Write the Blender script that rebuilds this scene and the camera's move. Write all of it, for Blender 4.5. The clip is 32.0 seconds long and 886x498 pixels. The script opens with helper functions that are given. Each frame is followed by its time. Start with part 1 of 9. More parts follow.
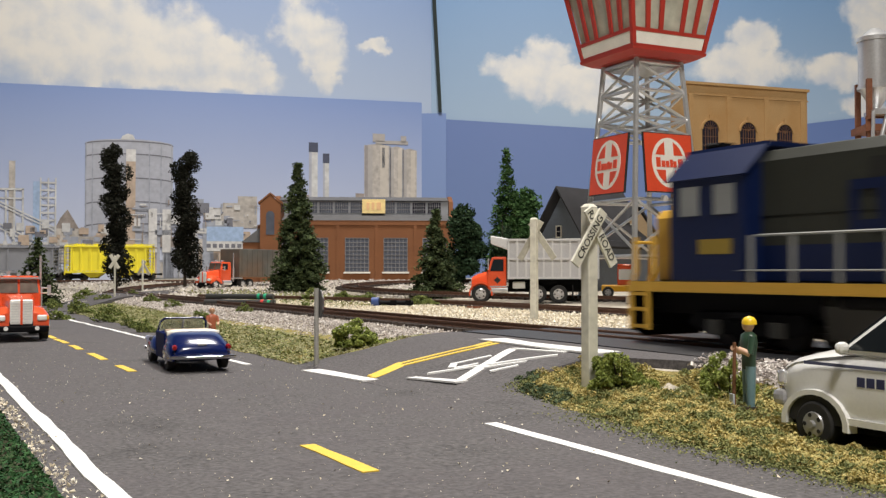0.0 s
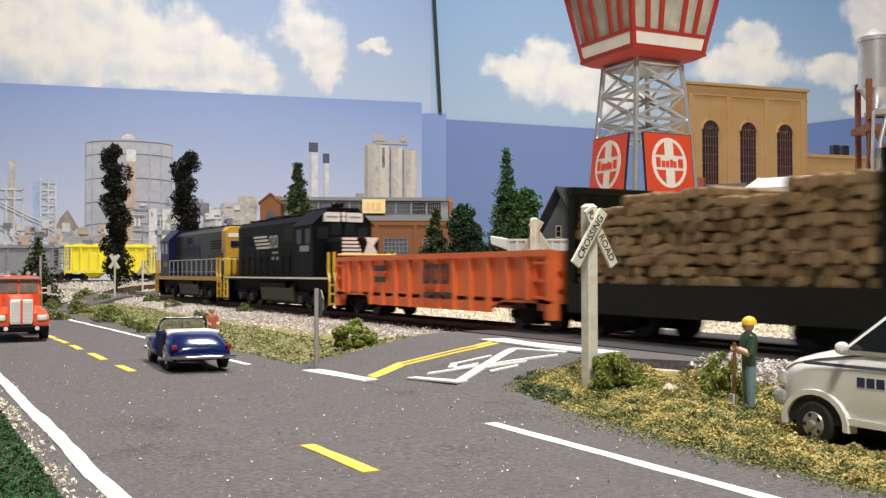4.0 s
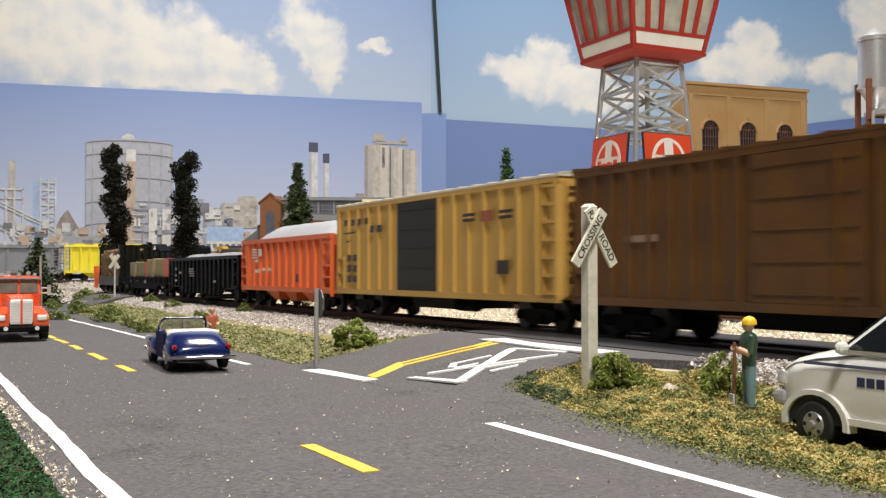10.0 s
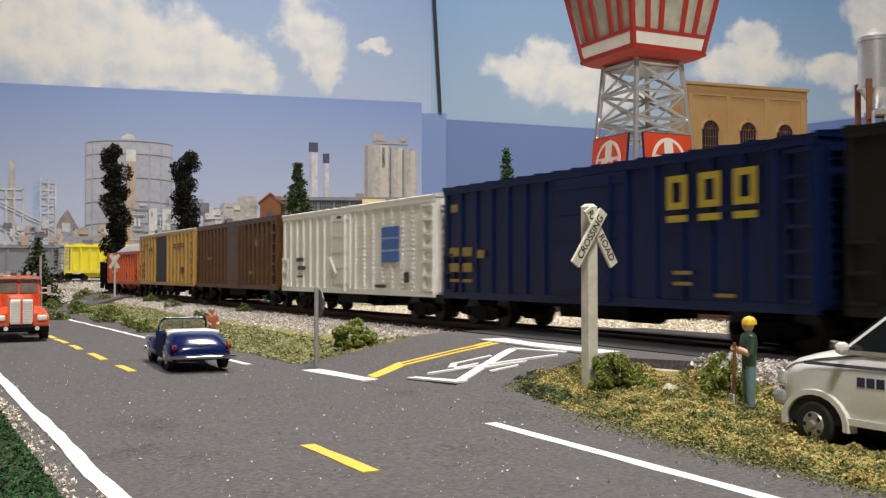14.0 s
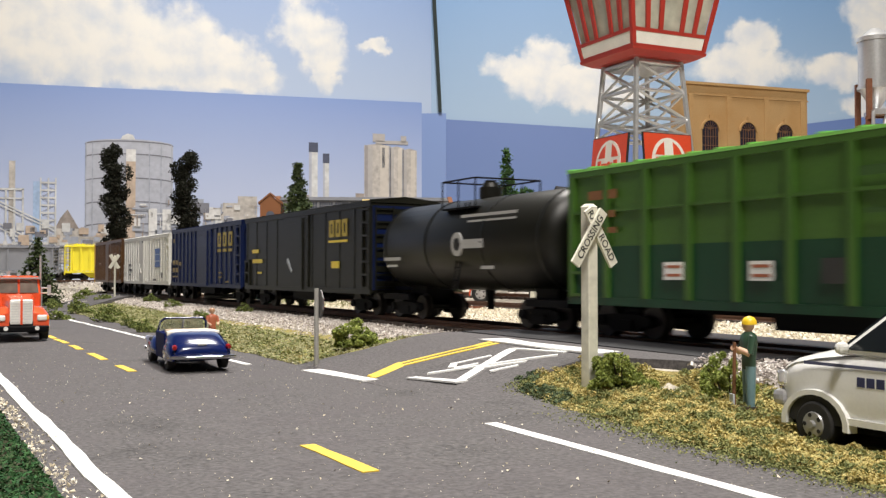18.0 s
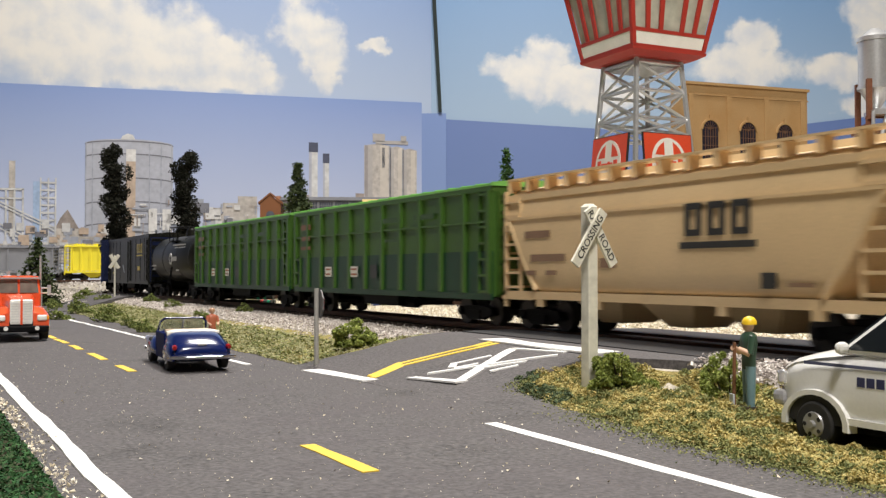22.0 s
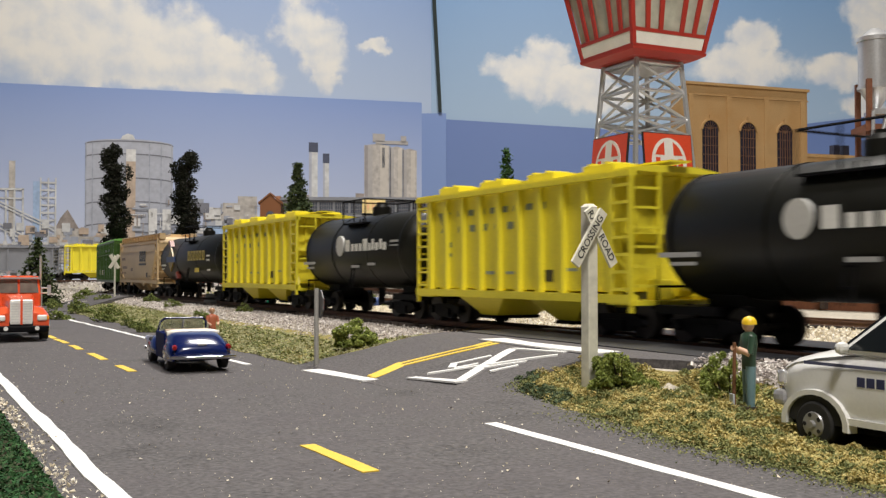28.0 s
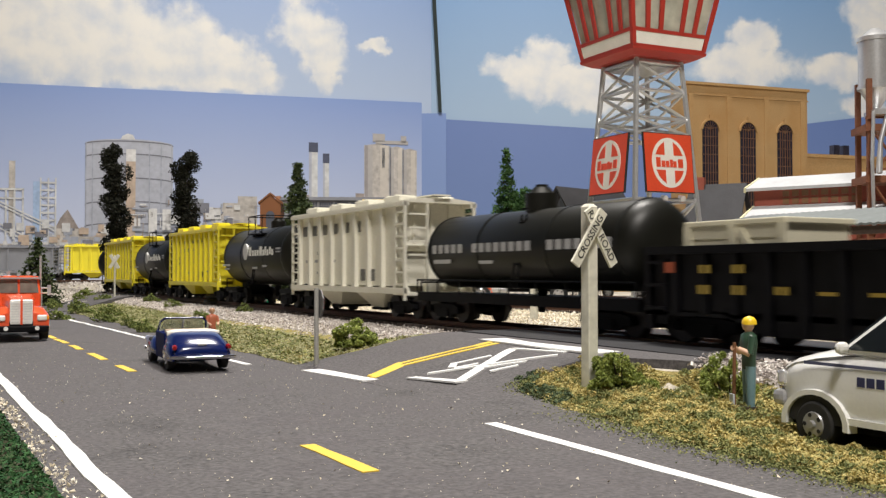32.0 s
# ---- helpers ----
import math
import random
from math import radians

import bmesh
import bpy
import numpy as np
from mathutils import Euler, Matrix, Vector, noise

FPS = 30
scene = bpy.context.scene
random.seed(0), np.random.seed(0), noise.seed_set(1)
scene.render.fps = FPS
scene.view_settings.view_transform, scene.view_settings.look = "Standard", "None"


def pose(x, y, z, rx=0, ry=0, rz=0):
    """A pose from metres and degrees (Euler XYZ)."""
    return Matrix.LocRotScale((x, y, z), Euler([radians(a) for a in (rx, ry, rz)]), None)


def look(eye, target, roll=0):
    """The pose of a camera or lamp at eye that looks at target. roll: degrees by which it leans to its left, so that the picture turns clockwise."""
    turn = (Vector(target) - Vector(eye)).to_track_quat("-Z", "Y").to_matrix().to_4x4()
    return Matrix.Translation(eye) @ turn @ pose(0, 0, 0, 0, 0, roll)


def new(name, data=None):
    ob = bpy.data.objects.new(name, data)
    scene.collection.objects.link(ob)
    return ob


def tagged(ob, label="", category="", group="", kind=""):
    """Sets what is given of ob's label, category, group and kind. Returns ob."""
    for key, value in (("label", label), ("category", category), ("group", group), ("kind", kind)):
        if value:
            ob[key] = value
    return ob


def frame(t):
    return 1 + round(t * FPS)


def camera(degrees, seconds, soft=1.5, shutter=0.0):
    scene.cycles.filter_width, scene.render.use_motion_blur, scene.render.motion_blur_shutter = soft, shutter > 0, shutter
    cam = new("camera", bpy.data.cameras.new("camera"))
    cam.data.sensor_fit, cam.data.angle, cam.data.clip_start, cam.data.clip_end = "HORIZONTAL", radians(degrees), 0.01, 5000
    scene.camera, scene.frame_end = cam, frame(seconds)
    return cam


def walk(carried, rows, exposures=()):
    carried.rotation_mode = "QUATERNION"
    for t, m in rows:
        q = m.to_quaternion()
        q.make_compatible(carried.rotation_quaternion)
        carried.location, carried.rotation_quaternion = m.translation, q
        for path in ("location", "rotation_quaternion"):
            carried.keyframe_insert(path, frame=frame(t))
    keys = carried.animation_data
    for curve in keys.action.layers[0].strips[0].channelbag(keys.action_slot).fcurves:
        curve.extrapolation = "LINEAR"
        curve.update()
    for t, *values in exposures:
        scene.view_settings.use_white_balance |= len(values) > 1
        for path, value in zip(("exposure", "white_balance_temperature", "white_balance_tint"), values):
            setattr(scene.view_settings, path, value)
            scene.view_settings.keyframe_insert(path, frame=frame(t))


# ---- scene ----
# A model railway in HO (1:87) on a table: x across the track, y along it, z up from the main road.
TURN = 28.8
CAM = camera(48.26, 32.0, soft=1.35, shutter=0.65)
EYE = pose(0, 0, 0.030, 90 + 1.375, 0, -TURN)
walk(CAM, [(0.0, EYE), (32.0, EYE)],
     [(0, -0.20), (0.7, 0.03), (3, 0.12), (6, 0.06), (7, 0.05), (9, -0.06), (10, 0.0), (11, 0.08), (12, -0.14), (13, -0.26), (14, -0.22), (16, 0.0), (18, 0.14), (20, 0.14), (22, 0.0), (23, -0.04), (24, 0.0), (25, -0.07), (28, -0.22), (29, -0.20), (31, -0.15), (32, -0.08)])

MM = 0.001
RAIL = 0.010
SIN, COS = math.sin(radians(TURN)), math.cos(radians(TURN))


def at(right, ahead):
    """Ground place from metres to the right of and ahead of the table's front corner."""
    return right * COS + ahead * SIN, -right * SIN + ahead * COS


# ---- light: the white ceiling of the train room and its two lamps ----
world = bpy.data.worlds.new("world")
scene.world = world
world.use_nodes = True
world.node_tree.nodes["Background"].inputs[0].default_value = (1.0, 0.97, 0.95, 1)
world.node_tree.nodes["Background"].inputs[1].default_value = 0.16


def lamp(name, place, target, watts, size_x, size_y, color):
    data = bpy.data.lights.new(name, "AREA")
    data.shape, data.size, data.size_y, data.energy, data.color = "RECTANGLE", size_x, size_y, watts, color
    ob = new(name, data)
    ob.matrix_world = look(place, target)
    return ob


lamp("ceiling_lamp_near", (-0.10, -0.42, 1.12), (0.17, 0.28, 0), 18, 0.34, 0.16, (1.0, 0.94, 0.88))
lamp("ceiling_lamp_far", (0.48, 0.72, 1.60), (0.42, 0.70, 0), 41, 0.55, 0.18, (1.0, 0.95, 0.89))


# ---- materials ----
def material(name, color, rough=0.6, metal=0.0, grain=900.0, vary=0.12, bump=0.15, stain=60.0, spread=0.0, coat=0.0,
             alpha=None, second=None, mix_at=0.55, mix_width=0.12, height=0.0003, shine=0.5):
    """A procedural surface: fine grain, broad stains, relief; spread varies whole pieces."""
    m = bpy.data.materials.new(name)
    m.use_nodes = True
    tree = m.node_tree
    link, add = tree.links.new, tree.nodes.new
    b = tree.nodes["Principled BSDF"]
    place = add("ShaderNodeTexCoord")
    fine, broad = add("ShaderNodeTexNoise"), add("ShaderNodeTexNoise")
    fine.inputs["Scale"].default_value, broad.inputs["Scale"].default_value = grain, stain
    fine.inputs["Detail"].default_value, broad.inputs["Detail"].default_value = 4, 5
    for n in (fine, broad):
        link(place.outputs["Object"], n.inputs["Vector"])
    base = add("ShaderNodeMix")
    base.data_type = "RGBA"
    base.inputs[6].default_value = (*color, 1)
    base.inputs[7].default_value = (*(second or color), 1)
    if second:
        ramp = add("ShaderNodeMapRange")
        ramp.inputs[1].default_value, ramp.inputs[2].default_value = mix_at - mix_width, mix_at + mix_width
        link(broad.outputs["Fac"], ramp.inputs[0])
        link(ramp.outputs[0], base.inputs[0])
    total = add("ShaderNodeMath")
    total.operation = "ADD"
    link(fine.outputs["Fac"], total.inputs[0])
    link(broad.outputs["Fac"], total.inputs[1])
    value = add("ShaderNodeMapRange")
    value.inputs[1].default_value, value.inputs[2].default_value = 0.6, 1.4
    value.inputs[3].default_value, value.inputs[4].default_value = 1 - vary, 1 + vary
    link(total.outputs[0], value.inputs[0])
    hsv = add("ShaderNodeHueSaturation")
    link(base.outputs[2], hsv.inputs["Color"])
    last = value.outputs[0]
    if spread:
        info = add("ShaderNodeObjectInfo")
        span = add("ShaderNodeMapRange")
        span.inputs[3].default_value, span.inputs[4].default_value = 1 - spread, 1 + spread
        link(info.outputs["Random"], span.inputs[0])
        times = add("ShaderNodeMath")
        times.operation = "MULTIPLY"
        link(last, times.inputs[0])
        link(span.outputs[0], times.inputs[1])
        last = times.outputs[0]
    link(last, hsv.inputs["Value"])
    link(hsv.outputs[0], b.inputs["Base Color"])
    b.inputs["Roughness"].default_value, b.inputs["Metallic"].default_value = rough, metal
    b.inputs["Specular IOR Level"].default_value = shine
    b.inputs["Coat Weight"].default_value = coat
    b.inputs["Coat Roughness"].default_value = 0.12
    if bump:
        relief = add("ShaderNodeBump")
        relief.inputs["Strength"].default_value, relief.inputs["Distance"].default_value = bump, height
        link(fine.outputs["Fac"], relief.inputs["Height"])
        link(relief.outputs[0], b.inputs["Normal"])
    if alpha is not None:
        b.inputs["Alpha"].default_value = alpha
    return m


PALETTE = {}


def paint(key, color, **more):
    """A plastic paint of the models, made once."""
    if key not in PALETTE:
        settings = dict(rough=0.38, grain=1500.0, vary=0.14, bump=0.08, stain=45.0)
        settings.update(more)
        PALETTE[key] = material(key, color, **settings)
    return PALETTE[key]


# ---- mesh building ----
class Shape:
    """Collects vertices and faces of one mesh."""

    def __init__(self, unit=1.0):
        self.v, self.f, self.unit = [], [], unit

    def add(self, verts, faces):
        n = len(self.v)
        self.v += [tuple(c * self.unit for c in p) for p in verts]
        self.f += [tuple(i + n for i in f) for f in faces]
        return self

    def box(self, x0, x1, y0, y1, z0, z1):
        return self.add([(x, y, z) for x in (x0, x1) for y in (y0, y1) for z in (z0, z1)],
                        [(0, 1, 3, 2), (4, 6, 7, 5), (0, 4, 5, 1), (2, 3, 7, 6), (0, 2, 6, 4), (1, 5, 7, 3)])

    def tube(self, a, b, r0, r1=None, n=8, caps=True):
        a, b = Vector(a), Vector(b)
        r1 = r0 if r1 is None else r1
        w = (b - a).normalized()
        u = w.orthogonal().normalized()
        s = w.cross(u)
        ring = [u * math.cos(i * 2 * math.pi / n) + s * math.sin(i * 2 * math.pi / n) for i in range(n)]
        verts = [tuple(a + k * r0) for k in ring] + [tuple(b + k * r1) for k in ring]
        faces = [(i, (i + 1) % n, n + (i + 1) % n, n + i) for i in range(n)]
        if caps:
            faces += [tuple(reversed(range(n))), tuple(range(n, 2 * n))]
        return self.add(verts, faces)

    def prism(self, outline, axis, lo, hi):
        """Extrudes an outline of 2D points along an axis from lo to hi."""
        n = len(outline)
        put = {"x": lambda p, q: (q, p[0], p[1]), "y": lambda p, q: (p[0], q, p[1]), "z": lambda p, q: (p[0], p[1], q)}[axis]
        verts = [put(p, lo) for p in outline] + [put(p, hi) for p in outline]
        faces = [(i, (i + 1) % n, n + (i + 1) % n, n + i) for i in range(n)]
        return self.add(verts, faces + [tuple(reversed(range(n))), tuple(range(n, 2 * n))])

    def loft(self, rings, closed=True, caps=True):
        n = len(rings[0])
        verts = [p for r in rings for p in r]
        faces = []
        for k in range(len(rings) - 1):
            for i in range(n if closed else n - 1):
                j = (i + 1) % n
                faces.append((k * n + i, k * n + j, (k + 1) * n + j, (k + 1) * n + i))
        if caps:
            faces += [tuple(reversed(range(n))), tuple(range((len(rings) - 1) * n, len(rings) * n))]
        return self.add(verts, faces)

    def quad(self, a, b, c, d):
        return self.add([a, b, c, d], [(0, 1, 2, 3)])

    def mesh(self, name, mat, smooth=0.0):
        me = bpy.data.meshes.new(name)
        me.from_pydata(self.v, [], self.f)
        me.materials.append(mat)
        if len(self.f) > 20000:
            return me
        bm = bmesh.new()
        bm.from_mesh(me)
        bmesh.ops.recalc_face_normals(bm, faces=bm.faces)
        bm.to_mesh(me)
        bm.free()
        if smooth:
            me.shade_smooth()
            me.set_sharp_from_angle(angle=radians(smooth))
        return me


def part(name, shape, mat, parent, label="", bevel=0.0, smooth=0.0, place=None, kind="", round_off=0):
    """Links a shape as one mesh object under a thing or a part."""
    ob = new(name, shape.mesh(name, mat, smooth))
    ob.parent = parent
    if place is not None:
        ob.matrix_basis = place
    if bevel:
        mod = ob.modifiers.new("edges", "BEVEL")
        mod.width, mod.segments, mod.limit_method = bevel, 2, "ANGLE"
        mod.angle_limit = radians(40)
    if round_off:
        mod = ob.modifiers.new("rounding", "SUBSURF")
        mod.levels = mod.render_levels = round_off
    return tagged(ob, label, kind=kind)


def row_of(name, shape, mat, parent, places, label=""):
    """Alike pieces that share one mesh, each an object at its own place."""
    me = shape.mesh(name, mat)
    for m in places:
        ob = new(name, me)
        ob.parent, ob.matrix_basis = parent, m
        tagged(ob, label)


def thing(name, label, category, place=None, group=""):
    ob = new(name)
    ob.empty_display_size = 0.01
    if place is not None:
        ob.matrix_basis = place
    return tagged(ob, label, category, group)


def solid(name, shape, mat, label, category, place=None, group="", kind="", smooth=0.0, bevel=0.0):
    """A thing of one mesh."""
    ob = part(name, shape, mat, None, label, bevel, smooth, place)
    return tagged(ob, "", category, group, kind)


def lettering(name, text, size, mat, parent, place, depth=0.00004):
    """Raised writing, as a mesh."""
    curve = bpy.data.curves.new(name, "FONT")
    curve.body, curve.size, curve.align_x, curve.align_y, curve.extrude = text, size, "CENTER", "CENTER", depth
    curve.resolution_u = 3
    source = bpy.data.objects.new(name, curve)
    scene.collection.objects.link(source)
    me = bpy.data.meshes.new_from_object(source.evaluated_get(bpy.context.evaluated_depsgraph_get()))
    bpy.data.objects.remove(source)
    me.materials.clear()
    me.materials.append(mat)
    ob = new(name, me)
    ob.parent = parent
    ob.matrix_basis = place
    return ob


def spot(right, ahead, z=None, yaw=0.0):
    """A pose on the layout, its x axis along the layout's width, turned by yaw degrees."""
    x, y = at(right, ahead)
    return pose(x, y, terrain(x, y) if z is None else z, 0, 0, yaw - TURN)


def smoothstep(a, b, x):
    k = min(1.0, max(0.0, (x - a) / (b - a)))
    return k * k * (3 - 2 * k)


# ---- the line of the main track ----
LINE_X, BEND_Y, BEND_R = 0.2077, 1.08, 0.45


def track_point(s):
    """Centre of the main track s metres along it: x, y, z of the rail's top, heading."""
    if s <= BEND_Y:
        return LINE_X, s, RAIL, 0.0
    a = (s - BEND_Y) / BEND_R
    top = radians(90 + TURN)
    z = RAIL + 0.0075 * smoothstep(radians(12), radians(62), a)
    if a <= top:
        return LINE_X + BEND_R * (1 - math.cos(a)), BEND_Y + BEND_R * math.sin(a), z, a
    more = (a - top) * BEND_R
    return (LINE_X + BEND_R * (1 - math.cos(top)) + more * math.sin(top),
            BEND_Y + BEND_R * math.sin(top) + more * math.cos(top), z, top)


def side_road(x):
    """Height of the asphalt that climbs from the main road to the track."""
    return 0.0088 * smoothstep(0.108, 0.168, x)


def terrain(x, y):
    """Height of the bare ground."""
    h = 0.0028 * smoothstep(0.116, 0.150, x) * (0.12 + 0.88 * smoothstep(0.115, 0.150, y)) + 0.0037 * smoothstep(0.152, 0.178, x)
    if 0.12 < y < 0.38 and 0.11 < x < 0.18:
        back = smoothstep(0.146, 0.158, x)
        h = max(h, (side_road(x) - 0.0008) * smoothstep(0.170 - 0.020 * back, 0.205 - 0.029 * back, y) * smoothstep(0.36, 0.306, y))
    h += 0.0012 * smoothstep(0.235, 0.27, x) + 0.0030 * smoothstep(0.37, 0.5, x)
    h += 0.0090 * smoothstep(0.8, 1.25, x * SIN + y * COS) * smoothstep(0.10, 0.24, x)
    h += 0.0022 * smoothstep(0.0205, 0.013, x) - 0.0014 * smoothstep(0.01, -0.03, x)
    if y > 1.0 and x < 1.1:
        near = min((x - track_point(s)[0]) ** 2 + (y - track_point(s)[1]) ** 2 - 1e-9 * s for s in np.arange(1.0, 2.2, 0.04)) ** 0.5
        if near < 0.09:
            s = min(np.arange(1.0, 2.2, 0.04), key=lambda q: (x - track_point(q)[0]) ** 2 + (y - track_point(q)[1]) ** 2)
            bed = track_point(s)[2] - 0.0042
            h = h + (min(h, bed) - h) * smoothstep(0.085, 0.045, near)
    return h
# ---- ground, roads, ballast ----
asphalt = material("asphalt", (0.104, 0.097, 0.098), rough=0.85, grain=1100, vary=0.75, bump=0.9, stain=38, height=0.00025, second=(0.070, 0.064, 0.066), mix_at=0.5, mix_width=0.10)
grass_tan = material("dry_turf", (0.30, 0.24, 0.07), rough=0.95, grain=700, vary=0.45, bump=1.0, stain=75,
                     second=(0.16, 0.17, 0.055), mix_at=0.52, mix_width=0.1, height=0.0012)
sand = material("pale_grit", (0.42, 0.38, 0.31), rough=0.95, grain=500, vary=0.35, bump=1.0, stain=40, height=0.001)
white_tape = material("white_road_paint", (0.86, 0.86, 0.84), rough=0.5, grain=900, vary=0.06, bump=0.15)
yellow_tape = material("yellow_road_paint", (0.80, 0.55, 0.06), rough=0.5, grain=900, vary=0.1, bump=0.15)


def make_ground():
    s = Shape()
    xs = list(np.arange(-3.4, -0.2, 0.4)) + list(np.arange(-0.2, 0.0, 0.02)) + list(np.arange(0.0, 0.40, 0.006)) \
        + list(np.arange(0.40, 1.6, 0.05)) + list(np.arange(1.6, 4.4, 0.4))
    ys = list(np.arange(-3.8, -0.2, 0.3)) + list(np.arange(-0.2, 1.0, 0.02)) + list(np.arange(1.0, 1.9, 0.03)) \
        + list(np.arange(1.9, 3.6, 0.3))
    n = len(ys)
    verts = []
    for x in xs:
        for y in ys:
            z = terrain(x, y) - 0.0006
            if 0.10 < x < 0.26 and -0.3 < y < 1.3:
                z += 0.0008 * noise.noise(Vector((x * 90, y * 90, 0.3)))
            verts.append((x, y, z))
    s.add(verts, [(i * n + j, (i + 1) * n + j, (i + 1) * n + j + 1, i * n + j + 1) for i in range(len(xs) - 1) for j in range(n - 1)])
    return solid("ground", s, sand, "pale gritty ground of the layout", "ground", kind="structure", smooth=60)


make_ground()


def make_main_road():
    s = Shape()
    # long slab, then a branch that swings across the track
    rows = []
    for y in np.arange(-0.6, 1.3, 0.02):
        edge = 0.1190 + 0.0012 * noise.noise(Vector((y * 25, 0, 0)))
        left = 0.0192 + 0.0010 * noise.noise(Vector((y * 22, 4, 0)))
        rows.append([(left, y, -0.004), (left, y, 0.0), (0.06, y, 0.0004), (edge, y, 0.0), (edge, y, -0.004)])
    s.loft(rows, closed=False, caps=False)
    return solid("main_road", s, asphalt, "dark grey asphalt road with white edge lines", "road", kind="structure", smooth=30)


def make_side_road():
    s = Shape()
    rows = []
    for x in np.arange(0.112, 0.2555, 0.0035):
        flare = 1 - smoothstep(0.112, 0.140, x)
        y0 = float(np.interp(x, (0.100, 0.1195, 0.1236, 0.1283, 0.1305, 0.137, 0.157, 0.164), (0.100, 0.120, 0.152, 0.178, 0.192, 0.204, 0.204, 0.174)))
        y1 = 0.302 + 0.006 * flare
        z = side_road(x) - 0.00010 + 0.00062 * smoothstep(0.112, 0.13, x)
        if x > 0.226:
            z -= 0.0012 * smoothstep(0.226, 0.25, x)
        if 0.1975 < x < 0.2025 or 0.2130 < x < 0.2180:
            z -= 0.0012
        low = min(z, terrain(x, y0) + 0.0001) if x < 0.136 else z
        rows.append([(x, y0 - 0.004, low - 0.0055), (x, y0, low), (x, y0 + 0.6 * (0.238 - y0), low + 0.75 * (z - low)), (x, 0.245, z + 0.0001), (x, y1, z), (x, y1, z - 0.0022)])
    s.loft(rows, closed=False, caps=True)
    return solid("side_road", s, asphalt, "asphalt ramp climbing to the level crossing", "road", kind="structure", smooth=30)


def make_far_crossing():
    s = Shape()
    rows = []
    for x in np.arange(0.09, 0.30, 0.006):
        z = 0.0085 * smoothstep(0.11, 0.185, x) + 0.0006
        y = 0.80 + 1.5 * (x - 0.105)
        rows.append([(x, y, z - 0.003), (x, y, z), (x, y + 0.13, z), (x, y + 0.13, z - 0.003)])
    s.loft(rows, closed=False, caps=True)
    return solid("far_crossing_road", s, asphalt, "asphalt road crossing the track at the far bend", "road", kind="structure", smooth=30)


make_main_road()
make_side_road()
make_far_crossing()


def make_crossing_pad():
    """Black rubbery deck laid between and beside the rails; its black also takes in the train's shade."""
    s = Shape()
    rows = []
    for x in np.arange(0.1725, 0.2555, 0.0025):
        z = side_road(x) + 0.0009
        if x > 0.226:
            z -= 0.0012 * smoothstep(0.226, 0.25, x)
        if 0.1965 < x < 0.2030 or 0.2125 < x < 0.2190:
            z -= 0.0016
        rows.append([(x, 0.168, z - 0.006), (x, 0.171, z - 0.0002), (x, 0.236, z), (x, 0.300, z), (x, 0.3015, z - 0.003)])
    s.loft(rows, closed=False, caps=True)
    return solid("crossing_deck", s, material("black_crossing_deck", (0.022, 0.022, 0.025), rough=0.5, grain=1400, vary=0.4, bump=0.4, stain=60, height=0.0002), "black level crossing deck between the rails", "road", kind="structure", smooth=30)


make_crossing_pad()


def ribbon(name, points, width, mat, label, thick=0.00007, wobble=0.0, ups=None):
    """A painted stripe along points on a road, with a slightly uneven edge."""
    s = Shape()
    rows = []
    fine = []
    for a, b in zip(points, points[1:]):
        k = max(2, int((Vector(b) - Vector(a)).length / 0.006))
        fine += [Vector(a).lerp(Vector(b), i / k) for i in range(k)]
    fine.append(Vector(points[-1]))
    for i, p in enumerate(fine):
        d = (fine[min(i + 1, len(fine) - 1)] - fine[max(i - 1, 0)]).normalized()
        n = Vector((-d.y, d.x, 0))
        w0 = width / 2 + wobble * noise.noise(Vector((p.x * 90, p.y * 90, 1)))
        w1 = width / 2 + wobble * noise.noise(Vector((p.x * 90, p.y * 90, 7)))
        c = p + n * wobble * 1.5 * noise.noise(Vector((p.x * 40, p.y * 40, 3)))
        a, b = c - n * w0, c + n * w1
        rows.append([(a.x, a.y, a.z - 0.0004), (a.x, a.y, a.z + thick), (b.x, b.y, b.z + thick), (b.x, b.y, b.z - 0.0004)])
    s.loft(rows, closed=False, caps=True)
    return solid(name, s, mat, label, "road marking", kind="structure")


UP = 0.0005
ribbon("edge_line_1", [(0.0975, -0.25, UP * 0.6), (0.1008, 0.09, UP * 0.6), (0.1026, 0.1675, UP * 0.6)], 0.0028, white_tape, "white road edge line", wobble=0.0003)
ribbon("edge_line_2", [(0.0990, 0.312, UP * 0.6), (0.0989, 0.466, UP * 0.6), (0.0935, 0.72, UP * 0.6)], 0.0024, white_tape, "white road edge line", wobble=0.0006)
ribbon("edge_line_3", [(0.0258, -0.25, UP * 0.6), (0.0256, 0.14, UP * 0.6), (0.0253, 0.30, UP * 0.6), (0.0258, 0.7, UP * 0.6)], 0.0027, white_tape, "white road edge line", wobble=0.0004)
for k, (y0, y1) in enumerate(((0.035, 0.064), (0.1345, 0.1605), (0.305, 0.3265), (0.3506, 0.3808), (0.4015, 0.426), (0.440, 0.469), (0.474, 0.497))):
    ribbon("centre_dash_%d" % (k + 1), [(0.0616, y0, UP), (0.0616, y1, UP)], 0.0026, yellow_tape, "yellow dash on the road's centre line", wobble=0.0003)


def road_z(x):
    return side_road(x) + 0.00020 + 0.00048 * smoothstep(0.112, 0.13, x)


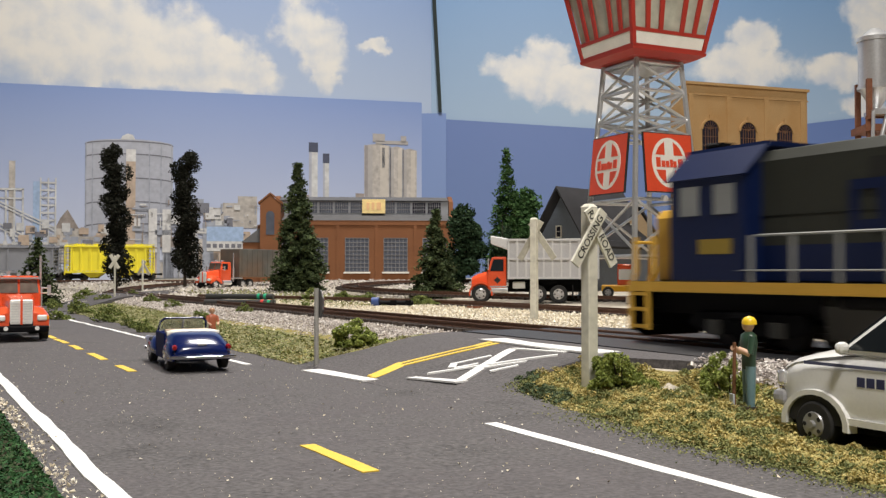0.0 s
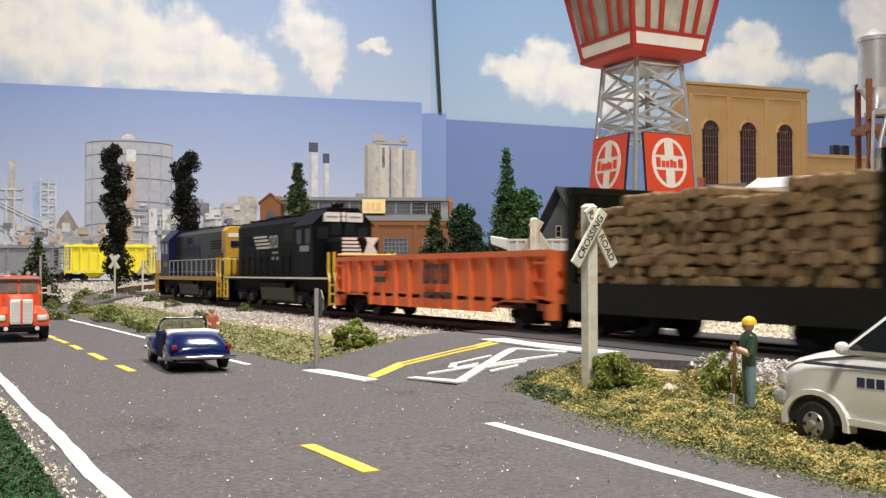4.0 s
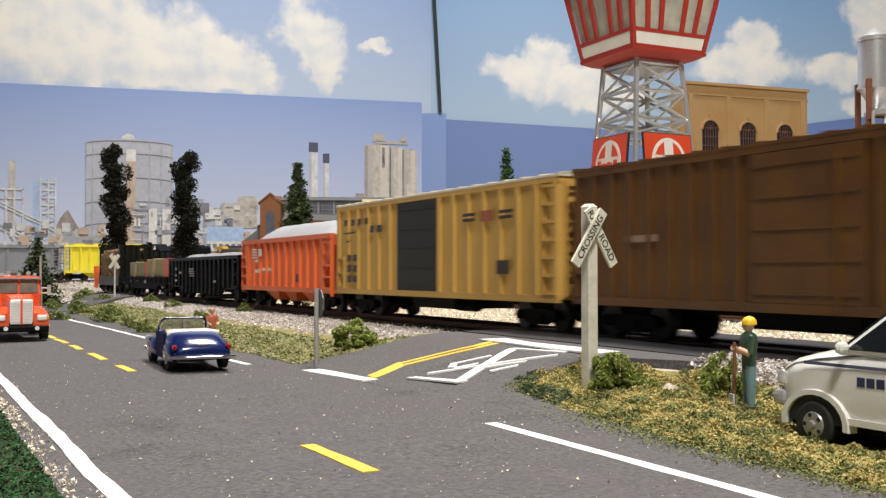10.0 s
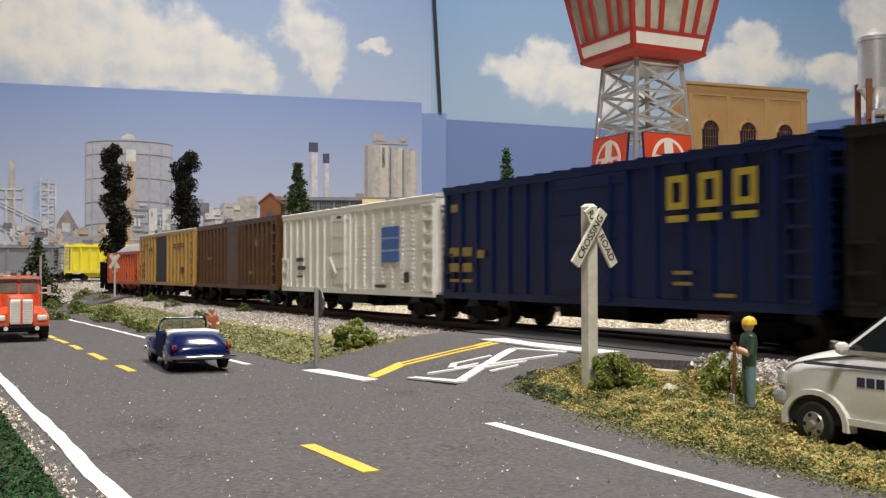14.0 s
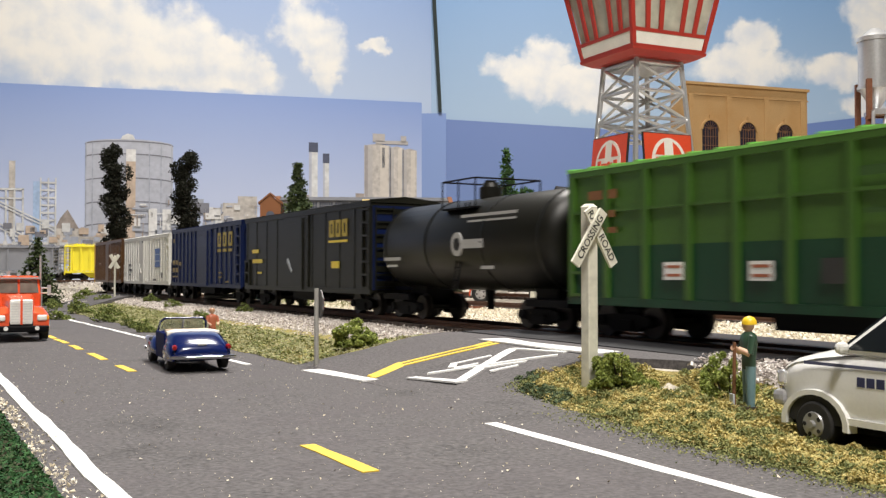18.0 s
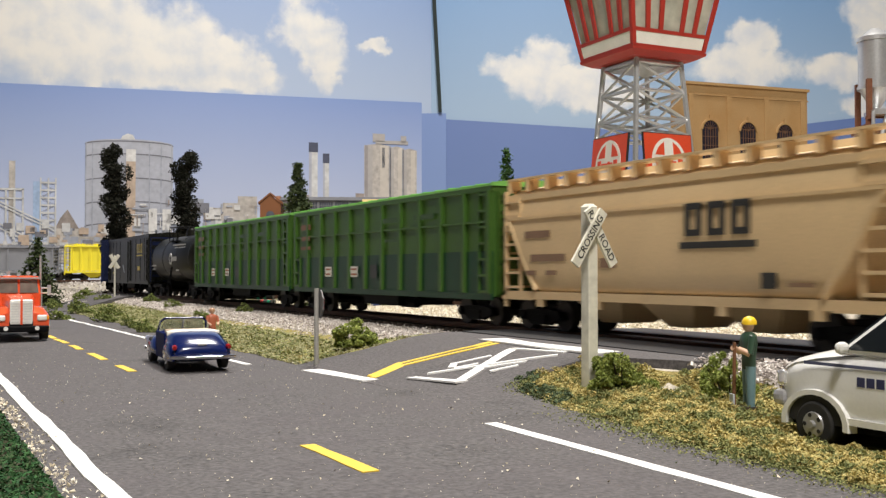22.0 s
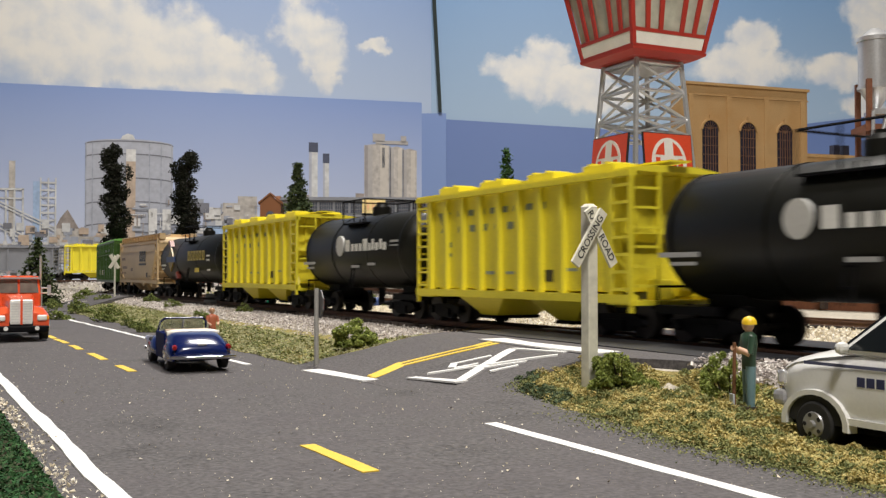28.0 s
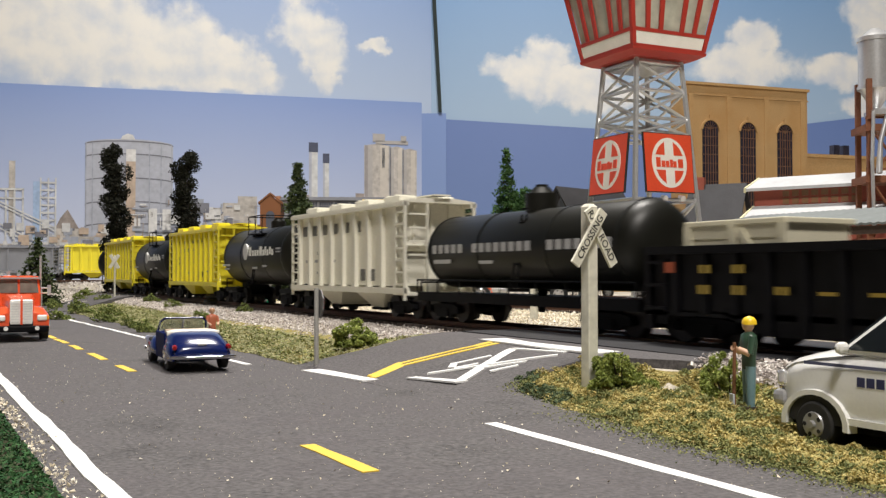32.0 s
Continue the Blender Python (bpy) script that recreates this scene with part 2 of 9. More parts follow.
def on_ramp(name, pts, width, mat, label, wobble=0.0006):
    rows = []
    for (x0, y0), (x1, y1) in zip(pts, pts[1:]):
        for i in range(9):
            k = i / 9
            x, y = x0 + (x1 - x0) * k, y0 + (y1 - y0) * k
            rows.append((x, y, road_z(x)))
    rows.append((*pts[-1], road_z(pts[-1][0])))
    return ribbon(name, rows, width, mat, label, wobble=wobble)


on_ramp("stop_line_1", [(0.1108, 0.2865), (0.1146, 0.2485)], 0.0066, white_tape, "white stop line on the side road", wobble=0.0004)
on_ramp("lane_line_1", [(0.1172, 0.2555), (0.1300, 0.2622), (0.1406, 0.2600), (0.1526, 0.2570), (0.1600, 0.2580)], 0.0025, yellow_tape, "yellow line on the ramp", wobble=0.0003)
on_ramp("lane_line_2", [(0.1165, 0.2525), (0.1285, 0.2585), (0.1391, 0.2562), (0.1506, 0.2530), (0.1580, 0.2535)], 0.0025, yellow_tape, "yellow line on the ramp", wobble=0.0003)
on_ramp("stop_line_2", [(0.1632, 0.2650), (0.1623, 0.2330), (0.1618, 0.2060)], 0.0092, white_tape, "broad white stop line before the crossing", wobble=0.0004)
on_ramp("crossing_mark_1", [(0.1224, 0.2395), (0.1256, 0.2184)], 0.0044, white_tape, "white bar of the crossing mark", wobble=0.0003)
on_ramp("crossing_mark_2", [(0.1547, 0.2396), (0.1572, 0.2175)], 0.0024, white_tape, "white bar of the crossing mark", wobble=0.0003)
on_ramp("crossing_mark_3", [(0.1268, 0.2390), (0.1538, 0.2165)], 0.0029, white_tape, "white stroke of the crossing mark", wobble=0.0003)
on_ramp("crossing_mark_4", [(0.1262, 0.2204), (0.1540, 0.2384)], 0.0029, white_tape, "white stroke of the crossing mark", wobble=0.0003)
on_ramp("crossing_mark_5", [(0.1335, 0.2378), (0.1362, 0.2412), (0.1460, 0.2374)], 0.0023, white_tape, "white letter stroke of the crossing mark", wobble=0.0003)
on_ramp("crossing_mark_6", [(0.1332, 0.2360), (0.1390, 0.2328)], 0.0023, white_tape, "white letter stroke of the crossing mark", wobble=0.0003)
on_ramp("crossing_mark_7", [(0.1369, 0.2265), (0.1400, 0.2240), (0.1456, 0.2190)], 0.0024, white_tape, "white letter stroke of the crossing mark", wobble=0.0003)
on_ramp("crossing_mark_8", [(0.1352, 0.2206), (0.1420, 0.2175)], 0.0023, white_tape, "white letter stroke of the crossing mark", wobble=0.0003)

# ---- track ----
rail_brown = material("weathered_rail", (0.16, 0.085, 0.055), rough=0.6, metal=0.3, grain=900, vary=0.25, bump=0.2)
tie_brown = material("dark_sleeper", (0.055, 0.042, 0.036), rough=0.85, grain=700, vary=0.3, bump=0.3, spread=0.3)


def curve_rail(name, points, offset, parent, wide=0.9, tall=2.1):
    """One rail along track points (x, y, top, heading)."""
    s = Shape()
    rows = []
    for x, y, z, a in points:
        c, d = math.cos(a), math.sin(a)

        def put(side, up):
            o = offset + side * MM
            return x + o * c, y - o * d, z + up * MM
        w = wide / 2
        rows.append([put(-w, 0), put(-w, -0.6), put(-0.2, -0.7), put(-0.2, -1.7), put(-w - 0.3, -1.8), put(-w - 0.3, -tall),
                     put(w + 0.3, -tall), put(w + 0.3, -1.8), put(0.2, -1.7), put(0.2, -0.7), put(w, -0.6), put(w, 0)])
    s.loft(rows)
    return part(name, s, rail_brown, parent)


def lay_track(name, points, label, skip=lambda x, y: False, joined=False):
    owner = thing(name, label, "railway track")
    tagged(owner, kind="structure")
    curve_rail("rail", points, -8.25 * MM, owner)
    curve_rail("rail", points, 8.25 * MM, owner)
    tie = Shape(MM).box(-15, 15, -1.3, 1.3, -4.0, -2.0).mesh("sleeper", tie_brown)
    gone, left = 0.0, Shape()
    for (x0, y0, z0, a0), (x1, y1, z1, a1) in zip(points, points[1:]):
        step = math.hypot(x1 - x0, y1 - y0)
        while gone < step:
            k = gone / step
            x, y, z = x0 + (x1 - x0) * k, y0 + (y1 - y0) * k, z0 + (z1 - z0) * k
            gone += 0.0072
            if skip(x, y):
                continue
            turn = Matrix.Translation((x, y, z)) @ Matrix.Rotation(-a0, 4, "Z")
            if joined:
                left.add([tuple(turn @ Vector((sx * 0.015, sy * 0.0013, sz))) for sx in (-1, 1) for sy in (-1, 1) for sz in (-0.004, -0.002)],
                         [(0, 1, 3, 2), (4, 6, 7, 5), (0, 4, 5, 1), (2, 3, 7, 6), (0, 2, 6, 4), (1, 5, 7, 3)])
            else:
                ob = new("sleeper", tie)
                ob.parent, ob.matrix_basis = owner, turn
        gone -= step
    if joined and left.v:
        part("sleepers", left, tie_brown, owner, kind="stuff")
    return owner


MAIN = [track_point(s) for s in np.arange(-0.35, 1.08, 0.05)] + [track_point(s) for s in np.arange(1.08, 2.3, 0.03)]
lay_track("main_track", MAIN, "brown weathered main railway track on ballast",
          skip=lambda x, y: 0.173 < y < 0.302 or (0.90 < y < 1.15 and x < 0.27))
TAIL = [track_point(s) for s in np.arange(-4.6, -0.34, 0.25)] + [track_point(-0.35)]
lay_track("approach_track", TAIL, "brown railway track leading up to the crossing", joined=True)
AWAY = [track_point(s) for s in np.arange(2.29, 5.2, 0.25)]
lay_track("leaving_track", AWAY, "brown railway track leading away behind the works", joined=True)


siding = []
for i in range(60):
    y = -0.3 + 1.22 * i / 59
    x = 0.342 - 0.115 * smoothstep(0.56, 1.02, y)
    siding.append((x, y, 0.0105, 0.0))
siding = [(*p[:3], math.atan2(q[0] - p[0], q[1] - p[1])) for p, q in zip(siding, siding[1:])]
lay_track("siding_track", siding, "brown siding track on pale grit beyond the main line", joined=True)
loop = []
for right, ahead, z in ((0.16, 0.70, 0.0125), (0.06, 0.77, 0.0135), (-0.02, 0.84, 0.0148), (-0.068, 0.92, 0.0160), (-0.092, 0.985, 0.0175), (-0.088, 1.04, 0.0190), (-0.055, 1.10, 0.0210), (0.0, 1.13, 0.0222), (0.08, 1.15, 0.0230)):
    loop.append(Vector((*at(right, ahead), z)))
fine = []
for i in range(len(loop) - 1):
    p0, p1, p2, p3 = loop[max(i - 1, 0)], loop[i], loop[i + 1], loop[min(i + 2, len(loop) - 1)]
    for k in range(8):
        t = k / 8
        fine.append(0.5 * (2 * p1 + (p2 - p0) * t + (2 * p0 - 5 * p1 + 4 * p2 - p3) * t * t + (3 * p1 - p0 - 3 * p2 + p3) * t ** 3))
lay_track("yard_track", [(*p, math.atan2(q.x - p.x, q.y - p.y)) for p, q in zip(fine, fine[1:])], "brown curved yard track before the brick works", joined=True)
# ---- rolling stock: local y runs forward, z up from the rail's top, millimetres ----
black = paint("black_frame", (0.005, 0.005, 0.006), rough=0.6, shine=0.1)
wheel_steel = material("wheel_steel", (0.035, 0.031, 0.030), rough=0.5, metal=0.4)
gauge_white = paint("white_lettering", (0.8, 0.8, 0.78), rough=0.5)
MESHES = {}


def stock(name, shape, mat, parent, place=None, label="", smooth=0.0):
    """A part whose mesh is shared by all vehicles."""
    key = (name, mat.name)
    if key not in MESHES:
        MESHES[key] = shape().mesh(name, mat, smooth)
    ob = new(name, MESHES[key])
    ob.parent = parent
    if place is not None:
        ob.matrix_basis = place
    return tagged(ob, label)


def side_frame():
    s = Shape(MM)
    s.prism([(-13.5, 4.2), (-12, 6.6), (-5, 7.4), (5, 7.4), (12, 6.6), (13.5, 4.2), (9, 4.0), (5.5, 2.0), (-5.5, 2.0), (-9, 4.0)], "x", -1.0, 1.0)
    s.box(-1.6, 1.0, -4, 4, 2.6, 5.6)
    for y in (-11, 11):
        s.tube((-1.8, y, 5.2), (1.0, y, 5.2), 1.7, n=10)
    return s


def wheelset():
    s = Shape(MM)
    for x in (-8.6, 8.6):
        s.tube((x - 1.3, 0, 5.2), (x + 1.3, 0, 5.2), 5.2, n=20)
        s.tube((x * 0.86 - 0.3, 0, 5.2), (x * 0.86 + 0.3, 0, 5.2), 5.9, n=20)
    s.tube((-12, 0, 5.2), (12, 0, 5.2), 1.0, n=8)
    return s


def bogies(car, half):
    for y in (-half, half):
        bogie = stock("bogie", lambda: Shape(MM).box(-9, 9, -4, 4, 4.5, 9), black, car, pose(0, y * MM, 0), "black four-wheel bogie")
        for x in (-11.2, 11.2):
            stock("side_frame", side_frame, black, bogie, pose(x * MM, 0, 0, 0, 0, 180 if x > 0 else 0))
        for d in (-11, 11):
            stock("wheelset", wheelset, wheel_steel, bogie, pose(0, d * MM, 0), smooth=40)


def couplers(car, length):
    for side in (-1, 1):
        stock("coupler", lambda: Shape(MM).box(-1.3, 1.3, -1, 9, 7.5, 10).box(-2.6, 2.2, 6.5, 10, 7.0, 10.5), black, car,
              pose(0, side * (length / 2 - 1.0) * MM, 0, 0, 0, 0 if side > 0 else 180))


def ladder(car, mat, side, y, z0, z1, x, wide=9.0, step=5.4, across=False, name="ladder"):
    """Grab irons up a car's side or, with across, its end."""
    n = max(2, int((z1 - z0) / step) + 1)
    s = Shape(MM)
    for d in (-1, 1):
        if across:
            s.box(x + d * wide / 2 - 0.35, x + d * wide / 2 + 0.35, y, y + 1.1 * side, z0 - 1, z1 + 1)
        else:
            s.box(x, x + 1.1 * side, y + d * wide / 2 - 0.35, y + d * wide / 2 + 0.35, z0 - 1, z1 + 1)
    stiles = part(name, s, mat, car)
    rung = Shape(MM)
    if across:
        rung.box(x - wide / 2, x + wide / 2, y, y + 1.3 * side, -0.45, 0.45)
    else:
        rung.box(x, x + 1.4 * side, y - wide / 2, y + wide / 2, -0.45, 0.45)
    row_of("rung", rung, mat, stiles, [pose(0, 0, (z0 + (z1 - z0) * i / (n - 1)) * MM) for i in range(n)])
    return stiles


def bars(car, mat, marks, x, side=-1, name="lettering", label=""):
    """Painted bars of writing on a side: (y, z, width, height)."""
    for y, z, w, h in marks:
        part(name, Shape(MM).box(x, x + 0.12 * side, y - w / 2, y + w / 2, z - h / 2, z + h / 2), mat, car, label)


def mark_blocks(car, mat, y, z, size, x, count, wide=0.72, gap=0.25, line=False):
    """A railway's mark as plain hollow blocks of its size on the left side, the first one farthest ahead."""
    for k in range(count):
        y1 = y - k * size * (wide + gap)
        w, t = size * wide, size * 0.2
        ring = Shape(MM)
        for ya, yb, za, zb in ((y1 - w, y1, z + size / 2 - t, z + size / 2), (y1 - w, y1, z - size / 2, z - size / 2 + t), (y1 - t * 1.15, y1, z - size / 2 + t, z + size / 2 - t), (y1 - w, y1 - w + t * 1.15, z - size / 2 + t, z + size / 2 - t)):
            ring.box(x - 0.12, x, ya, yb, za, zb)
        part("emblem", ring, mat, car)
        if line:
            bars(car, mat, [(y1 - size * wide / 2, z - size * 0.78, size * wide, size * 0.2)], x, name="emblem_line")


def box_car(name, label, color, length, width=34.0, sill=11.0, eave=48.0, peak=51.0, ribs=14, door=None, door_mat=None, roof=None,
            end_ladder=True, rib=0.7, low=None, low_at=28.0, panel_rivets=False):
    """A covered car: ribbed body, ridged roof, door, ladders, bogies."""
    car = thing(name, label, "freight car")
    h, w = length / 2 - 4, width / 2
    part("body", Shape(MM).box(-w, w, -h, h, sill, eave), color, car, bevel=0.0004)
    for side in (-1, 1):
        stops = [-h + 2 + (2 * h - 4) * i / ribs for i in range(ribs + 1)]
        row_of("side_rib", Shape(MM).box(-rib, rib, -1.1, 1.1, sill + 1.4, eave - 1.5), color, car,
               [pose(side * w * MM, y * MM, 0) for y in stops if not door or abs(y - door[0]) > door[1] / 2 + 1])
        part("side_sill", Shape(MM).box(side * w, side * (w + 1.0), -h, h, sill - 1.0, sill + 1.4), low or color, car)
        part("eave_rail", Shape(MM).box(side * w, side * (w + 0.9), -h, h, eave - 1.8, eave), color, car)
        if low:
            part("lower_band", Shape(MM).box(side * w, side * (w + 0.35), -h, h, sill + 1.4, low_at), low, car, "dark green lower side")
    ro = roof or color
    s = Shape(MM).prism([(-w - 1, eave), (-w - 1, eave + 0.8), (0, peak), (w + 1, eave + 0.8), (w + 1, eave)], "y", -h - 0.5, h + 0.5)
    n = max(6, int(length / 11))
    part("roof", s, ro, car)
    row_of("roof_rib", Shape(MM).prism([(-w - 1, eave + 0.8), (-w - 1, eave + 1.3), (0, peak + 0.6), (w + 1, eave + 1.3), (w + 1, eave + 0.8), (0, peak)], "y", -0.6, 0.6), ro, car,
           [pose(0, (-h + 2 * h * i / n) * MM, 0) for i in range(n + 1)])
    for end in (-1, 1):
        row_of("end_rib", Shape(MM).box(-w + 2, w - 2, -1.0, 1.0, -1.3, 1.3), color, car, [pose(0, end * h * MM, (sill + 4 + (eave - sill - 8) * i / 5) * MM) for i in range(6)])
    if door:
        y, dw = door[0], door[1]
        for side in (-1, 1):
            d = part("door", Shape(MM).box(side * (w + 0.15), side * (w + 1.0), y - dw / 2, y + dw / 2, sill + 1.5, eave - 2), door_mat or color, car)
            s = Shape(MM)
            for i in range(5):
                z = sill + 4 + (eave - sill - 9) * i / 4
                s.box(side * (w + 0.9), side * (w + 1.3), y - dw / 2 + 1, y + dw / 2 - 1, z - 0.5, z + 0.5)
            part("door_ribs", s, door_mat or color, d)
            if door_mat is None:
                part("door_bar", Shape(MM).box(side * (w + 1.0), side * (w + 1.9), y - dw * 0.30, y - dw * 0.30 + 0.8, sill, eave - 3), color, d)
    for side in (-1, 1):
        for end in (-1, 1):
            ladder(car, color, side, end * (h - 5), sill + 2, eave - 3 if end < 0 else sill + 16, side * w, wide=8)
    if end_ladder:
        for end in (-1, 1):
            ladder(car, color, end, end * (h + 0.6), sill + 2, eave - 3, -w + 6, wide=9, across=True, name="end_ladder")
    part("underframe", Shape(MM).box(-3, 3, -h, h, 8, sill).box(-w + 3, w - 3, -18, 18, 5.5, sill - 0.5).tube((-8, -26, 7), (-8, -10, 7), 2.4), black, car)
    bogies(car, h - 21)
    couplers(car, length)
    return car


def tank_car(name, label, color, length, bottom=12.0, top=47.0, dome=6.0, walk_rail=True, frame=False):
    car = thing(name, label, "tank car")
    h = length / 2 - 5
    r = (top - bottom) / 2
    mid = (top + bottom) / 2
    rings = []
    for y, k in ((-h, 0.05), (-h + 0.4, 0.42), (-h + 1.6, 0.72), (-h + 3.6, 0.90), (-h + 6.5, 1.0), (h - 6.5, 1.0), (h - 3.6, 0.90), (h - 1.6, 0.72), (h - 0.4, 0.42), (h, 0.05)):
        rings.append([(r * k * math.cos(2 * math.pi * i / 32), y, mid + r * k * math.sin(2 * math.pi * i / 32)) for i in range(32)])
    part("tank", Shape(MM).loft(rings), color, car, smooth=50)
    s = Shape(MM)
    for y in (0,):
        ring = [[((r + d) * math.cos(2 * math.pi * i / 32), yy, mid + (r + d) * math.sin(2 * math.pi * i / 32)) for i in range(32)] for yy, d in ((y - 0.5, 0), (y - 0.5, 0.25), (y + 0.5, 0.25), (y + 0.5, 0))]
        s.loft(ring, caps=False)
    row_of("weld_band", s, color, car, [pose(0, y * MM, 0) for y in (-h + 8, -h * 0.33, h * 0.33, h - 8)])
    dm = part("dome", Shape(MM).tube((0, 0, top - 2), (0, 0, top + dome * 0.7), 6.2 if frame else 4.6, n=20).tube((0, 0, top + dome * 0.7), (0, 0, top + dome), 5.0 if frame else 3.8, 3.0, n=20), color, car, smooth=35)
    part("dome_lid", Shape(MM).tube((0, 0, top + dome), (0, 0, top + dome + 1.0), 2.4, n=12), color, dm)
    s = Shape(MM)
    deck = top - 5.0
    for x in (-1, 1):
        s.box(x * 8, x * 15, -13, 13, deck, deck + 0.7)
        for y in (-13, 0, 13):
            s.tube((x * 15, y, deck), (x * 15, y, top + 6.5), 0.35, n=5)
        s.tube((x * 15, -13, top + 6.5), (x * 15, 13, top + 6.5), 0.35, n=5)
    for y in (-13, 13):
        s.tube((-15, y, top + 6.5), (15, y, top + 6.5), 0.35, n=5)
    if walk_rail:
        part("platform_rail", s, black, car)
    for x in (-1, 1):
        s = Shape(MM)
        for y in (-1.6, 1.6):
            s.tube((x * (r + 0.6), y - 4, bottom), (x * (r * 0.7), y - 4, top - 2.5), 0.35, n=5)
        for i in range(6):
            z = bottom + 4 + i * 5.0
            xx = x * (r + 0.6 - (0.3 * r + 0.6) * max(0.0, (z - bottom) / (top - 2.5 - bottom)))
            s.box(min(xx, xx + x * 0.7), max(xx, xx + x * 0.7), -5.6, -2.4, z - 0.3, z + 0.3)
        part("ladder", s, black, car)
    if frame:
        part("frame", Shape(MM).box(-14, 14, -h - 3, h + 3, 9.5, 11.5).box(-14.5, -13.5, -h - 3, h + 3, 8.3, 12), black, car)
        s = Shape(MM)
        for x in (-15, 15):
            s.tube((x, -h - 2, 17), (x, h + 2, 17), 0.4, n=5)
            for i in range(9):
                y = -h - 2 + (2 * h + 4) * i / 8
                s.tube((x, y, 11.5), (x, y, 17), 0.3, n=5)
        part("side_rail", s, black, car)
    else:
        for end in (-1, 1):
            part("end_sill", Shape(MM).box(-14, 14, end * (h - 22), end * (h + 3), 8.2, 10.6).box(-7, 7, end * (h - 26), end * (h - 12), 9, 15), black, car)
    for end in (-1, 1):
        s = Shape(MM)
        s.tube((-13, end * (h + 2.5), 16), (13, end * (h + 2.5), 16), 0.4, n=5)
        for x in (-13, 13):
            s.tube((x, end * (h + 2.5), 9), (x, end * (h + 2.5), 16), 0.4, n=5)
        part("hand_rail", s, black, car)
    part("bottom_valve", Shape(MM).tube((0, 0, bottom + 1), (0, 0, 5.5), 2.2, 1.4), black, car)
    bogies(car, h - 16)
    couplers(car, length)
    return car


def covered_hopper(name, label, color, length, width=34.0, eave=44.5, peak=47.5, ribs=9, hatches=3, bays=2):
    """A ribbed covered hopper with open platform ends and chutes below."""
    car = thing(name, label, "hopper car")
    h, w = length / 2 - 4, width / 2
    b, e = w - 1.4, h - 8.5
    part("body", Shape(MM).prism([(-e + 3, 26), (-e, 34), (-e, eave), (e, eave), (e, 34), (e - 3, 26), (e - 3, 14), (-e + 3, 14)], "x", -b, b), color, car, bevel=0.0003)
    part("roof", Shape(MM).prism([(-w - 0.8, eave), (-w - 0.8, eave + 0.9), (-8, peak - 0.4), (8, peak - 0.4), (w + 0.8, eave + 0.9), (w + 0.8, eave)], "y", -h, h), color, car)
    for k in range(hatches):
        y = -e + 12 + (2 * e - 24) * k / max(1, hatches - 1)
        for x in (-9.5, 9.5):
            hatch = part("roof_hatch", Shape(MM).box(x - 4.5, x + 4.5, y - 8, y + 8, peak - 2.0, peak + 1.3), color, car, bevel=0.0003)
            part("hatch_batten", Shape(MM).box(x - 4.8, x + 4.8, y - 4.6, y - 3.6, peak + 1.3, peak + 1.9).box(x - 4.8, x + 4.8, y + 3.6, y + 4.6, peak + 1.3, peak + 1.9), color, hatch)
    part("running_board", Shape(MM).box(-4, 4, -h - 2, h + 2, peak + 0.6, peak + 1.2), color, car)
    for side in (-1, 1):
        row_of("side_rib", Shape(MM).box(-1.6, 1.9, -1.35, 1.35, 12.5, eave - 0.4), color, car, [pose(side * b * MM, (-e + 1.4 + (2 * e - 2.8) * i / (ribs - 1)) * MM, 0, 0, 0, 0 if side > 0 else 180) for i in range(ribs)])
        part("side_sill", Shape(MM).box(side * (w - 2), side * (w + 1.2), -h, h, 10.8, 13.4), color, car)
        part("top_rail", Shape(MM).box(side * (b - 0.2), side * (w + 1.4), -h, h, eave - 1.5, eave + 0.2), color, car)
        for end in (-1, 1):
            part("corner_post", Shape(MM).box(side * (w - 0.4), side * (w + 0.8), min(end * (h - 1.3), end * h), max(end * (h - 1.3), end * h), 8, eave), color, car)
            for i in range(7):
                z = 15 + (eave - 19) * i / 6
                part("grab_iron", Shape(MM).box(side * (w - 0.2), side * (w + 0.8), min(end * (h - 8.4), end * (h - 0.6)), max(end * (h - 8.4), end * (h - 0.6)), z - 0.45, z + 0.45), color, car)
    for end in (-1, 1):
        for i in range(6):
            z = 16 + (eave - 21) * i / 5
            part("end_rung", Shape(MM).box(-w + 1.5, -w + 10.5, min(end * (h - 0.9), end * h), max(end * (h - 0.9), end * h), z - 0.4, z + 0.4), color, car)
        part("end_ladder_rail", Shape(MM).box(-w + 10.2, -w + 11, min(end * (h - 0.9), end * h), max(end * (h - 0.9), end * h), 12, eave), color, car)
        for x in (-9, 0, 9):
            part("end_post", Shape(MM).box(x - 0.9, x + 0.9, min(end * (e - 0.5), end * (e + 1.0)), max(end * (e - 0.5), end * (e + 1.0)), 33, eave), color, car)
        part("end_platform", Shape(MM).box(-w, w, min(end * (h - 12), end * (h + 1)), max(end * (h - 12), end * (h + 1)), 10.2, 11.6), color, car)
        part("slope_sheet", Shape(MM).prism([(end * e, 34), (end * (e - 3), 26), (end * (e - 20), 14), (end * (e - 18), 14), (end * (e + 1), 32)], "x", -b + 1, b - 1), color, car)
        part("brake_gear", Shape(MM).box(-4, 3, min(end * (h - 9), end * (h - 5)), max(end * (h - 9), end * (h - 5)), 11.6, 18).tube((6, end * (h - 7), 15), (12, end * (h - 7), 15), 2.6, n=12), color, car, bevel=0.0004)
        for x in (2 - w, w - 2):
            part("end_brace", Shape(MM).tube((x, end * (e - 2), 29), (x, end * (h - 2), 12), 0.7, n=6), color, car)
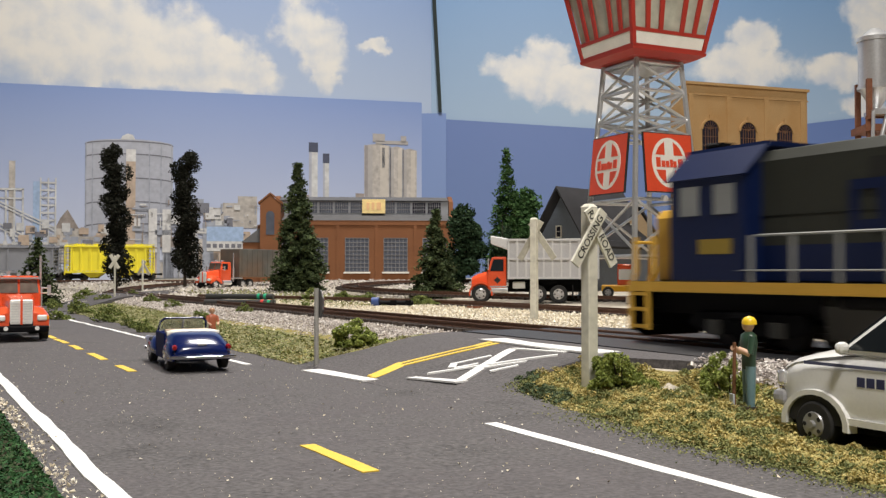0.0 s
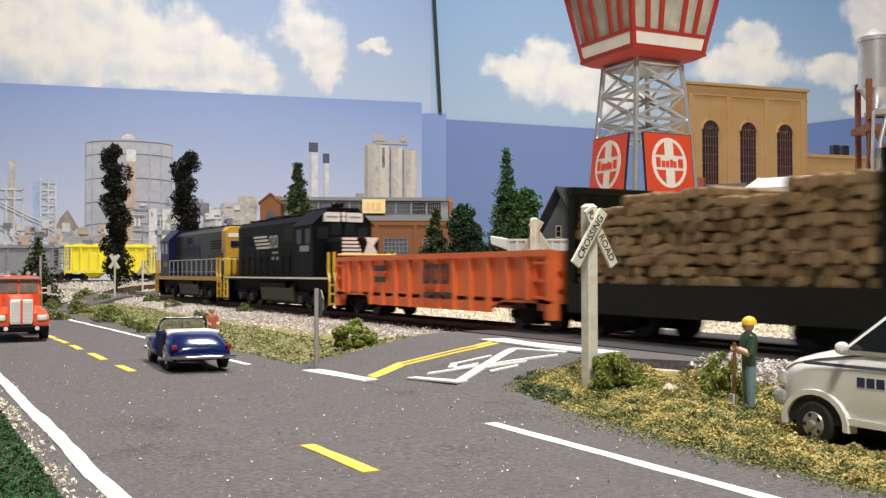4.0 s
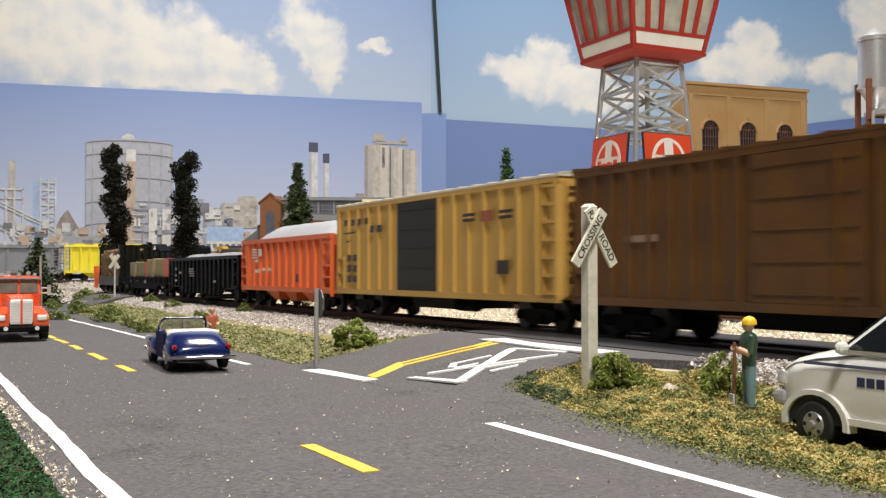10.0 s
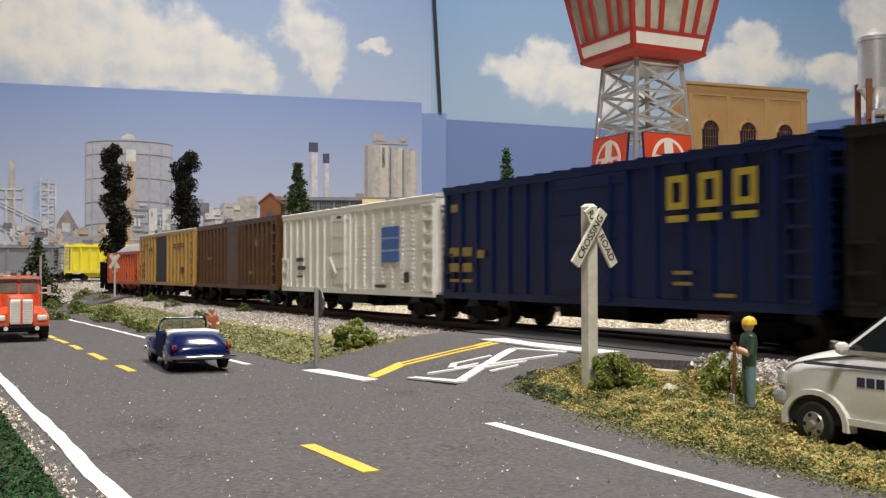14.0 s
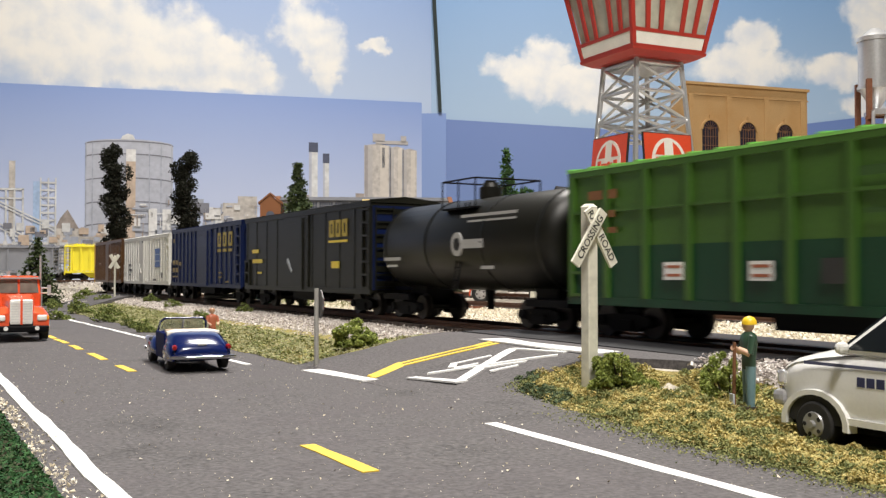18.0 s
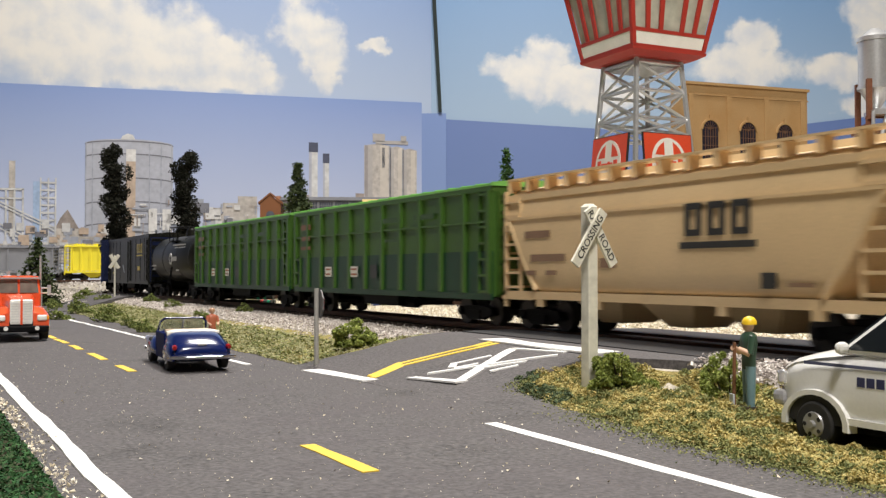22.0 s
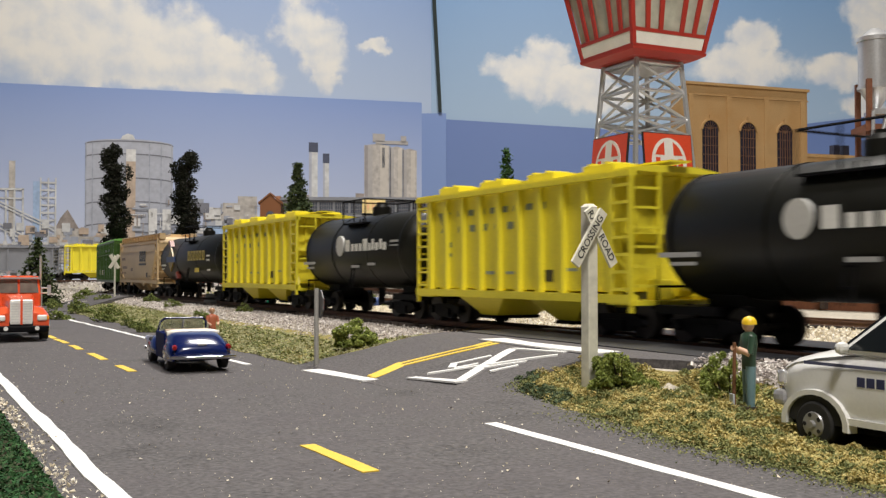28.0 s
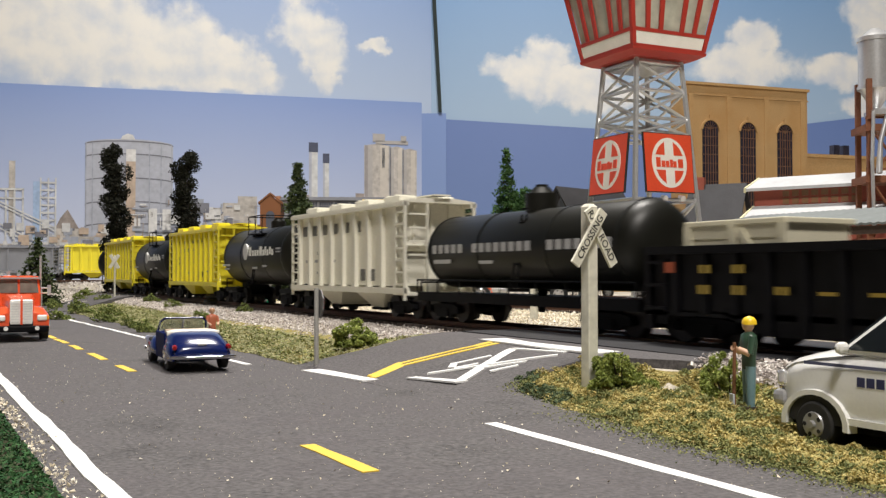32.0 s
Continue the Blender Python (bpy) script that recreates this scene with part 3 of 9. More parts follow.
    for k in range(bays):
        y = 0 if bays == 1 else (-1 + 2 * k / (bays - 1)) * (h * 0.36)
        d = h * 0.30
        chute = part("chute", Shape(MM).loft([[(-b + 0.5, y - d, 13.5), (b - 0.5, y - d, 13.5), (b - 0.5, y + d, 13.5), (-b + 0.5, y + d, 13.5)],
                                              [(-9, y - 5, 3.6), (9, y - 5, 3.6), (9, y + 5, 3.6), (-9, y + 5, 3.6)]]), color, car)
        part("chute_gate", Shape(MM).box(-10, 10, y - 5.6, y + 5.6, 2.6, 3.8), black, chute)
    bogies(car, h - 14)
    couplers(car, length)
    return car


def smooth_hopper(name, label, color, length):
    """A centre-flow hopper: curved sides cut away at the lower ends, a continuous roof walk on brackets."""
    car = thing(name, label, "hopper car")
    h = length / 2 - 4
    rings = []
    for z, w, cut in ((13.5, 15.6, 21.0), (15.5, 17.0, 18.5), (20, 17.8, 14.0), (27, 18.0, 9.5), (34, 17.8, 5.0), (39, 17.3, 2.2), (44, 16.4, 1.0), (46.5, 15.6, 1.0), (49.2, 12.8, 1.4), (50.6, 7.0, 2.0)):
        y = h - cut
        rings.append([(-w, -y, z), (-w, y, z), (-w + 3, y + 1.0, z), (w - 3, y + 1.0, z), (w, y, z), (w, -y, z), (w - 3, -y - 1.0, z), (-w + 3, -y - 1.0, z)])
    part("body", Shape(MM).loft(rings), color, car, smooth=38)
    for sd in (-1, 1):
        part("eave_rail", Shape(MM).box(sd * 15.4, sd * 16.8, -h, h, 45.4, 47.4), color, car)
        part("side_seam", Shape(MM).box(sd * 17.0, sd * 18.0, -h + 3, h - 3, 38.5, 39.4), color, car)
        part("side_sill", Shape(MM).box(sd * 15.4, sd * 17.4, -h, h, 11, 13.6), color, car)
        row_of("jack_pad", Shape(MM).box(-0.9, 0.9, -1.6, 1.6, 8.5, 11), color, car, [pose(sd * 16.6 * MM, y * MM, 0) for y in (-h + 22, -h / 3, h / 3, h - 22)])
        for end in (-1, 1):
            part("corner_post", Shape(MM).box(sd * 16.0, sd * 17.4, min(end * (h - 1.4), end * h), max(end * (h - 1.4), end * h), 8, 49), color, car)
            part("slope_edge", Shape(MM).tube((sd * 17.2, end * (h - 20), 14), (sd * 17.4, end * (h - 3.5), 38), 1.0, n=6), color, car)
            part("inner_post", Shape(MM).box(sd * 16.2, sd * 17.2, min(end * (h - 10.2), end * (h - 9.2)), max(end * (h - 10.2), end * (h - 9.2)), 11, 46), color, car)
            for i in range(7):
                z = 15 + 5.0 * i
                part("grab_iron", Shape(MM).box(sd * 16.4, sd * 17.6, min(end * (h - 9.6), end * (h - 0.6)), max(end * (h - 9.6), end * (h - 0.6)), z - 0.45, z + 0.45), color, car)
    walk_board = part("roof_walk", Shape(MM).box(-15.5, -10.5, -h - 1, h + 1, 52.8, 53.5).box(10.5, 15.5, -h - 1, h + 1, 52.8, 53.5), color, car)
    for x in (-13, 13):
        for i in range(15):
            y = -h + 2 * h * i / 14
            part("walk_bracket", Shape(MM).box(x - 2.4, x + 2.4, y - 0.8, y + 0.8, 48.6, 52.8), color, walk_board)
    part("hatch_trough", Shape(MM).prism([(-5, 50), (-4, 53), (4, 53), (5, 50)], "y", -h + 6, h - 6), color, car)
    for end in (-1, 1):
        part("end_platform", Shape(MM).box(-17.5, 17.5, min(end * (h - 18), end * (h + 1)), max(end * (h - 18), end * (h + 1)), 10.6, 12.0), color, car)
        part("brake_gear", Shape(MM).tube((-5, end * (h - 8), 18), (4, end * (h - 8), 18), 3.4, n=14).box(-2, 3, min(end * (h - 10), end * (h - 6)), max(end * (h - 10), end * (h - 6)), 12, 17), color, car, smooth=40)
        for i in range(6):
            z = 15 + 6.0 * i
            part("end_rung", Shape(MM).box(-16, -7, min(end * (h - 0.9), end * h), max(end * (h - 0.9), end * h), z - 0.4, z + 0.4), color, car)
        part("end_rail", Shape(MM).box(-17, 17, min(end * (h - 0.9), end * h), max(end * (h - 0.9), end * h), 31.6, 32.6), color, car)
    for k in (-1, 0, 1):
        y = k * h * 0.40
        part("chute", Shape(MM).loft([[(-15, y - 14, 14), (15, y - 14, 14), (15, y + 14, 14), (-15, y + 14, 14)], [(-7, y - 5, 4.0), (7, y - 5, 4.0), (7, y + 5, 4.0), (-7, y + 5, 4.0)]]), color, car)
    bogies(car, h - 15)
    couplers(car, length)
    return car


def gondola(name, label, color, length, top=33.0, floor=10.0, width=33.0, ribs=14, sag=True, hollow=True):
    car = thing(name, label, "gondola car")
    h, w = length / 2 - 4, width / 2
    part("floor", Shape(MM).box(-w, w, -h, h, floor, floor + 1.5), color, car)
    for side in (-1, 1):
        a, b = min(side * w, side * (w - 1)), max(side * w, side * (w - 1))
        dip = floor - (4.0 if sag else 0.0)
        s = Shape(MM).prism([(-h, floor - 2.5), (-h + 8, floor - 2.5), (-h + 9, floor + 1), (-h + 30, floor + 1), (-h + 44, dip), (h - 44, dip), (h - 30, floor + 1), (h - 9, floor + 1), (h - 8, floor - 2.5), (h, floor - 2.5), (h, top), (-h, top)], "x", a, b)
        part("side_wall", s, color, car)
        stops = [-h + 1.2 + (2 * h - 2.4) * i / ribs for i in range(ribs + 1)]
        row_of("side_rib", Shape(MM).box(-0.9, 1.3, -1.2, 1.2, floor + 1, top), color, car, [pose(side * w * MM, y * MM, 0, 0, 0, 0 if side > 0 else 180) for y in stops if abs(y) > h - 38])
        row_of("side_rib", Shape(MM).box(-0.9, 1.3, -1.2, 1.2, dip, top), color, car, [pose(side * w * MM, y * MM, 0, 0, 0, 0 if side > 0 else 180) for y in stops if abs(y) <= h - 38])
        part("top_rail", Shape(MM).box(side * (w - 1.2), side * (w + 1.6), -h, h, top - 1.8, top + 0.4), color, car)
        for end in (-1, 1):
            ladder(car, color, side, end * (h - 5), floor + 2, top - 4, side * (w + 0.3), wide=8)
    for end in (-1, 1):
        part("end_wall", Shape(MM).box(-w, w, end * (h - 1), end * h, floor, top), color, car)
        part("end_ribs", Shape(MM).box(-w + 2, w - 2, end * h, end * (h + 1.2), floor + 5, floor + 8).box(-w + 2, w - 2, end * h, end * (h + 1.2), top - 7, top - 4), color, car)
        part("corner_step", Shape(MM).box(-w - 1, -w + 3, end * (h - 3), end * h, 4, floor), color, car)
    part("underframe", Shape(MM).box(-3, 3, -h, h, 7.5, floor), black, car)
    bogies(car, h - 19)
    couplers(car, length)
    return car


def load_heap(car, mat, label, y0, y1, half, base, peak, seed, name="load"):
    """A heaped load, uneven on top."""
    s = Shape(MM)
    rows = []
    n = 28
    for i in range(n + 1):
        y = y0 + (y1 - y0) * i / n
        ends = min(1.0, min(i, n - i) / 7)
        row = []
        for j in range(11):
            x = -half + 2 * half * j / 10
            z = base + (peak - base) * (1 - (x / half) ** 2) * math.sin(ends * math.pi / 2) + 0.5 * noise.noise(Vector((x * 0.5 + seed, y * 0.5, 0)))
            row.append((x, y, z))
        rows.append(row)
    s.loft(rows, closed=False, caps=False)
    return part(name, s, mat, car, label, smooth=50)
glass_dark = material("dark_window", (0.02, 0.025, 0.03), rough=0.1, vary=0.02, bump=0)


def locomotive(name, label, body, lower, end_mat, steps, stripe, cab_ahead, roof, length=201.0, nose=22):
    """A four-axle road switcher: deck, long hood, cab, short hood, rails."""
    car = thing(name, label, "locomotive")
    f = 1 if cab_ahead else -1
    h = length / 2 - 3

    def span(a, b):
        return (min(a * f, b * f), max(a * f, b * f))

    part("deck", Shape(MM).box(-17, 17, -h, h, 15.5, 17.6), black, car)
    for x in (-1, 1):
        if lower is not None:
            part("deck_stripe", Shape(MM).box(x * 17, x * 17.3, -h, h, 14.6, 17.5), stripe, car, "painted frame stripe")
        else:
            for i in range(26):
                part("deck_stripe", Shape(MM).box(x * 17, x * 17.3, -h + 10 + i * 7.0, -h + 16 + i * 7.0, 16.6, 17.6), stripe, car, "white frame dash")
    long0, long1 = span(-h + 13, h - nose - 26)
    s = Shape(MM).prism([(-10.5, 17.6), (-10.5, 49.0), (-8, 52.0), (8, 52.0), (10.5, 49.0), (10.5, 17.6)], "y", long0, long1)
    part("long_hood", s, body, car, bevel=0.0003)
    row_of("hood_door", Shape(MM).box(-10.75, 10.75, -4.2, 4.2, 21, 34), body, car, [pose(0, (long0 + 8 + (long1 - long0 - 16) * i / 10) * MM, 0) for i in range(11)])
    a, b = span(-h + 23, -h + 48)
    row_of("radiator_slat", Shape(MM).box(-10.8, 10.8, a, b, 0, 0.8), black, car, [pose(0, 0, (37 + i * 1.7) * MM) for i in range(4)])
    for k in range(3):
        y = f * (-h + 24 + k * 15)
        part("roof_fan", Shape(MM).tube((0, y, 51.8), (0, y, 53.6), 6.2, n=18), roof, car, smooth=30)
    part("dynamic_brake", Shape(MM).box(-7.5, 7.5, *span(-h + 64, -h + 92), 51.8, 54.2), roof, car, bevel=0.0005)
    part("exhaust", Shape(MM).box(-3, 3, *span(-h + 98, -h + 104), 51.8, 54), roof, car)
    c0, c1 = span(h - nose - 28, h - nose)
    part("cab", Shape(MM).prism([(-17, 17.6), (-17, 46), (-9, 53.8), (9, 53.8), (17, 46), (17, 17.6)], "y", c0, c1), body if lower is None else lower, car, bevel=0.0004)
    part("cab_roof", Shape(MM).prism([(-17.8, 45.6), (-9.3, 53.8), (-9, 54.7), (9, 54.7), (9.3, 53.8), (17.8, 45.6), (17.2, 45.4), (9, 53.3), (-9, 53.3), (-17.2, 45.4)], "y", c0 - 1, c1 + 1), roof if lower is None else lower, car)
    for x in (-1, 1):
        for d in (-7, 6):
            # on the two-colour engine the reflection is put into a lighter window grey
            part("cab_window", Shape(MM).box(x * 17.0, x * 17.3, f * (h - nose - 14) + d - 3.6, f * (h - nose - 14) + d + 3.6, 35.5, 43.5), glass_dark if lower is None else paint("cab_window_glare", (0.26, 0.27, 0.27), rough=0.15), car)
    front = f * (h - nose)
    for x in (-11.5, -4, 4, 11.5):
        part("windshield", Shape(MM).box(x - 3, x + 3, front, front + 0.3 * f, 40 - 2 * (abs(x) > 8), 46.4 - 2 * (abs(x) > 8)), glass_dark, car)
    for x in (-6.6, 6.6):
        nb = part("number_board", Shape(MM).box(x - 4.6, x + 4.6, min(front, front + 1.0 * f), max(front, front + 1.0 * f), 47.2, 52.2), gauge_white, car, "white number board over the windshield")
        part("number_bar", Shape(MM).box(x - 3.4, x + 3.4, min(front + 1.0 * f, front + 1.1 * f), max(front + 1.0 * f, front + 1.1 * f), 49.2, 50.2), paint("grey_lettering", (0.3, 0.3, 0.3)), nb)
    for z in (48.4, 51.2):
        part("headlight", Shape(MM).tube((0, front, z), (0, front + 1.6 * f, z), 1.3, n=12), gauge_white, car, "pale twin headlight")
    part("air_horn", Shape(MM).tube((-3, front - 6 * f, 56.2), (-3, front - 1 * f, 56.2), 0.7, 1.3, n=10).tube((0, front - 6 * f, 56.2), (0, front - 1 * f, 56.2), 0.7, 1.3, n=10).box(-4, 1, min(front - 7 * f, front - 6 * f), max(front - 7 * f, front - 6 * f), 54.5, 57), black, car)
    n0, n1 = span(h - nose, h - (9 if lower is None else 4.5))
    part("short_hood", Shape(MM).prism([(-10.5, 17.6), (-10.5, 36), (-8.5, 38.5), (8.5, 38.5), (10.5, 36), (10.5, 17.6)], "y", n0, n1), end_mat, car, bevel=0.0006)
    part("hood_end", Shape(MM).prism([(-10.6, 17.6), (-10.6, 49.0), (-8, 52.2), (8, 52.2), (10.6, 49.0), (10.6, 17.6)], "y", *span(-h + 11.6, -h + 22)), end_mat, car, bevel=0.0004)
    for end in (-1, 1):
        part("pilot", Shape(MM).box(-16.5, 16.5, end * (h - 1.6), end * h, 3.0, 17.4).prism([(-14, 3.0), (14, 3.0), (11, 1.2), (-11, 1.2)], "y", min(end * h, end * (h + 1)), max(end * h, end * (h + 1))), black, car)
        for x in (-1, 1):
            s = Shape(MM)
            for z in (4, 9, 13.5):
                s.box(x * 11, x * 17, end * (h - 8), end * (h - 1), z, z + 0.7)
            s.box(x * 16.4, x * 17.0, end * (h - 8.4), end * (h - 7.6), 3.6, 17)
            part("step_well", s, black, car)
            for y0, y1 in ((h - 1, h - 3.2), (h - 8.4, h - 10.6)):
                path = [(y0, 3.5), (y0, 15.0), (y1, 20.0), (y1, 30.5)]
                post = Shape(MM)
                for (ya, za), (yb, zb) in zip(path, path[1:]):
                    post.tube((x * 16.9, end * ya, za), (x * 16.9, end * yb, zb), 0.75, n=8)
                part("grab_post", post, steps, car, "bright painted grab post")
            for z in (4, 9, 13.5):
                part("step_edge", Shape(MM).box(x * 16.4, x * 17.2, min(end * (h - 7.6), end * (h - 1.6)), max(end * (h - 7.6), end * (h - 1.6)), z - 0.1, z + 0.9), steps, car)
        part("end_rail", Shape(MM).tube((-16, end * (h - 0.8), 29), (16, end * (h - 0.8), 29), 0.5, n=6).tube((-5, end * (h - 0.8), 17), (-5, end * (h - 0.8), 29), 0.5, n=6).tube((5, end * (h - 0.8), 17), (5, end * (h - 0.8), 29), 0.5, n=6), steps, car)
    rail_paint = paint("dull_rail_grey", (0.30, 0.31, 0.30)) if lower is not None else black
    for x in (-1, 1):
        part("side_rail", Shape(MM).tube((x * 16.7, long0 - 8, 29.5), (x * 16.7, long1 - 6, 29.5), 0.35, n=6), rail_paint, car)
        for i in range(11):
            y = long0 - 2 + (long1 - long0 - 2) * i / 10
            part("rail_post", Shape(MM).box(x * 16.7 - 0.3, x * 16.7 + 0.3, y - 0.5, y + 0.5, 17.4, 29.6), rail_paint, car)
    back = -f * (h - 11.6)
    for i in range(6):
        part("end_rung", Shape(MM).box(2.5, 8.5, min(back, back - 1.0 * f), max(back, back - 1.0 * f), 21 + i * 4.4, 21.9 + i * 4.4), end_mat, car)
    part("end_door", Shape(MM).box(-5, 1.2, min(back, back - 0.5 * f), max(back, back - 0.5 * f), 19, 37), end_mat, car, bevel=0.0002)
    for x in (-5.4, 5.4):
        part("end_number_board", Shape(MM).box(x - 3.6, x + 3.6, min(back, back - 0.8 * f), max(back, back - 0.8 * f), 44.6, 47.4), gauge_white, car, "white rear number board")
    part("rear_headlight", Shape(MM).tube((0, back, 46), (0, back - 1.4 * f, 46), 1.5, n=12), glass_dark, car)
    louvre = Shape(MM).box(-10.95, 10.95, -2.4, 2.4, 0, 0.5)
    row_of("louvre", louvre, body, car, [pose(0, (long0 + 8 + (long1 - long0 - 16) * i / 10) * MM, (23 + k * 2.2) * MM) for i in (2, 3, 6, 7) for k in range(5)])
    part("intake_screen", Shape(MM).box(-10.7, 10.7, *span(-h + 100, -h + 116), 38, 47), paint("dark_screen", (0.012, 0.013, 0.012), rough=0.7), car, "dark intake screen")
    part("hood_seam", Shape(MM).box(-10.8, 10.8, long0, long1, 34.8, 35.2), body, car)
    part("fuel_tank", Shape(MM).prism([(-13, 14.5), (-14.5, 12), (-13.4, 4), (-10, 2.2), (10, 2.2), (13.4, 4), (14.5, 12), (13, 14.5)], "y", -29, 29), paint("grimy_tank_grey", (0.032, 0.031, 0.027), rough=0.5), car, "grimy grey fuel tank", bevel=0.0006)
    part("underframe", Shape(MM).box(-12, 12, -h + 6, h - 6, 8.5, 15.6), black, car)
    for y in (-(h - 44), h - 44):
        for x in (-1, 1):
            bs = part("truck_side", Shape(MM).prism([(y - 21, 6), (y - 19, 9.5), (y + 19, 9.5), (y + 21, 6), (y + 15, 3.6), (y - 15, 3.6)], "x", min(x * 12.6, x * 14.6), max(x * 12.6, x * 14.6)), black, car, "heavy black bogie side", bevel=0.0003)
            for d in (-11, 11):
                part("axle_box", Shape(MM).box(min(x * 14.4, x * 15.8), max(x * 14.4, x * 15.8), y + d - 2.4, y + d + 2.4, 3.4, 7.4), paint("grimy_tank_grey", (0.032, 0.031, 0.027), rough=0.5), bs, bevel=0.0003)
            part("brake_cylinder", Shape(MM).tube((x * 15.2, y - 4, 8.4), (x * 15.2, y + 4, 8.4), 1.4, n=10), black, bs)
    part("air_tank", Shape(MM).tube((-15, -22, 13.4), (-15, 22, 13.4), 2.0, n=12), black, car, smooth=40)
    bogies(car, h - 44)
    couplers(car, length)
    return car


navy_livery = paint("dark_blue_paint", (0.004, 0.011, 0.052), shine=0.35)
grey_livery = paint("grey_green_paint", (0.034, 0.036, 0.030), shine=0.3)
ochre_livery = paint("yellow_ochre_paint", (0.60, 0.35, 0.045))
ns_black = paint("black_loco_paint", (0.005, 0.005, 0.006), rough=0.5, shine=0.14)
orange = paint("orange_paint", (0.82, 0.18, 0.055), vary=0.18)
dark_green_black = paint("dark_olive_paint", (0.009, 0.010, 0.007), shine=0.25)
tan_yellow = paint("ochre_boxcar_paint", (0.58, 0.36, 0.09))
brown = paint("boxcar_brown_paint", (0.145, 0.065, 0.014), vary=0.3, second=(0.088, 0.038, 0.012), mix_at=0.5, stain=70)
off_white = paint("off_white_paint", (0.84, 0.84, 0.80))
navy = paint("navy_paint", (0.003, 0.0105, 0.058), shine=0.4)
black_green = paint("charcoal_paint", (0.011, 0.0115, 0.008), shine=0.3)
tank_black = paint("tank_black_paint", (0.0075, 0.0075, 0.0055), rough=0.42, shine=0.3)
green = paint("grass_green_paint", (0.050, 0.120, 0.019), vary=0.18)
deep_green = paint("deep_green_paint", (0.004, 0.042, 0.017), vary=0.18)
light_green = paint("light_green_roof_paint", (0.22, 0.55, 0.12))
beige = paint("beige_paint", (0.68, 0.50, 0.28))
lemon = paint("lemon_yellow_paint", (0.84, 0.73, 0.045))
pale_grey = paint("pale_grey_paint", (0.76, 0.74, 0.64))
letter_yellow = paint("yellow_lettering", (0.80, 0.62, 0.05))
letter_black = paint("black_lettering", (0.03, 0.03, 0.03))
letter_red = paint("red_lettering", (0.6, 0.06, 0.03))
letter_blue = paint("blue_lettering", (0.05, 0.15, 0.5))
letter_white = gauge_white

CARS = []


def couple(car, front, length):
    """Remember a vehicle, how far its front is behind the train's nose, and its length, in millimetres."""
    CARS.append((car, front * MM, length * MM))
    return car


c = couple(locomotive("locomotive", "grey and blue road diesel with yellow ends", grey_livery, navy_livery, ochre_livery, ochre_livery, ochre_livery, True, grey_livery, nose=18), 0, 201)
mark_blocks(c, navy_livery, 24, 36, 12, -10.85, 3, wide=0.9, gap=0.35)
part("end_mark", Shape(MM).box(-7.4, -1.4, -87.4, -86.9, 38, 42).box(0.4, 6.4, -87.4, -86.9, 38, 42), navy_livery, c)
part("lower_hood_band", Shape(MM).box(-10.82, 10.82, -84, 52, 18, 27), navy_livery, c, "dark blue lower hood doors")
for x in (-16.8, 16.8):
    part("toe_rail", Shape(MM).tube((x, -84, 20.6), (x, 54, 20.6), 0.25, n=5), paint("dull_rail_grey", (0.30, 0.31, 0.30)), c)
bars(c, paint("dull_ochre_lettering", (0.30, 0.21, 0.03)), [(62, 27, 12, 4)], -17.02)
c = couple(locomotive("locomotive", "black road diesel with white horse-head style stripes", ns_black, None, ns_black, paint("yellow_grab_paint", (0.75, 0.50, 0.06)), letter_white, False, ns_black, nose=32), 201, 201)
bars(c, letter_white, [(40 - 2 * i, 42 - 2.2 * i, 26, 1.3) for i in range(4)], -10.8)
mark_blocks(c, paint("dull_white_lettering", (0.42, 0.42, 0.42)), 22, 38.6, 7.5, -10.95, 2, wide=0.85)
bars(c, paint("dull_white_lettering", (0.42, 0.42, 0.42)), [(12, 29, 12, 2.4), (12, 32, 10, 1.2)], -10.8)
bars(c, paint("dull_white_lettering", (0.42, 0.42, 0.42)), [(-48 - 3.4 * i, 33, 2.4, 3.2) for i in range(4)], -17.05)
for i in range(5):
    part("nose_stripe", Shape(MM).box(-10.2, 1.0 - 0.8 * i, -89.0, -88.5, 29.2 + i * 1.9, 30.4 + i * 1.9), letter_white, c, "white stripe on the black short hood")
part("nose_emblem", Shape(MM).prism([(1.6, 29), (4, 35.5), (2.6, 38.2), (10.2, 38.2), (7.2, 34), (10, 29)], "y", -89.0, -88.5), letter_white, c, "white emblem on the black short hood")

c = couple(gondola("gondola", "orange steel gondola, empty", orange, 192, top=27.4, floor=9.5), 396, 192)
mark_blocks(c, letter_black, -2, 19.5, 8, -18.0, 3)
bars(c, letter_black, [(-5, 11, 6, 2.4), (-14, 11, 6, 2.4), (-23, 11, 6, 2.4), (40, 22, 12, 2.5), (40, 17, 12, 2.5)], -18.0)

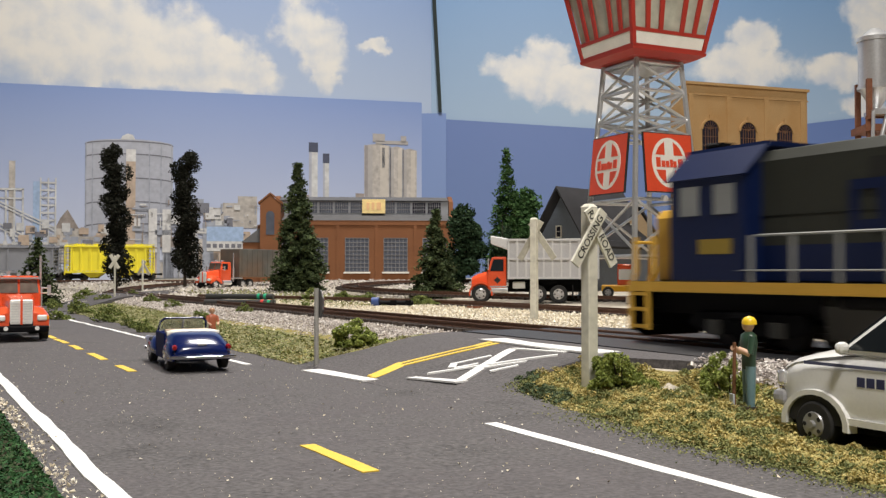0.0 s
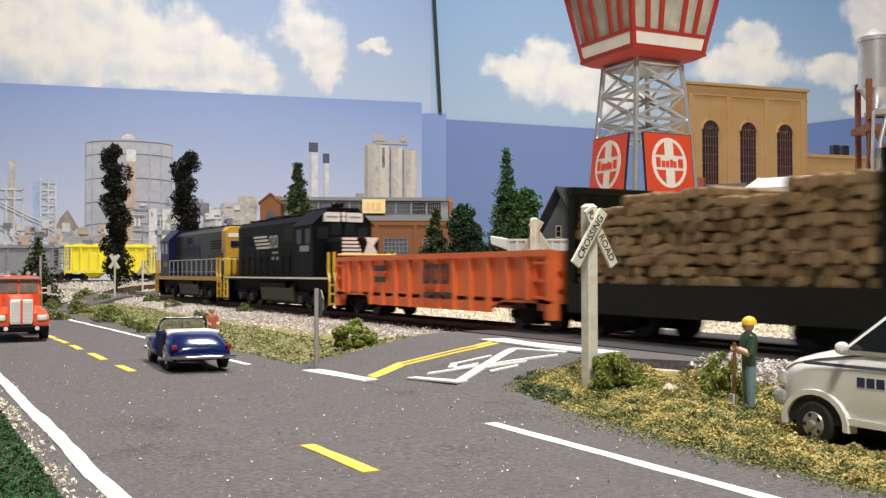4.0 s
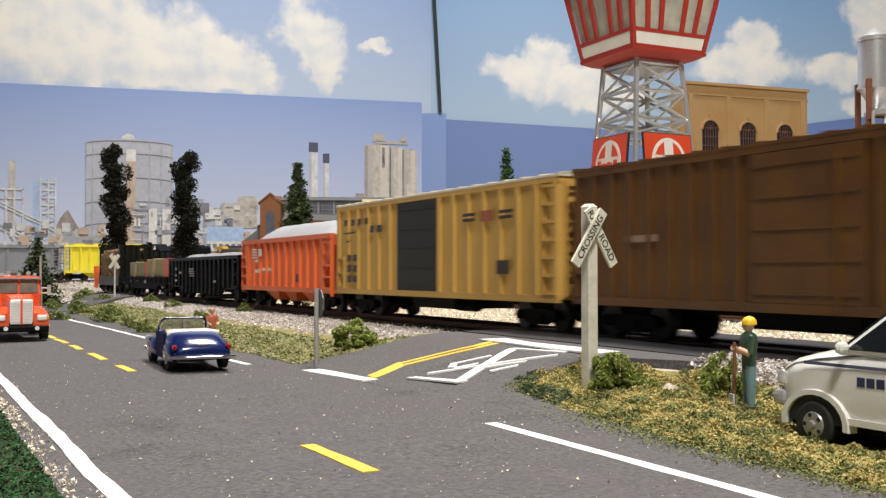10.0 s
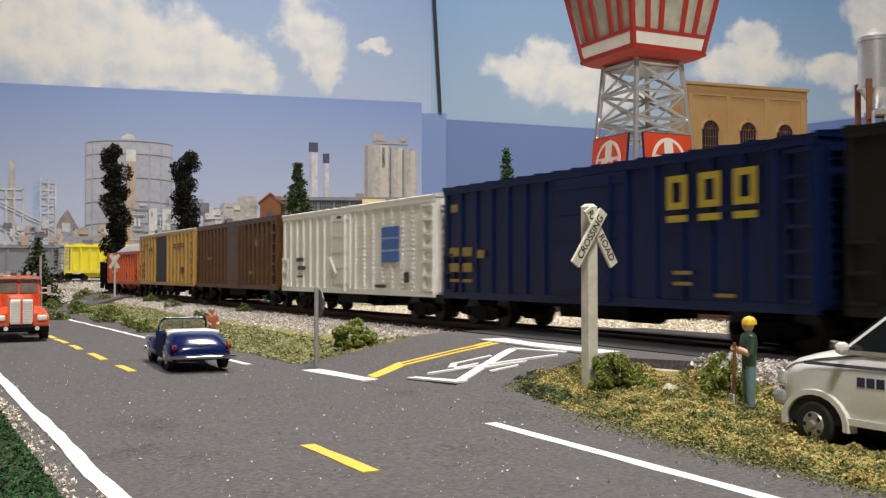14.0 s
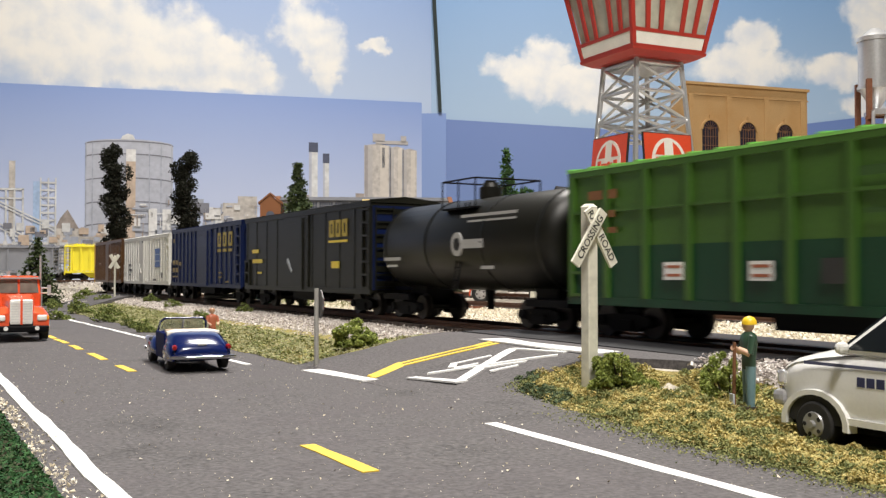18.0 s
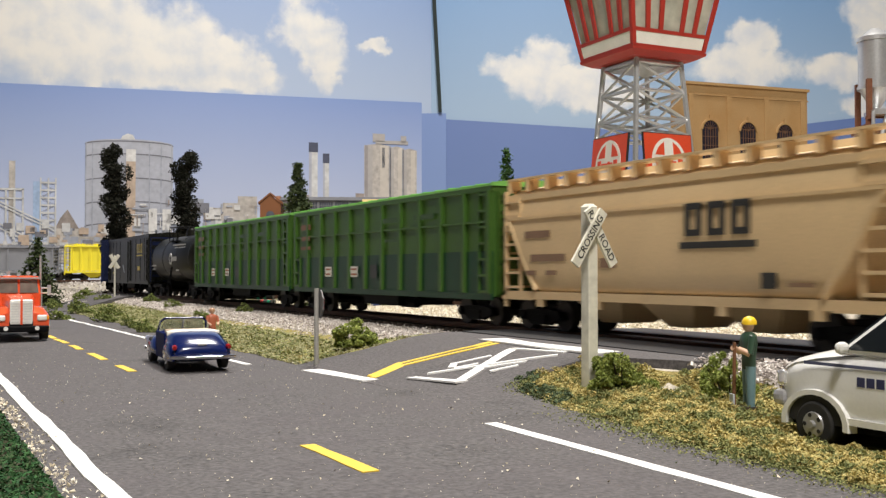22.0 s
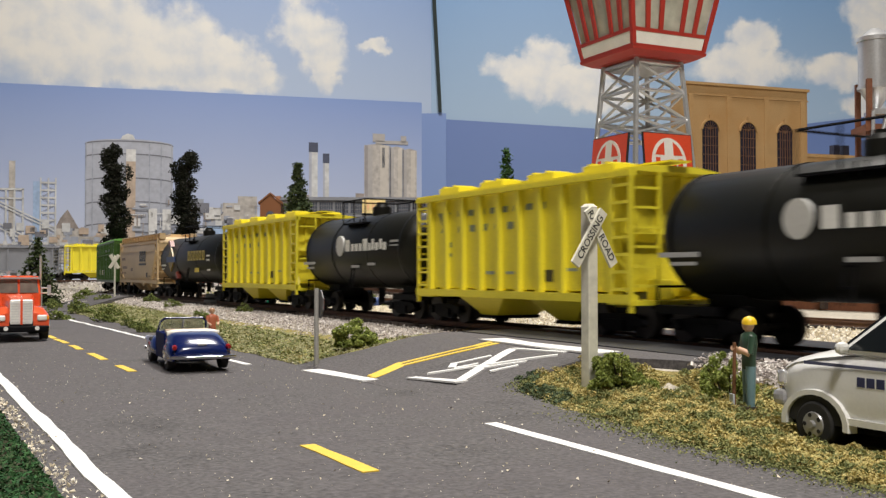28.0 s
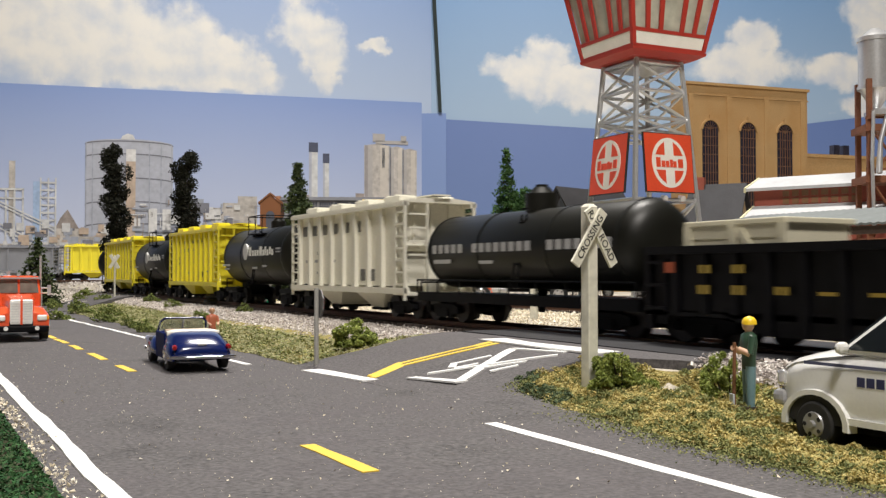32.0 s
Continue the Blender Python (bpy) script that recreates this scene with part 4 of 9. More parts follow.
# bulkhead flat with logs
c = couple(thing("bulkhead_flat_car", "dark olive bulkhead flat car loaded with cut logs", "flat car"), 588, 130)
part("deck", Shape(MM).box(-16.5, 16.5, -61, 61, 12, 15.5).box(-17, -15, -60, 60, 7.2, 16.5).box(15, 17, -60, 60, 7.2, 16.5), dark_green_black, c)
for end in (-1, 1):
    b = part("bulkhead", Shape(MM).box(-16.5, 2.0, end * 57, end * 59, 15, 46.5), dark_green_black, c, "dark open bulkhead")
    for x in (-15, -9, -3, 2, 8, 15):
        part("bulkhead_post", Shape(MM).box(x - 1.2, x + 1.2, end * 57, end * 61.5, 15, 46.5), dark_green_black, b)
    for i in range(6):
        part("bulkhead_bar", Shape(MM).box(-16.5, 16.5, end * 58, end * 60, 17 + i * 5.4, 18.4 + i * 5.4), dark_green_black, b)
    part("bulkhead_beam", Shape(MM).box(-16.8, 16.8, end * 56.8, end * 61.5, 45.5, 47.8), dark_green_black, b)
    part("bulkhead_panel", Shape(MM).box(8, 16.5, end * 57, end * 59, 36, 46.5), dark_green_black, b)
bark = material("cut_log_bark", (0.20, 0.125, 0.065), rough=0.9, grain=400, vary=0.4, bump=0.5, spread=0.3)
log_end = material("cut_log_end", (0.46, 0.32, 0.16), rough=0.85, grain=700, vary=0.25, bump=0.2, spread=0.3, second=(0.24, 0.15, 0.07), mix_at=0.5)
rng = random.Random(3)
pile, faces_cut = Shape(MM), Shape(MM)
for i in range(9):
    for j in range(31):
        y = -54 + 108 * (j + rng.uniform(-0.3, 0.3)) / 30
        z = 17.4 + i * 3.05 + rng.uniform(-0.5, 0.5)
        r = rng.uniform(1.25, 2.1)
        if z > 42.5 + 1.2 * math.sin(y * 0.1):
            continue
        for lo, hi in ((-15.5 + rng.uniform(-1, 1), -0.5), (0.5, 15.5 + rng.uniform(-1, 1))):
            pile.tube((lo, y, z), (hi, y + rng.uniform(-1, 1), z), r, r, n=7, caps=False)
            e = lo if lo < -1 else hi
            faces_cut.tube((e, y, z), (e + (0.1 if lo < -1 else -0.1), y, z), r, r, n=7)
part("log", pile, bark, c, "stacked cut logs with bark", kind="stuff")
part("log_end", faces_cut, log_end, c, "pale sawn log ends", kind="stuff")
bogies(c, 42)
couplers(c, 130)

# flat car with lumber
c = couple(thing("flat_car", "black flat car with wrapped lumber bundles", "flat car"), 722, 196)
part("deck", Shape(MM).box(-16.5, 16.5, -93, 93, 13, 16.2).box(-17, -15.5, -93, 93, 10, 16.4).prism([(-62, 10), (62, 10), (50, 6), (-50, 6)], "x", -16, -14.5), black, c)
lumber = material("wrapped_lumber", (0.44, 0.38, 0.17), rough=0.5, grain=500, vary=0.18, bump=0.2)
lumber_end = paint("lumber_end_orange", (0.85, 0.15, 0.05))
strap = paint("tan_strap", (0.58, 0.45, 0.29))
for y0, y1, top, cut, s0 in ((-8, 65, 29.6, 9, 35), (-91, -9, 31.8, 20, -40)):
    b = part("wrapped_pack", Shape(MM).box(-14.5, 14.5, y0, y1, 16.6, top), lumber, c, "plastic wrapped lumber bundle", bevel=0.0004)
    sb = Shape(MM)
    for i in range(7):
        z = 18 + (top - 19) * i / 6
        sb.box(-14.65, 14.65, y0 + 0.5, y1 - 0.5, z, z + 0.25)
    part("board_line", sb, lumber, b, kind="stuff")
    part("bundle_end", Shape(MM).box(-14.7, 14.7, y0 - 0.3, y0 + cut, 16.6, top + 0.2), lumber_end, b, "orange painted bundle end")
    for yy in (s0 + 3.0, s0 - 3.0):
        sk = Shape(MM).prism([(yy - 1.4 + 9, 9), (yy + 1.4 + 9, 9), (yy + 1.4, top + 0.1), (yy - 1.4, top + 0.1)], "x", -15.4, -14.8)
        sk.box(-15, 15, yy - 1.4, yy + 1.4, top, top + 0.5)
        part("strap", sk, strap, b, "tan webbing strap")
row_of("stake_pocket", Shape(MM).box(-18, -17, -1, 1, 11.5, 15.5), black, c, [pose(0, (-88 + i * 16) * MM, 0) for i in range(12)])
bars(c, paint("dull_white_lettering", (0.42, 0.42, 0.42)), [(24, 12.6, 3.4, 2.2), (12, 12.6, 5, 1.6), (-12, 12.3, 9, 2.6), (48, 12.6, 3, 1.6)], -17.1)
bogies(c, 68)
couplers(c, 196)

c = couple(gondola("coal_gondola", "black ribbed steel car heaped with grey scrap", paint("weathered_black_paint", (0.005, 0.005, 0.006), shine=0.12), 194, top=31, floor=9, ribs=17), 919, 194)
heap_grey = material("grey_gravel_load", (0.26, 0.27, 0.28), rough=0.95, grain=900, vary=0.3, bump=0.8)
for k, (y0, y1) in enumerate(((-84, -46), (-42, -2), (2, 42), (46, 84))):
    load_heap(c, heap_grey, "heap of grey gravel", y0, y1, 14.5, 27, 34.5, k)
bars(c, paint("dull_white_lettering", (0.42, 0.42, 0.42)), [(22 - 0.6 * i, 22.8 - 1.7 * i, 13, 0.8) for i in range(4)] + [(68, 23, 4, 2), (55, 20, 5, 2), (68, 18, 4, 2), (68, 14, 6, 1.5), (-40, 14, 6, 1.5)], -17.9)

# open hopper
c = couple(thing("open_hopper", "orange ribbed open hopper heaped with grey gravel", "hopper car"), 1113, 155)
h, w, top = 73.5, 16.5, 39.5
part("body", Shape(MM).prism([(-h + 12, 22), (-h, 34), (-h, top), (h, top), (h, 34), (h - 12, 22), (h - 12, 11), (-h + 12, 11)], "x", -w, w), orange, c)
for side in (-1, 1):
    row_of("side_rib", Shape(MM).box(-1.4, 1.4, -1.1, 1.1, 10, top), orange, c, [pose(side * w * MM, (-h + 12 + (2 * h - 24) * i / 11) * MM, 0) for i in range(12)])
    part("top_rail", Shape(MM).box(side * (w - 1), side * (w + 1.7), -h, h, top - 2, top + 0.5), orange, c)
    part("side_sill", Shape(MM).box(side * (w - 1), side * (w + 1.4), -h, h, 9.5, 12), orange, c)
    for end in (-1, 1):
        part("end_panel", Shape(MM).prism([(end * h, top), (end * h, 33), (end * (h - 14), 12), (end * (h - 16), 12), (end * (h - 16), top)], "x", min(side * (w - 0.2), side * (w + 0.6)), max(side * (w - 0.2), side * (w + 0.6))), orange, c)
        ladder(c, orange, side, end * (h - 5), 12, top - 4, side * (w + 0.4), wide=9)
        part("corner_post", Shape(MM).box(side * (w - 0.6), side * (w + 1), end * (h - 1.5), end * h, 8, top), orange, c)
for end in (-1, 1):
    ladder(c, orange, end, end * h, 13, top - 4, -9, wide=10, across=True, name="end_ladder")
    part("end_platform", Shape(MM).box(-w, w, end * (h - 14), end * (h + 1), 9.5, 11), orange, c)
for k in (-1, 0, 1):
    part("chute", Shape(MM).loft([[(-w + 3, k * 30 - 12, 11), (w - 3, k * 30 - 12, 11), (w - 3, k * 30 + 12, 11), (-w + 3, k * 30 + 12, 11)], [(-w + 7, k * 30 - 4, 4), (w - 7, k * 30 - 4, 4), (w - 7, k * 30 + 4, 4), (-w + 7, k * 30 + 4, 4)]]), orange, c)
gravel = material("fine_grey_load", (0.36, 0.37, 0.40), rough=0.95, grain=1500, vary=0.12, bump=0.6)
load_heap(c, gravel, "smooth heap of grey gravel", -h + 4, h - 4, w - 0.6, top - 1.5, 48.5, 5)
bars(c, letter_white, [(48 - 0.5 * i, 34 - 1.6 * i, 9, 0.9) for i in range(4)] + [(37, 32, 6, 4.5), (44, 27, 5, 1.6), (42, 21, 7, 2), (30, 22, 5, 2), (20, 22, 5, 2)], -18.0)
bars(c, letter_black, [(-26, 17, 4, 4.5)], -18.0)
bogies(c, 55)
couplers(c, 155)

dark_door = material("black_door", (0.02, 0.02, 0.018), rough=0.5)
c = couple(box_car("boxcar", "ochre ribbed boxcar with a black sliding door and white roof", tan_yellow, 196, eave=52, peak=54.5, ribs=16, rib=1.2, door=(8, 36), door_mat=dark_door, roof=paint("white_roof_paint", (0.72, 0.68, 0.56))), 1268, 196)
bars(c, letter_black, [(82 - 8 * i, 44, 3.4, 3) for i in range(4)] + [(78, 39, 14, 0.7), (44, 40, 5, 3.2), (52, 40, 4, 3.2), (80, 35, 4, 0.8)] + [(78 - 7 * i, z, 4.5, 3.2) for i in range(2) for z in (27, 22, 17)] + [(-36, 42, 9, 1.2), (-36, 40, 9, 1.2), (-62, 42, 9, 1.2), (-62, 40, 9, 1.2), (-60, 22, 8, 5)], -18.1)
bars(c, paint("muted_red_lettering", (0.36, 0.11, 0.05)), [(-49, 41, 9, 4)], -18.15)
c = couple(box_car("boxcar", "brown ribbed steel boxcar", brown, 184, eave=52, peak=54.5, ribs=20, door=(-5, 34), rib=0.9), 1464, 184)
bars(c, paint("faded_lettering", (0.30, 0.20, 0.13)), [(55, 30, 14, 2), (-50, 38, 8, 4), (-40, 20, 10, 2)], -17.6)
c = couple(box_car("boxcar", "off-white insulated boxcar with a blue panel", off_white, 189, eave=51, peak=53.5, ribs=18, door=(6, 22), roof=paint("bright_white_paint", (0.86, 0.86, 0.83))), 1648, 189)
sb = Shape(MM)
for side in (-1, 1):
    for i in range(17):
        y = -80 + 160 * i / 16
        for j in range(18):
            z = 14 + j * 2.0
            sb.box(side * 17.0, side * 17.8, y - 1.3, y + 1.3, z - 0.35, z + 0.35)
part("rivet_strip", sb, paint("bright_white_paint", (0.86, 0.86, 0.83)), c, kind="stuff")
bars(c, letter_blue, [(-50, 38, 18, 4.6), (-50, 32.6, 18, 4.6), (-50, 27, 18, 4.6)], -17.95, name="blue_panel", label="blue striped emblem panel")
bars(c, paint("pale_blue_lettering", (0.35, 0.5, 0.75)), [(-50, 35.2, 18, 0.7), (-50, 29.8, 18, 0.7)], -17.95)
bars(c, letter_black, [(62, 27, 11, 2.2), (60, 22.5, 12, 2.2), (62, 18, 9, 1), (8, 47, 5, 2), (-66, 18, 5, 4.5), (-40, 14, 12, 1.4)], -17.95)
part("door_lever", Shape(MM).prism([(20, 26), (12, 19), (10, 20), (18, 28)], "x", -19.2, -18.2), off_white, c)
c = couple(box_car("boxcar", "navy blue ribbed boxcar with yellow lettering", navy, 191, eave=52.5, peak=55, ribs=16, door=(-4, 36), rib=0.8), 1837, 191)
mark_blocks(c, paint("deep_yellow_lettering", (0.45, 0.34, 0.03)), -40, 42.3, 9.4, -18.3, 3, wide=0.85, gap=0.5, line=True)
bars(c, paint("dull_ochre_lettering", (0.30, 0.21, 0.03)), [(82 - 10 * i, z, 7, hh) for i in range(2) for z, hh in ((28, 3.4), (22, 3.4), (17, 1.2))] + [(82, 45, 5, 3), (62, 27, 5, 3), (-46, 20, 7, 1), (-46, 17, 7, 1), (-62, 14, 7, 1)], -18.2)
c = couple(box_car("boxcar", "charcoal boxcar with yellow lettering and blue ends", black_green, 196, eave=52.5, peak=55, ribs=10, door=(2, 34), rib=0.3), 2028, 196)
mark_blocks(c, paint("deep_yellow_lettering", (0.45, 0.34, 0.03)), -44, 42, 8.5, -17.6, 3)
bars(c, letter_yellow, [(-55, 35.6, 24, 1.2), (74, 33, 12, 2.2), (70, 27, 18, 2.4), (66, 20, 8, 1.2), (-52, 24, 10, 3.5)], -17.6)
for end in (-1, 1):
    part("end_panel", Shape(MM).box(-16.6, 16.6, end * 94.1, end * 94.6, 12, 51), navy, c, "blue corrugated end")
part("door_lever", Shape(MM).prism([(16, 26), (9, 20), (8, 21), (15, 28)], "x", -18.6, -17.8), paint("grey_lever_paint", (0.35, 0.38, 0.42)), c)

c = couple(tank_car("tank_car", "black tank car with a white emblem", tank_black, 146, bottom=13, top=50), 2224, 146)
bars(c, paint("dull_white_lettering", (0.42, 0.42, 0.42)), [(-25, 41.8, 40, 1.1), (-27, 39.6, 34, 0.9)], -16.6)
ring = [(-5 + 4.4 * math.cos(i * math.pi / 10), 31 + 4.6 * math.sin(i * math.pi / 10)) for i in range(20)]
part("emblem", Shape(MM).prism(ring, "x", -18.7, -17.5), paint("dull_white_lettering", (0.42, 0.42, 0.42)), c, "round white emblem")
part("emblem_core", Shape(MM).prism([(-5 + (a + 5) * 0.55, 31 + (b - 31) * 0.55) for a, b in ring], "x", -18.8, -18.0), tank_black, c)
bars(c, paint("dull_white_lettering", (0.42, 0.42, 0.42)), [(-17, 31, 15, 3.4), (52, 26, 16, 1.4), (52, 23, 10, 1), (-28, 22, 9, 1.2)], -18.6)
for n, (name, lab) in enumerate((("boxcar", "two-tone green boxcar with a pale roof"), ("boxcar", "two-tone green boxcar with red lettering"))):
    L = (208, 214)[n]
    c = couple(box_car(name, lab, green, L, eave=52, peak=54.5, ribs=11, roof=light_green, low=deep_green, low_at=28, rib=1.5), (2370, 2578)[n], L)
    bars(c, paint("faded_rust_lettering", (0.20, 0.085, 0.03)), [(L / 2 - 22, 44, 14, 2.8), (L / 2 - 22, 38, 12, 2.2), (L / 2 - 22, 33, 14, 1.8)], -18.15)
    bars(c, letter_white, [(L / 2 - 54 + d, 20.5, 8, 5) for d in (0, -32)], -18.2, name="route_panel")
    bars(c, paint("muted_red_lettering", (0.45, 0.12, 0.1)), [(L / 2 - 54 + d, 20.5 + e, 6, 0.8) for d in (0, -32) for e in (-1.2, 1.2)], -18.3)
    bars(c, letter_black, [(L / 2 - 108, 20.5, 7, 6)], -18.2)
    bars(c, paint("faint_green_lettering", (0.035, 0.085, 0.02)), [(-20, 43, 18, 2.2), (-50, 43, 18, 2.2), (-20, 34, 15, 1.2)], -18.2)
    for x in (-1, 1):
        for z in (38.5,):
            part("side_rail", Shape(MM).box(x * 17, x * 18.0, -L / 2 + 5, L / 2 - 5, z, z + 0.9), green, c)
        part("brake_wheel", Shape(MM).tube((-12 * x, -L / 2 + 2.4, 26), (-12 * x, -L / 2 + 3.6, 26), 3.6, n=14), green, c)

c = couple(smooth_hopper("covered_hopper", "beige covered hopper with black lettering", beige, 168), 2792, 168)
mark_blocks(c, letter_black, -14, 34.5, 9, -18.2, 3)
bars(c, letter_black, [(-26, 27.5, 28, 1.8), (-44, 18, 5, 4)], -18.2)
bars(c, paint("brown_lettering", (0.25, 0.15, 0.09)), [(58, 33, 15, 2.4), (52, 25, 20, 2.4), (50, 20, 6, 1.5), (62, 20, 6, 1.5), (20, 23, 8, 3), (-54, 17, 8, 1)], -18.1)
c = couple(tank_car("tank_car", "black tank car with a yellow diamond emblem", tank_black, 186, bottom=12.5, top=48.5, dome=5), 2960, 186)
# emblem colours are dimmed for the shade on the tank's side
em = Shape(MM).prism([(56, 30.5), (46, 40), (36, 30.5), (46, 21)], "x", -18.35, -17.2)
part("emblem", em, paint("diamond_yellow_paint", (0.27, 0.185, 0.025)), c, "yellow diamond emblem")
part("emblem_band", Shape(MM).box(-18.5, -17.5, 33, 59, 28.3, 32.7), paint("dull_blue_lettering", (0.04, 0.08, 0.22)), c)
part("emblem_arrow", Shape(MM).prism([(56, 41), (59, 45), (54, 46), (50, 41)], "x", -17.2, -14).prism([(36, 20), (32, 15), (28, 16), (32, 21)], "x", -17.2, -14), paint("arrow_red_paint", (0.22, 0.05, 0.035)), c)
mark_blocks(c, paint("deep_yellow_lettering", (0.45, 0.34, 0.03)), -7, 32.5, 7.0, -18.15, 6, wide=0.8, gap=0.35)
bars(c, letter_yellow, [(-30, 22, 12, 3.2)], -17.4)
bars(c, letter_white, [(70, 26, 14, 1.5), (72, 23, 8, 1), (-62, 32, 8, 1.2), (-62, 29, 8, 1.2), (-64, 22, 8, 1.2)], -18.1)


def yellow_hopper(front, length, label):
    c = couple(covered_hopper("covered_hopper", label, lemon, length, eave=50.5, peak=53, ribs=10, hatches=4), front, length)
    bars(c, paint("faint_blue_marking", (0.20, 0.24, 0.16)), [(36 - 8 * i, 43, 4, 2.2) for i in range(8)] + [(36 - 9 * i, 37, 4, 2.6) for i in range(5)] + [(46, 31, 6, 2), (46, 27, 6, 1.5)], -15.65)
    k = Shape(MM).prism([(54, 44), (51, 44), (46, 36), (49, 36)], "x", -15.75, -15.6).prism([(44, 44), (47, 44), (52, 36), (49, 36)], "x", -15.75, -15.6)
    part("emblem", k, paint("faint_blue_marking", (0.20, 0.24, 0.16)), c)
    bars(c, letter_black, [(-24, 19, 4.5, 4)], -15.65)
    bars(c, paint("faint_blue_lettering", (0.3, 0.35, 0.3)), [(12, 20, 10, 1.2), (0, 20, 6, 1), (-36, 21, 8, 1)], -15.65)
    return c


def emblem_tank(front, length):
    c = couple(tank_car("tank_car", "black tank car with a round white emblem", tank_black, length, bottom=12.5, top=48.5, dome=5), front, length)
    ring = [(10 + 4.6 * math.cos(i * math.pi / 10), 33 + 5 * math.sin(i * math.pi / 10)) for i in range(20)]
    part("emblem", Shape(MM).prism(ring, "x", -18.25, -17.0), paint("soft_white_lettering", (0.60, 0.60, 0.58)), c, "round white emblem")
    bars(c, letter_white, [(y - 12, z, w, h) for y, z, w, h in ((12.5, 33, 5, 5.5), (6.5, 32, 3, 3.5), (2, 32, 3, 3.5), (-2.5, 32, 3, 3.5), (-8, 33, 5, 5.5), (-13, 32, 2.5, 3.5), (-16.5, 33, 2.5, 5), (-20.5, 32, 3, 3.5), (-25, 33, 3, 4.5), (-29, 32, 3, 3.5))], -18.12)
    bars(c, paint("dull_white_lettering", (0.42, 0.42, 0.42)), [(52, 25, 16, 1.4), (50, 22.5, 10, 1), (-8, 23, 9, 1.2), (-26, 24, 8, 1.2), (-50, 34, 8, 1), (-50, 32, 8, 1)], -17.75)
    return c


yellow_hopper(3146, 148, "lemon yellow covered hopper behind a tank car")
emblem_tank(3294, 136)
yellow_hopper(3430, 146, "lemon yellow covered hopper between black tank cars")
emblem_tank(3576, 137)
c = couple(covered_hopper("covered_hopper", "pale grey covered hopper with black lettering", pale_grey, 147, eave=50.5, peak=53, ribs=9, hatches=4), 3713, 147)
bars(c, paint("charcoal_lettering", (0.10, 0.10, 0.09)), [(54 - 14 * i, 42, 6.2, 5.2) for i in range(6)] + [(-22, 19, 6, 5.5), (-32, 19, 6, 5.5), (34, 30, 5, 1.5)], -15.65)
bars(c, paint("grey_lettering", (0.3, 0.3, 0.3)), [(50, 26, 5, 1.5), (36, 26, 8, 1.5), (16, 26, 8, 1.5), (34, 20, 6, 1.2), (48, 20, 6, 1.2)], -15.65)
c = couple(tank_car("tank_car", "old black tank car with a tall dome and long lettering", tank_black, 148, bottom=14, top=43.5, dome=8, walk_rail=False, frame=True), 3860, 148)
bars(c, paint("dull_white_lettering", (0.42, 0.42, 0.42)), [(56 - 5.2 * i, 29.5, 3.4, 3.4) for i in range(5)] + [(24 - 5.2 * i, 29.5, 3.5, 3.4) for i in range(8)] + [(-26 - 5.2 * i, 29.5, 3.5, 3.4) for i in range(7)], -14.85)
bars(c, paint("dull_white_lettering", (0.42, 0.42, 0.42)), [(50, 24.5, 14, 1.6), (16, 24, 10, 1.2)], -14.6)
c = couple(gondola("gondola", "black gondola with yellow lettering and a crate load", paint("weathered_black_paint", (0.005, 0.005, 0.006), shine=0.12), 190, top=27, floor=8, ribs=16), 4008, 190)
bars(c, paint("dull_ochre_lettering", (0.30, 0.21, 0.03)), [(67.5, 21, 1.8, 2.2), (65, 21, 1.8, 2.2), (55.5, 21, 1.8, 2.2), (53, 21, 1.8, 2.2), (68, 15.5, 1.8, 2.4), (65.5, 15.5, 1.8, 2.4), (55.5, 15.5, 1.8, 2.4), (53, 15.5, 1.8, 2.4), (41, 15.5, 1.8, 2.0), (38.5, 15.5, 1.8, 2.0), (26, 15, 5, 0.9), (12, 15, 5, 0.9), (-2, 15, 5, 0.9)], -17.9)
bars(c, paint("dull_orange_lettering", (0.3, 0.06, 0.02)), [(80, 21.5, 4, 3)], -17.9)
cream = paint("cream_crate_paint", (0.66, 0.62, 0.47))
crate = part("crate", Shape(MM).box(-12, 12, 44, 78, 10, 33), cream, c, "cream planked crate in the gondola")
for i in range(5):
    part("plank", Shape(MM).box(-12.7, -12, 44, 78, 12 + i * 4.3, 15.6 + i * 4.3), cream, crate)
for y in (44, 61, 78):
    part("corner_batten", Shape(MM).box(-13.3, -12.6, y - 1.4, y + 1.4, 10, 33), cream, crate)
part("lid", Shape(MM).box(-13.2, 13.2, 42.8, 79.2, 32.6, 34.2), cream, crate, bevel=0.0003)
part("diagonal_batten", Shape(MM).prism([(46, 13), (59, 30), (59, 32), (57.5, 32), (46, 16)], "x", -13.2, -12.6), cream, crate)
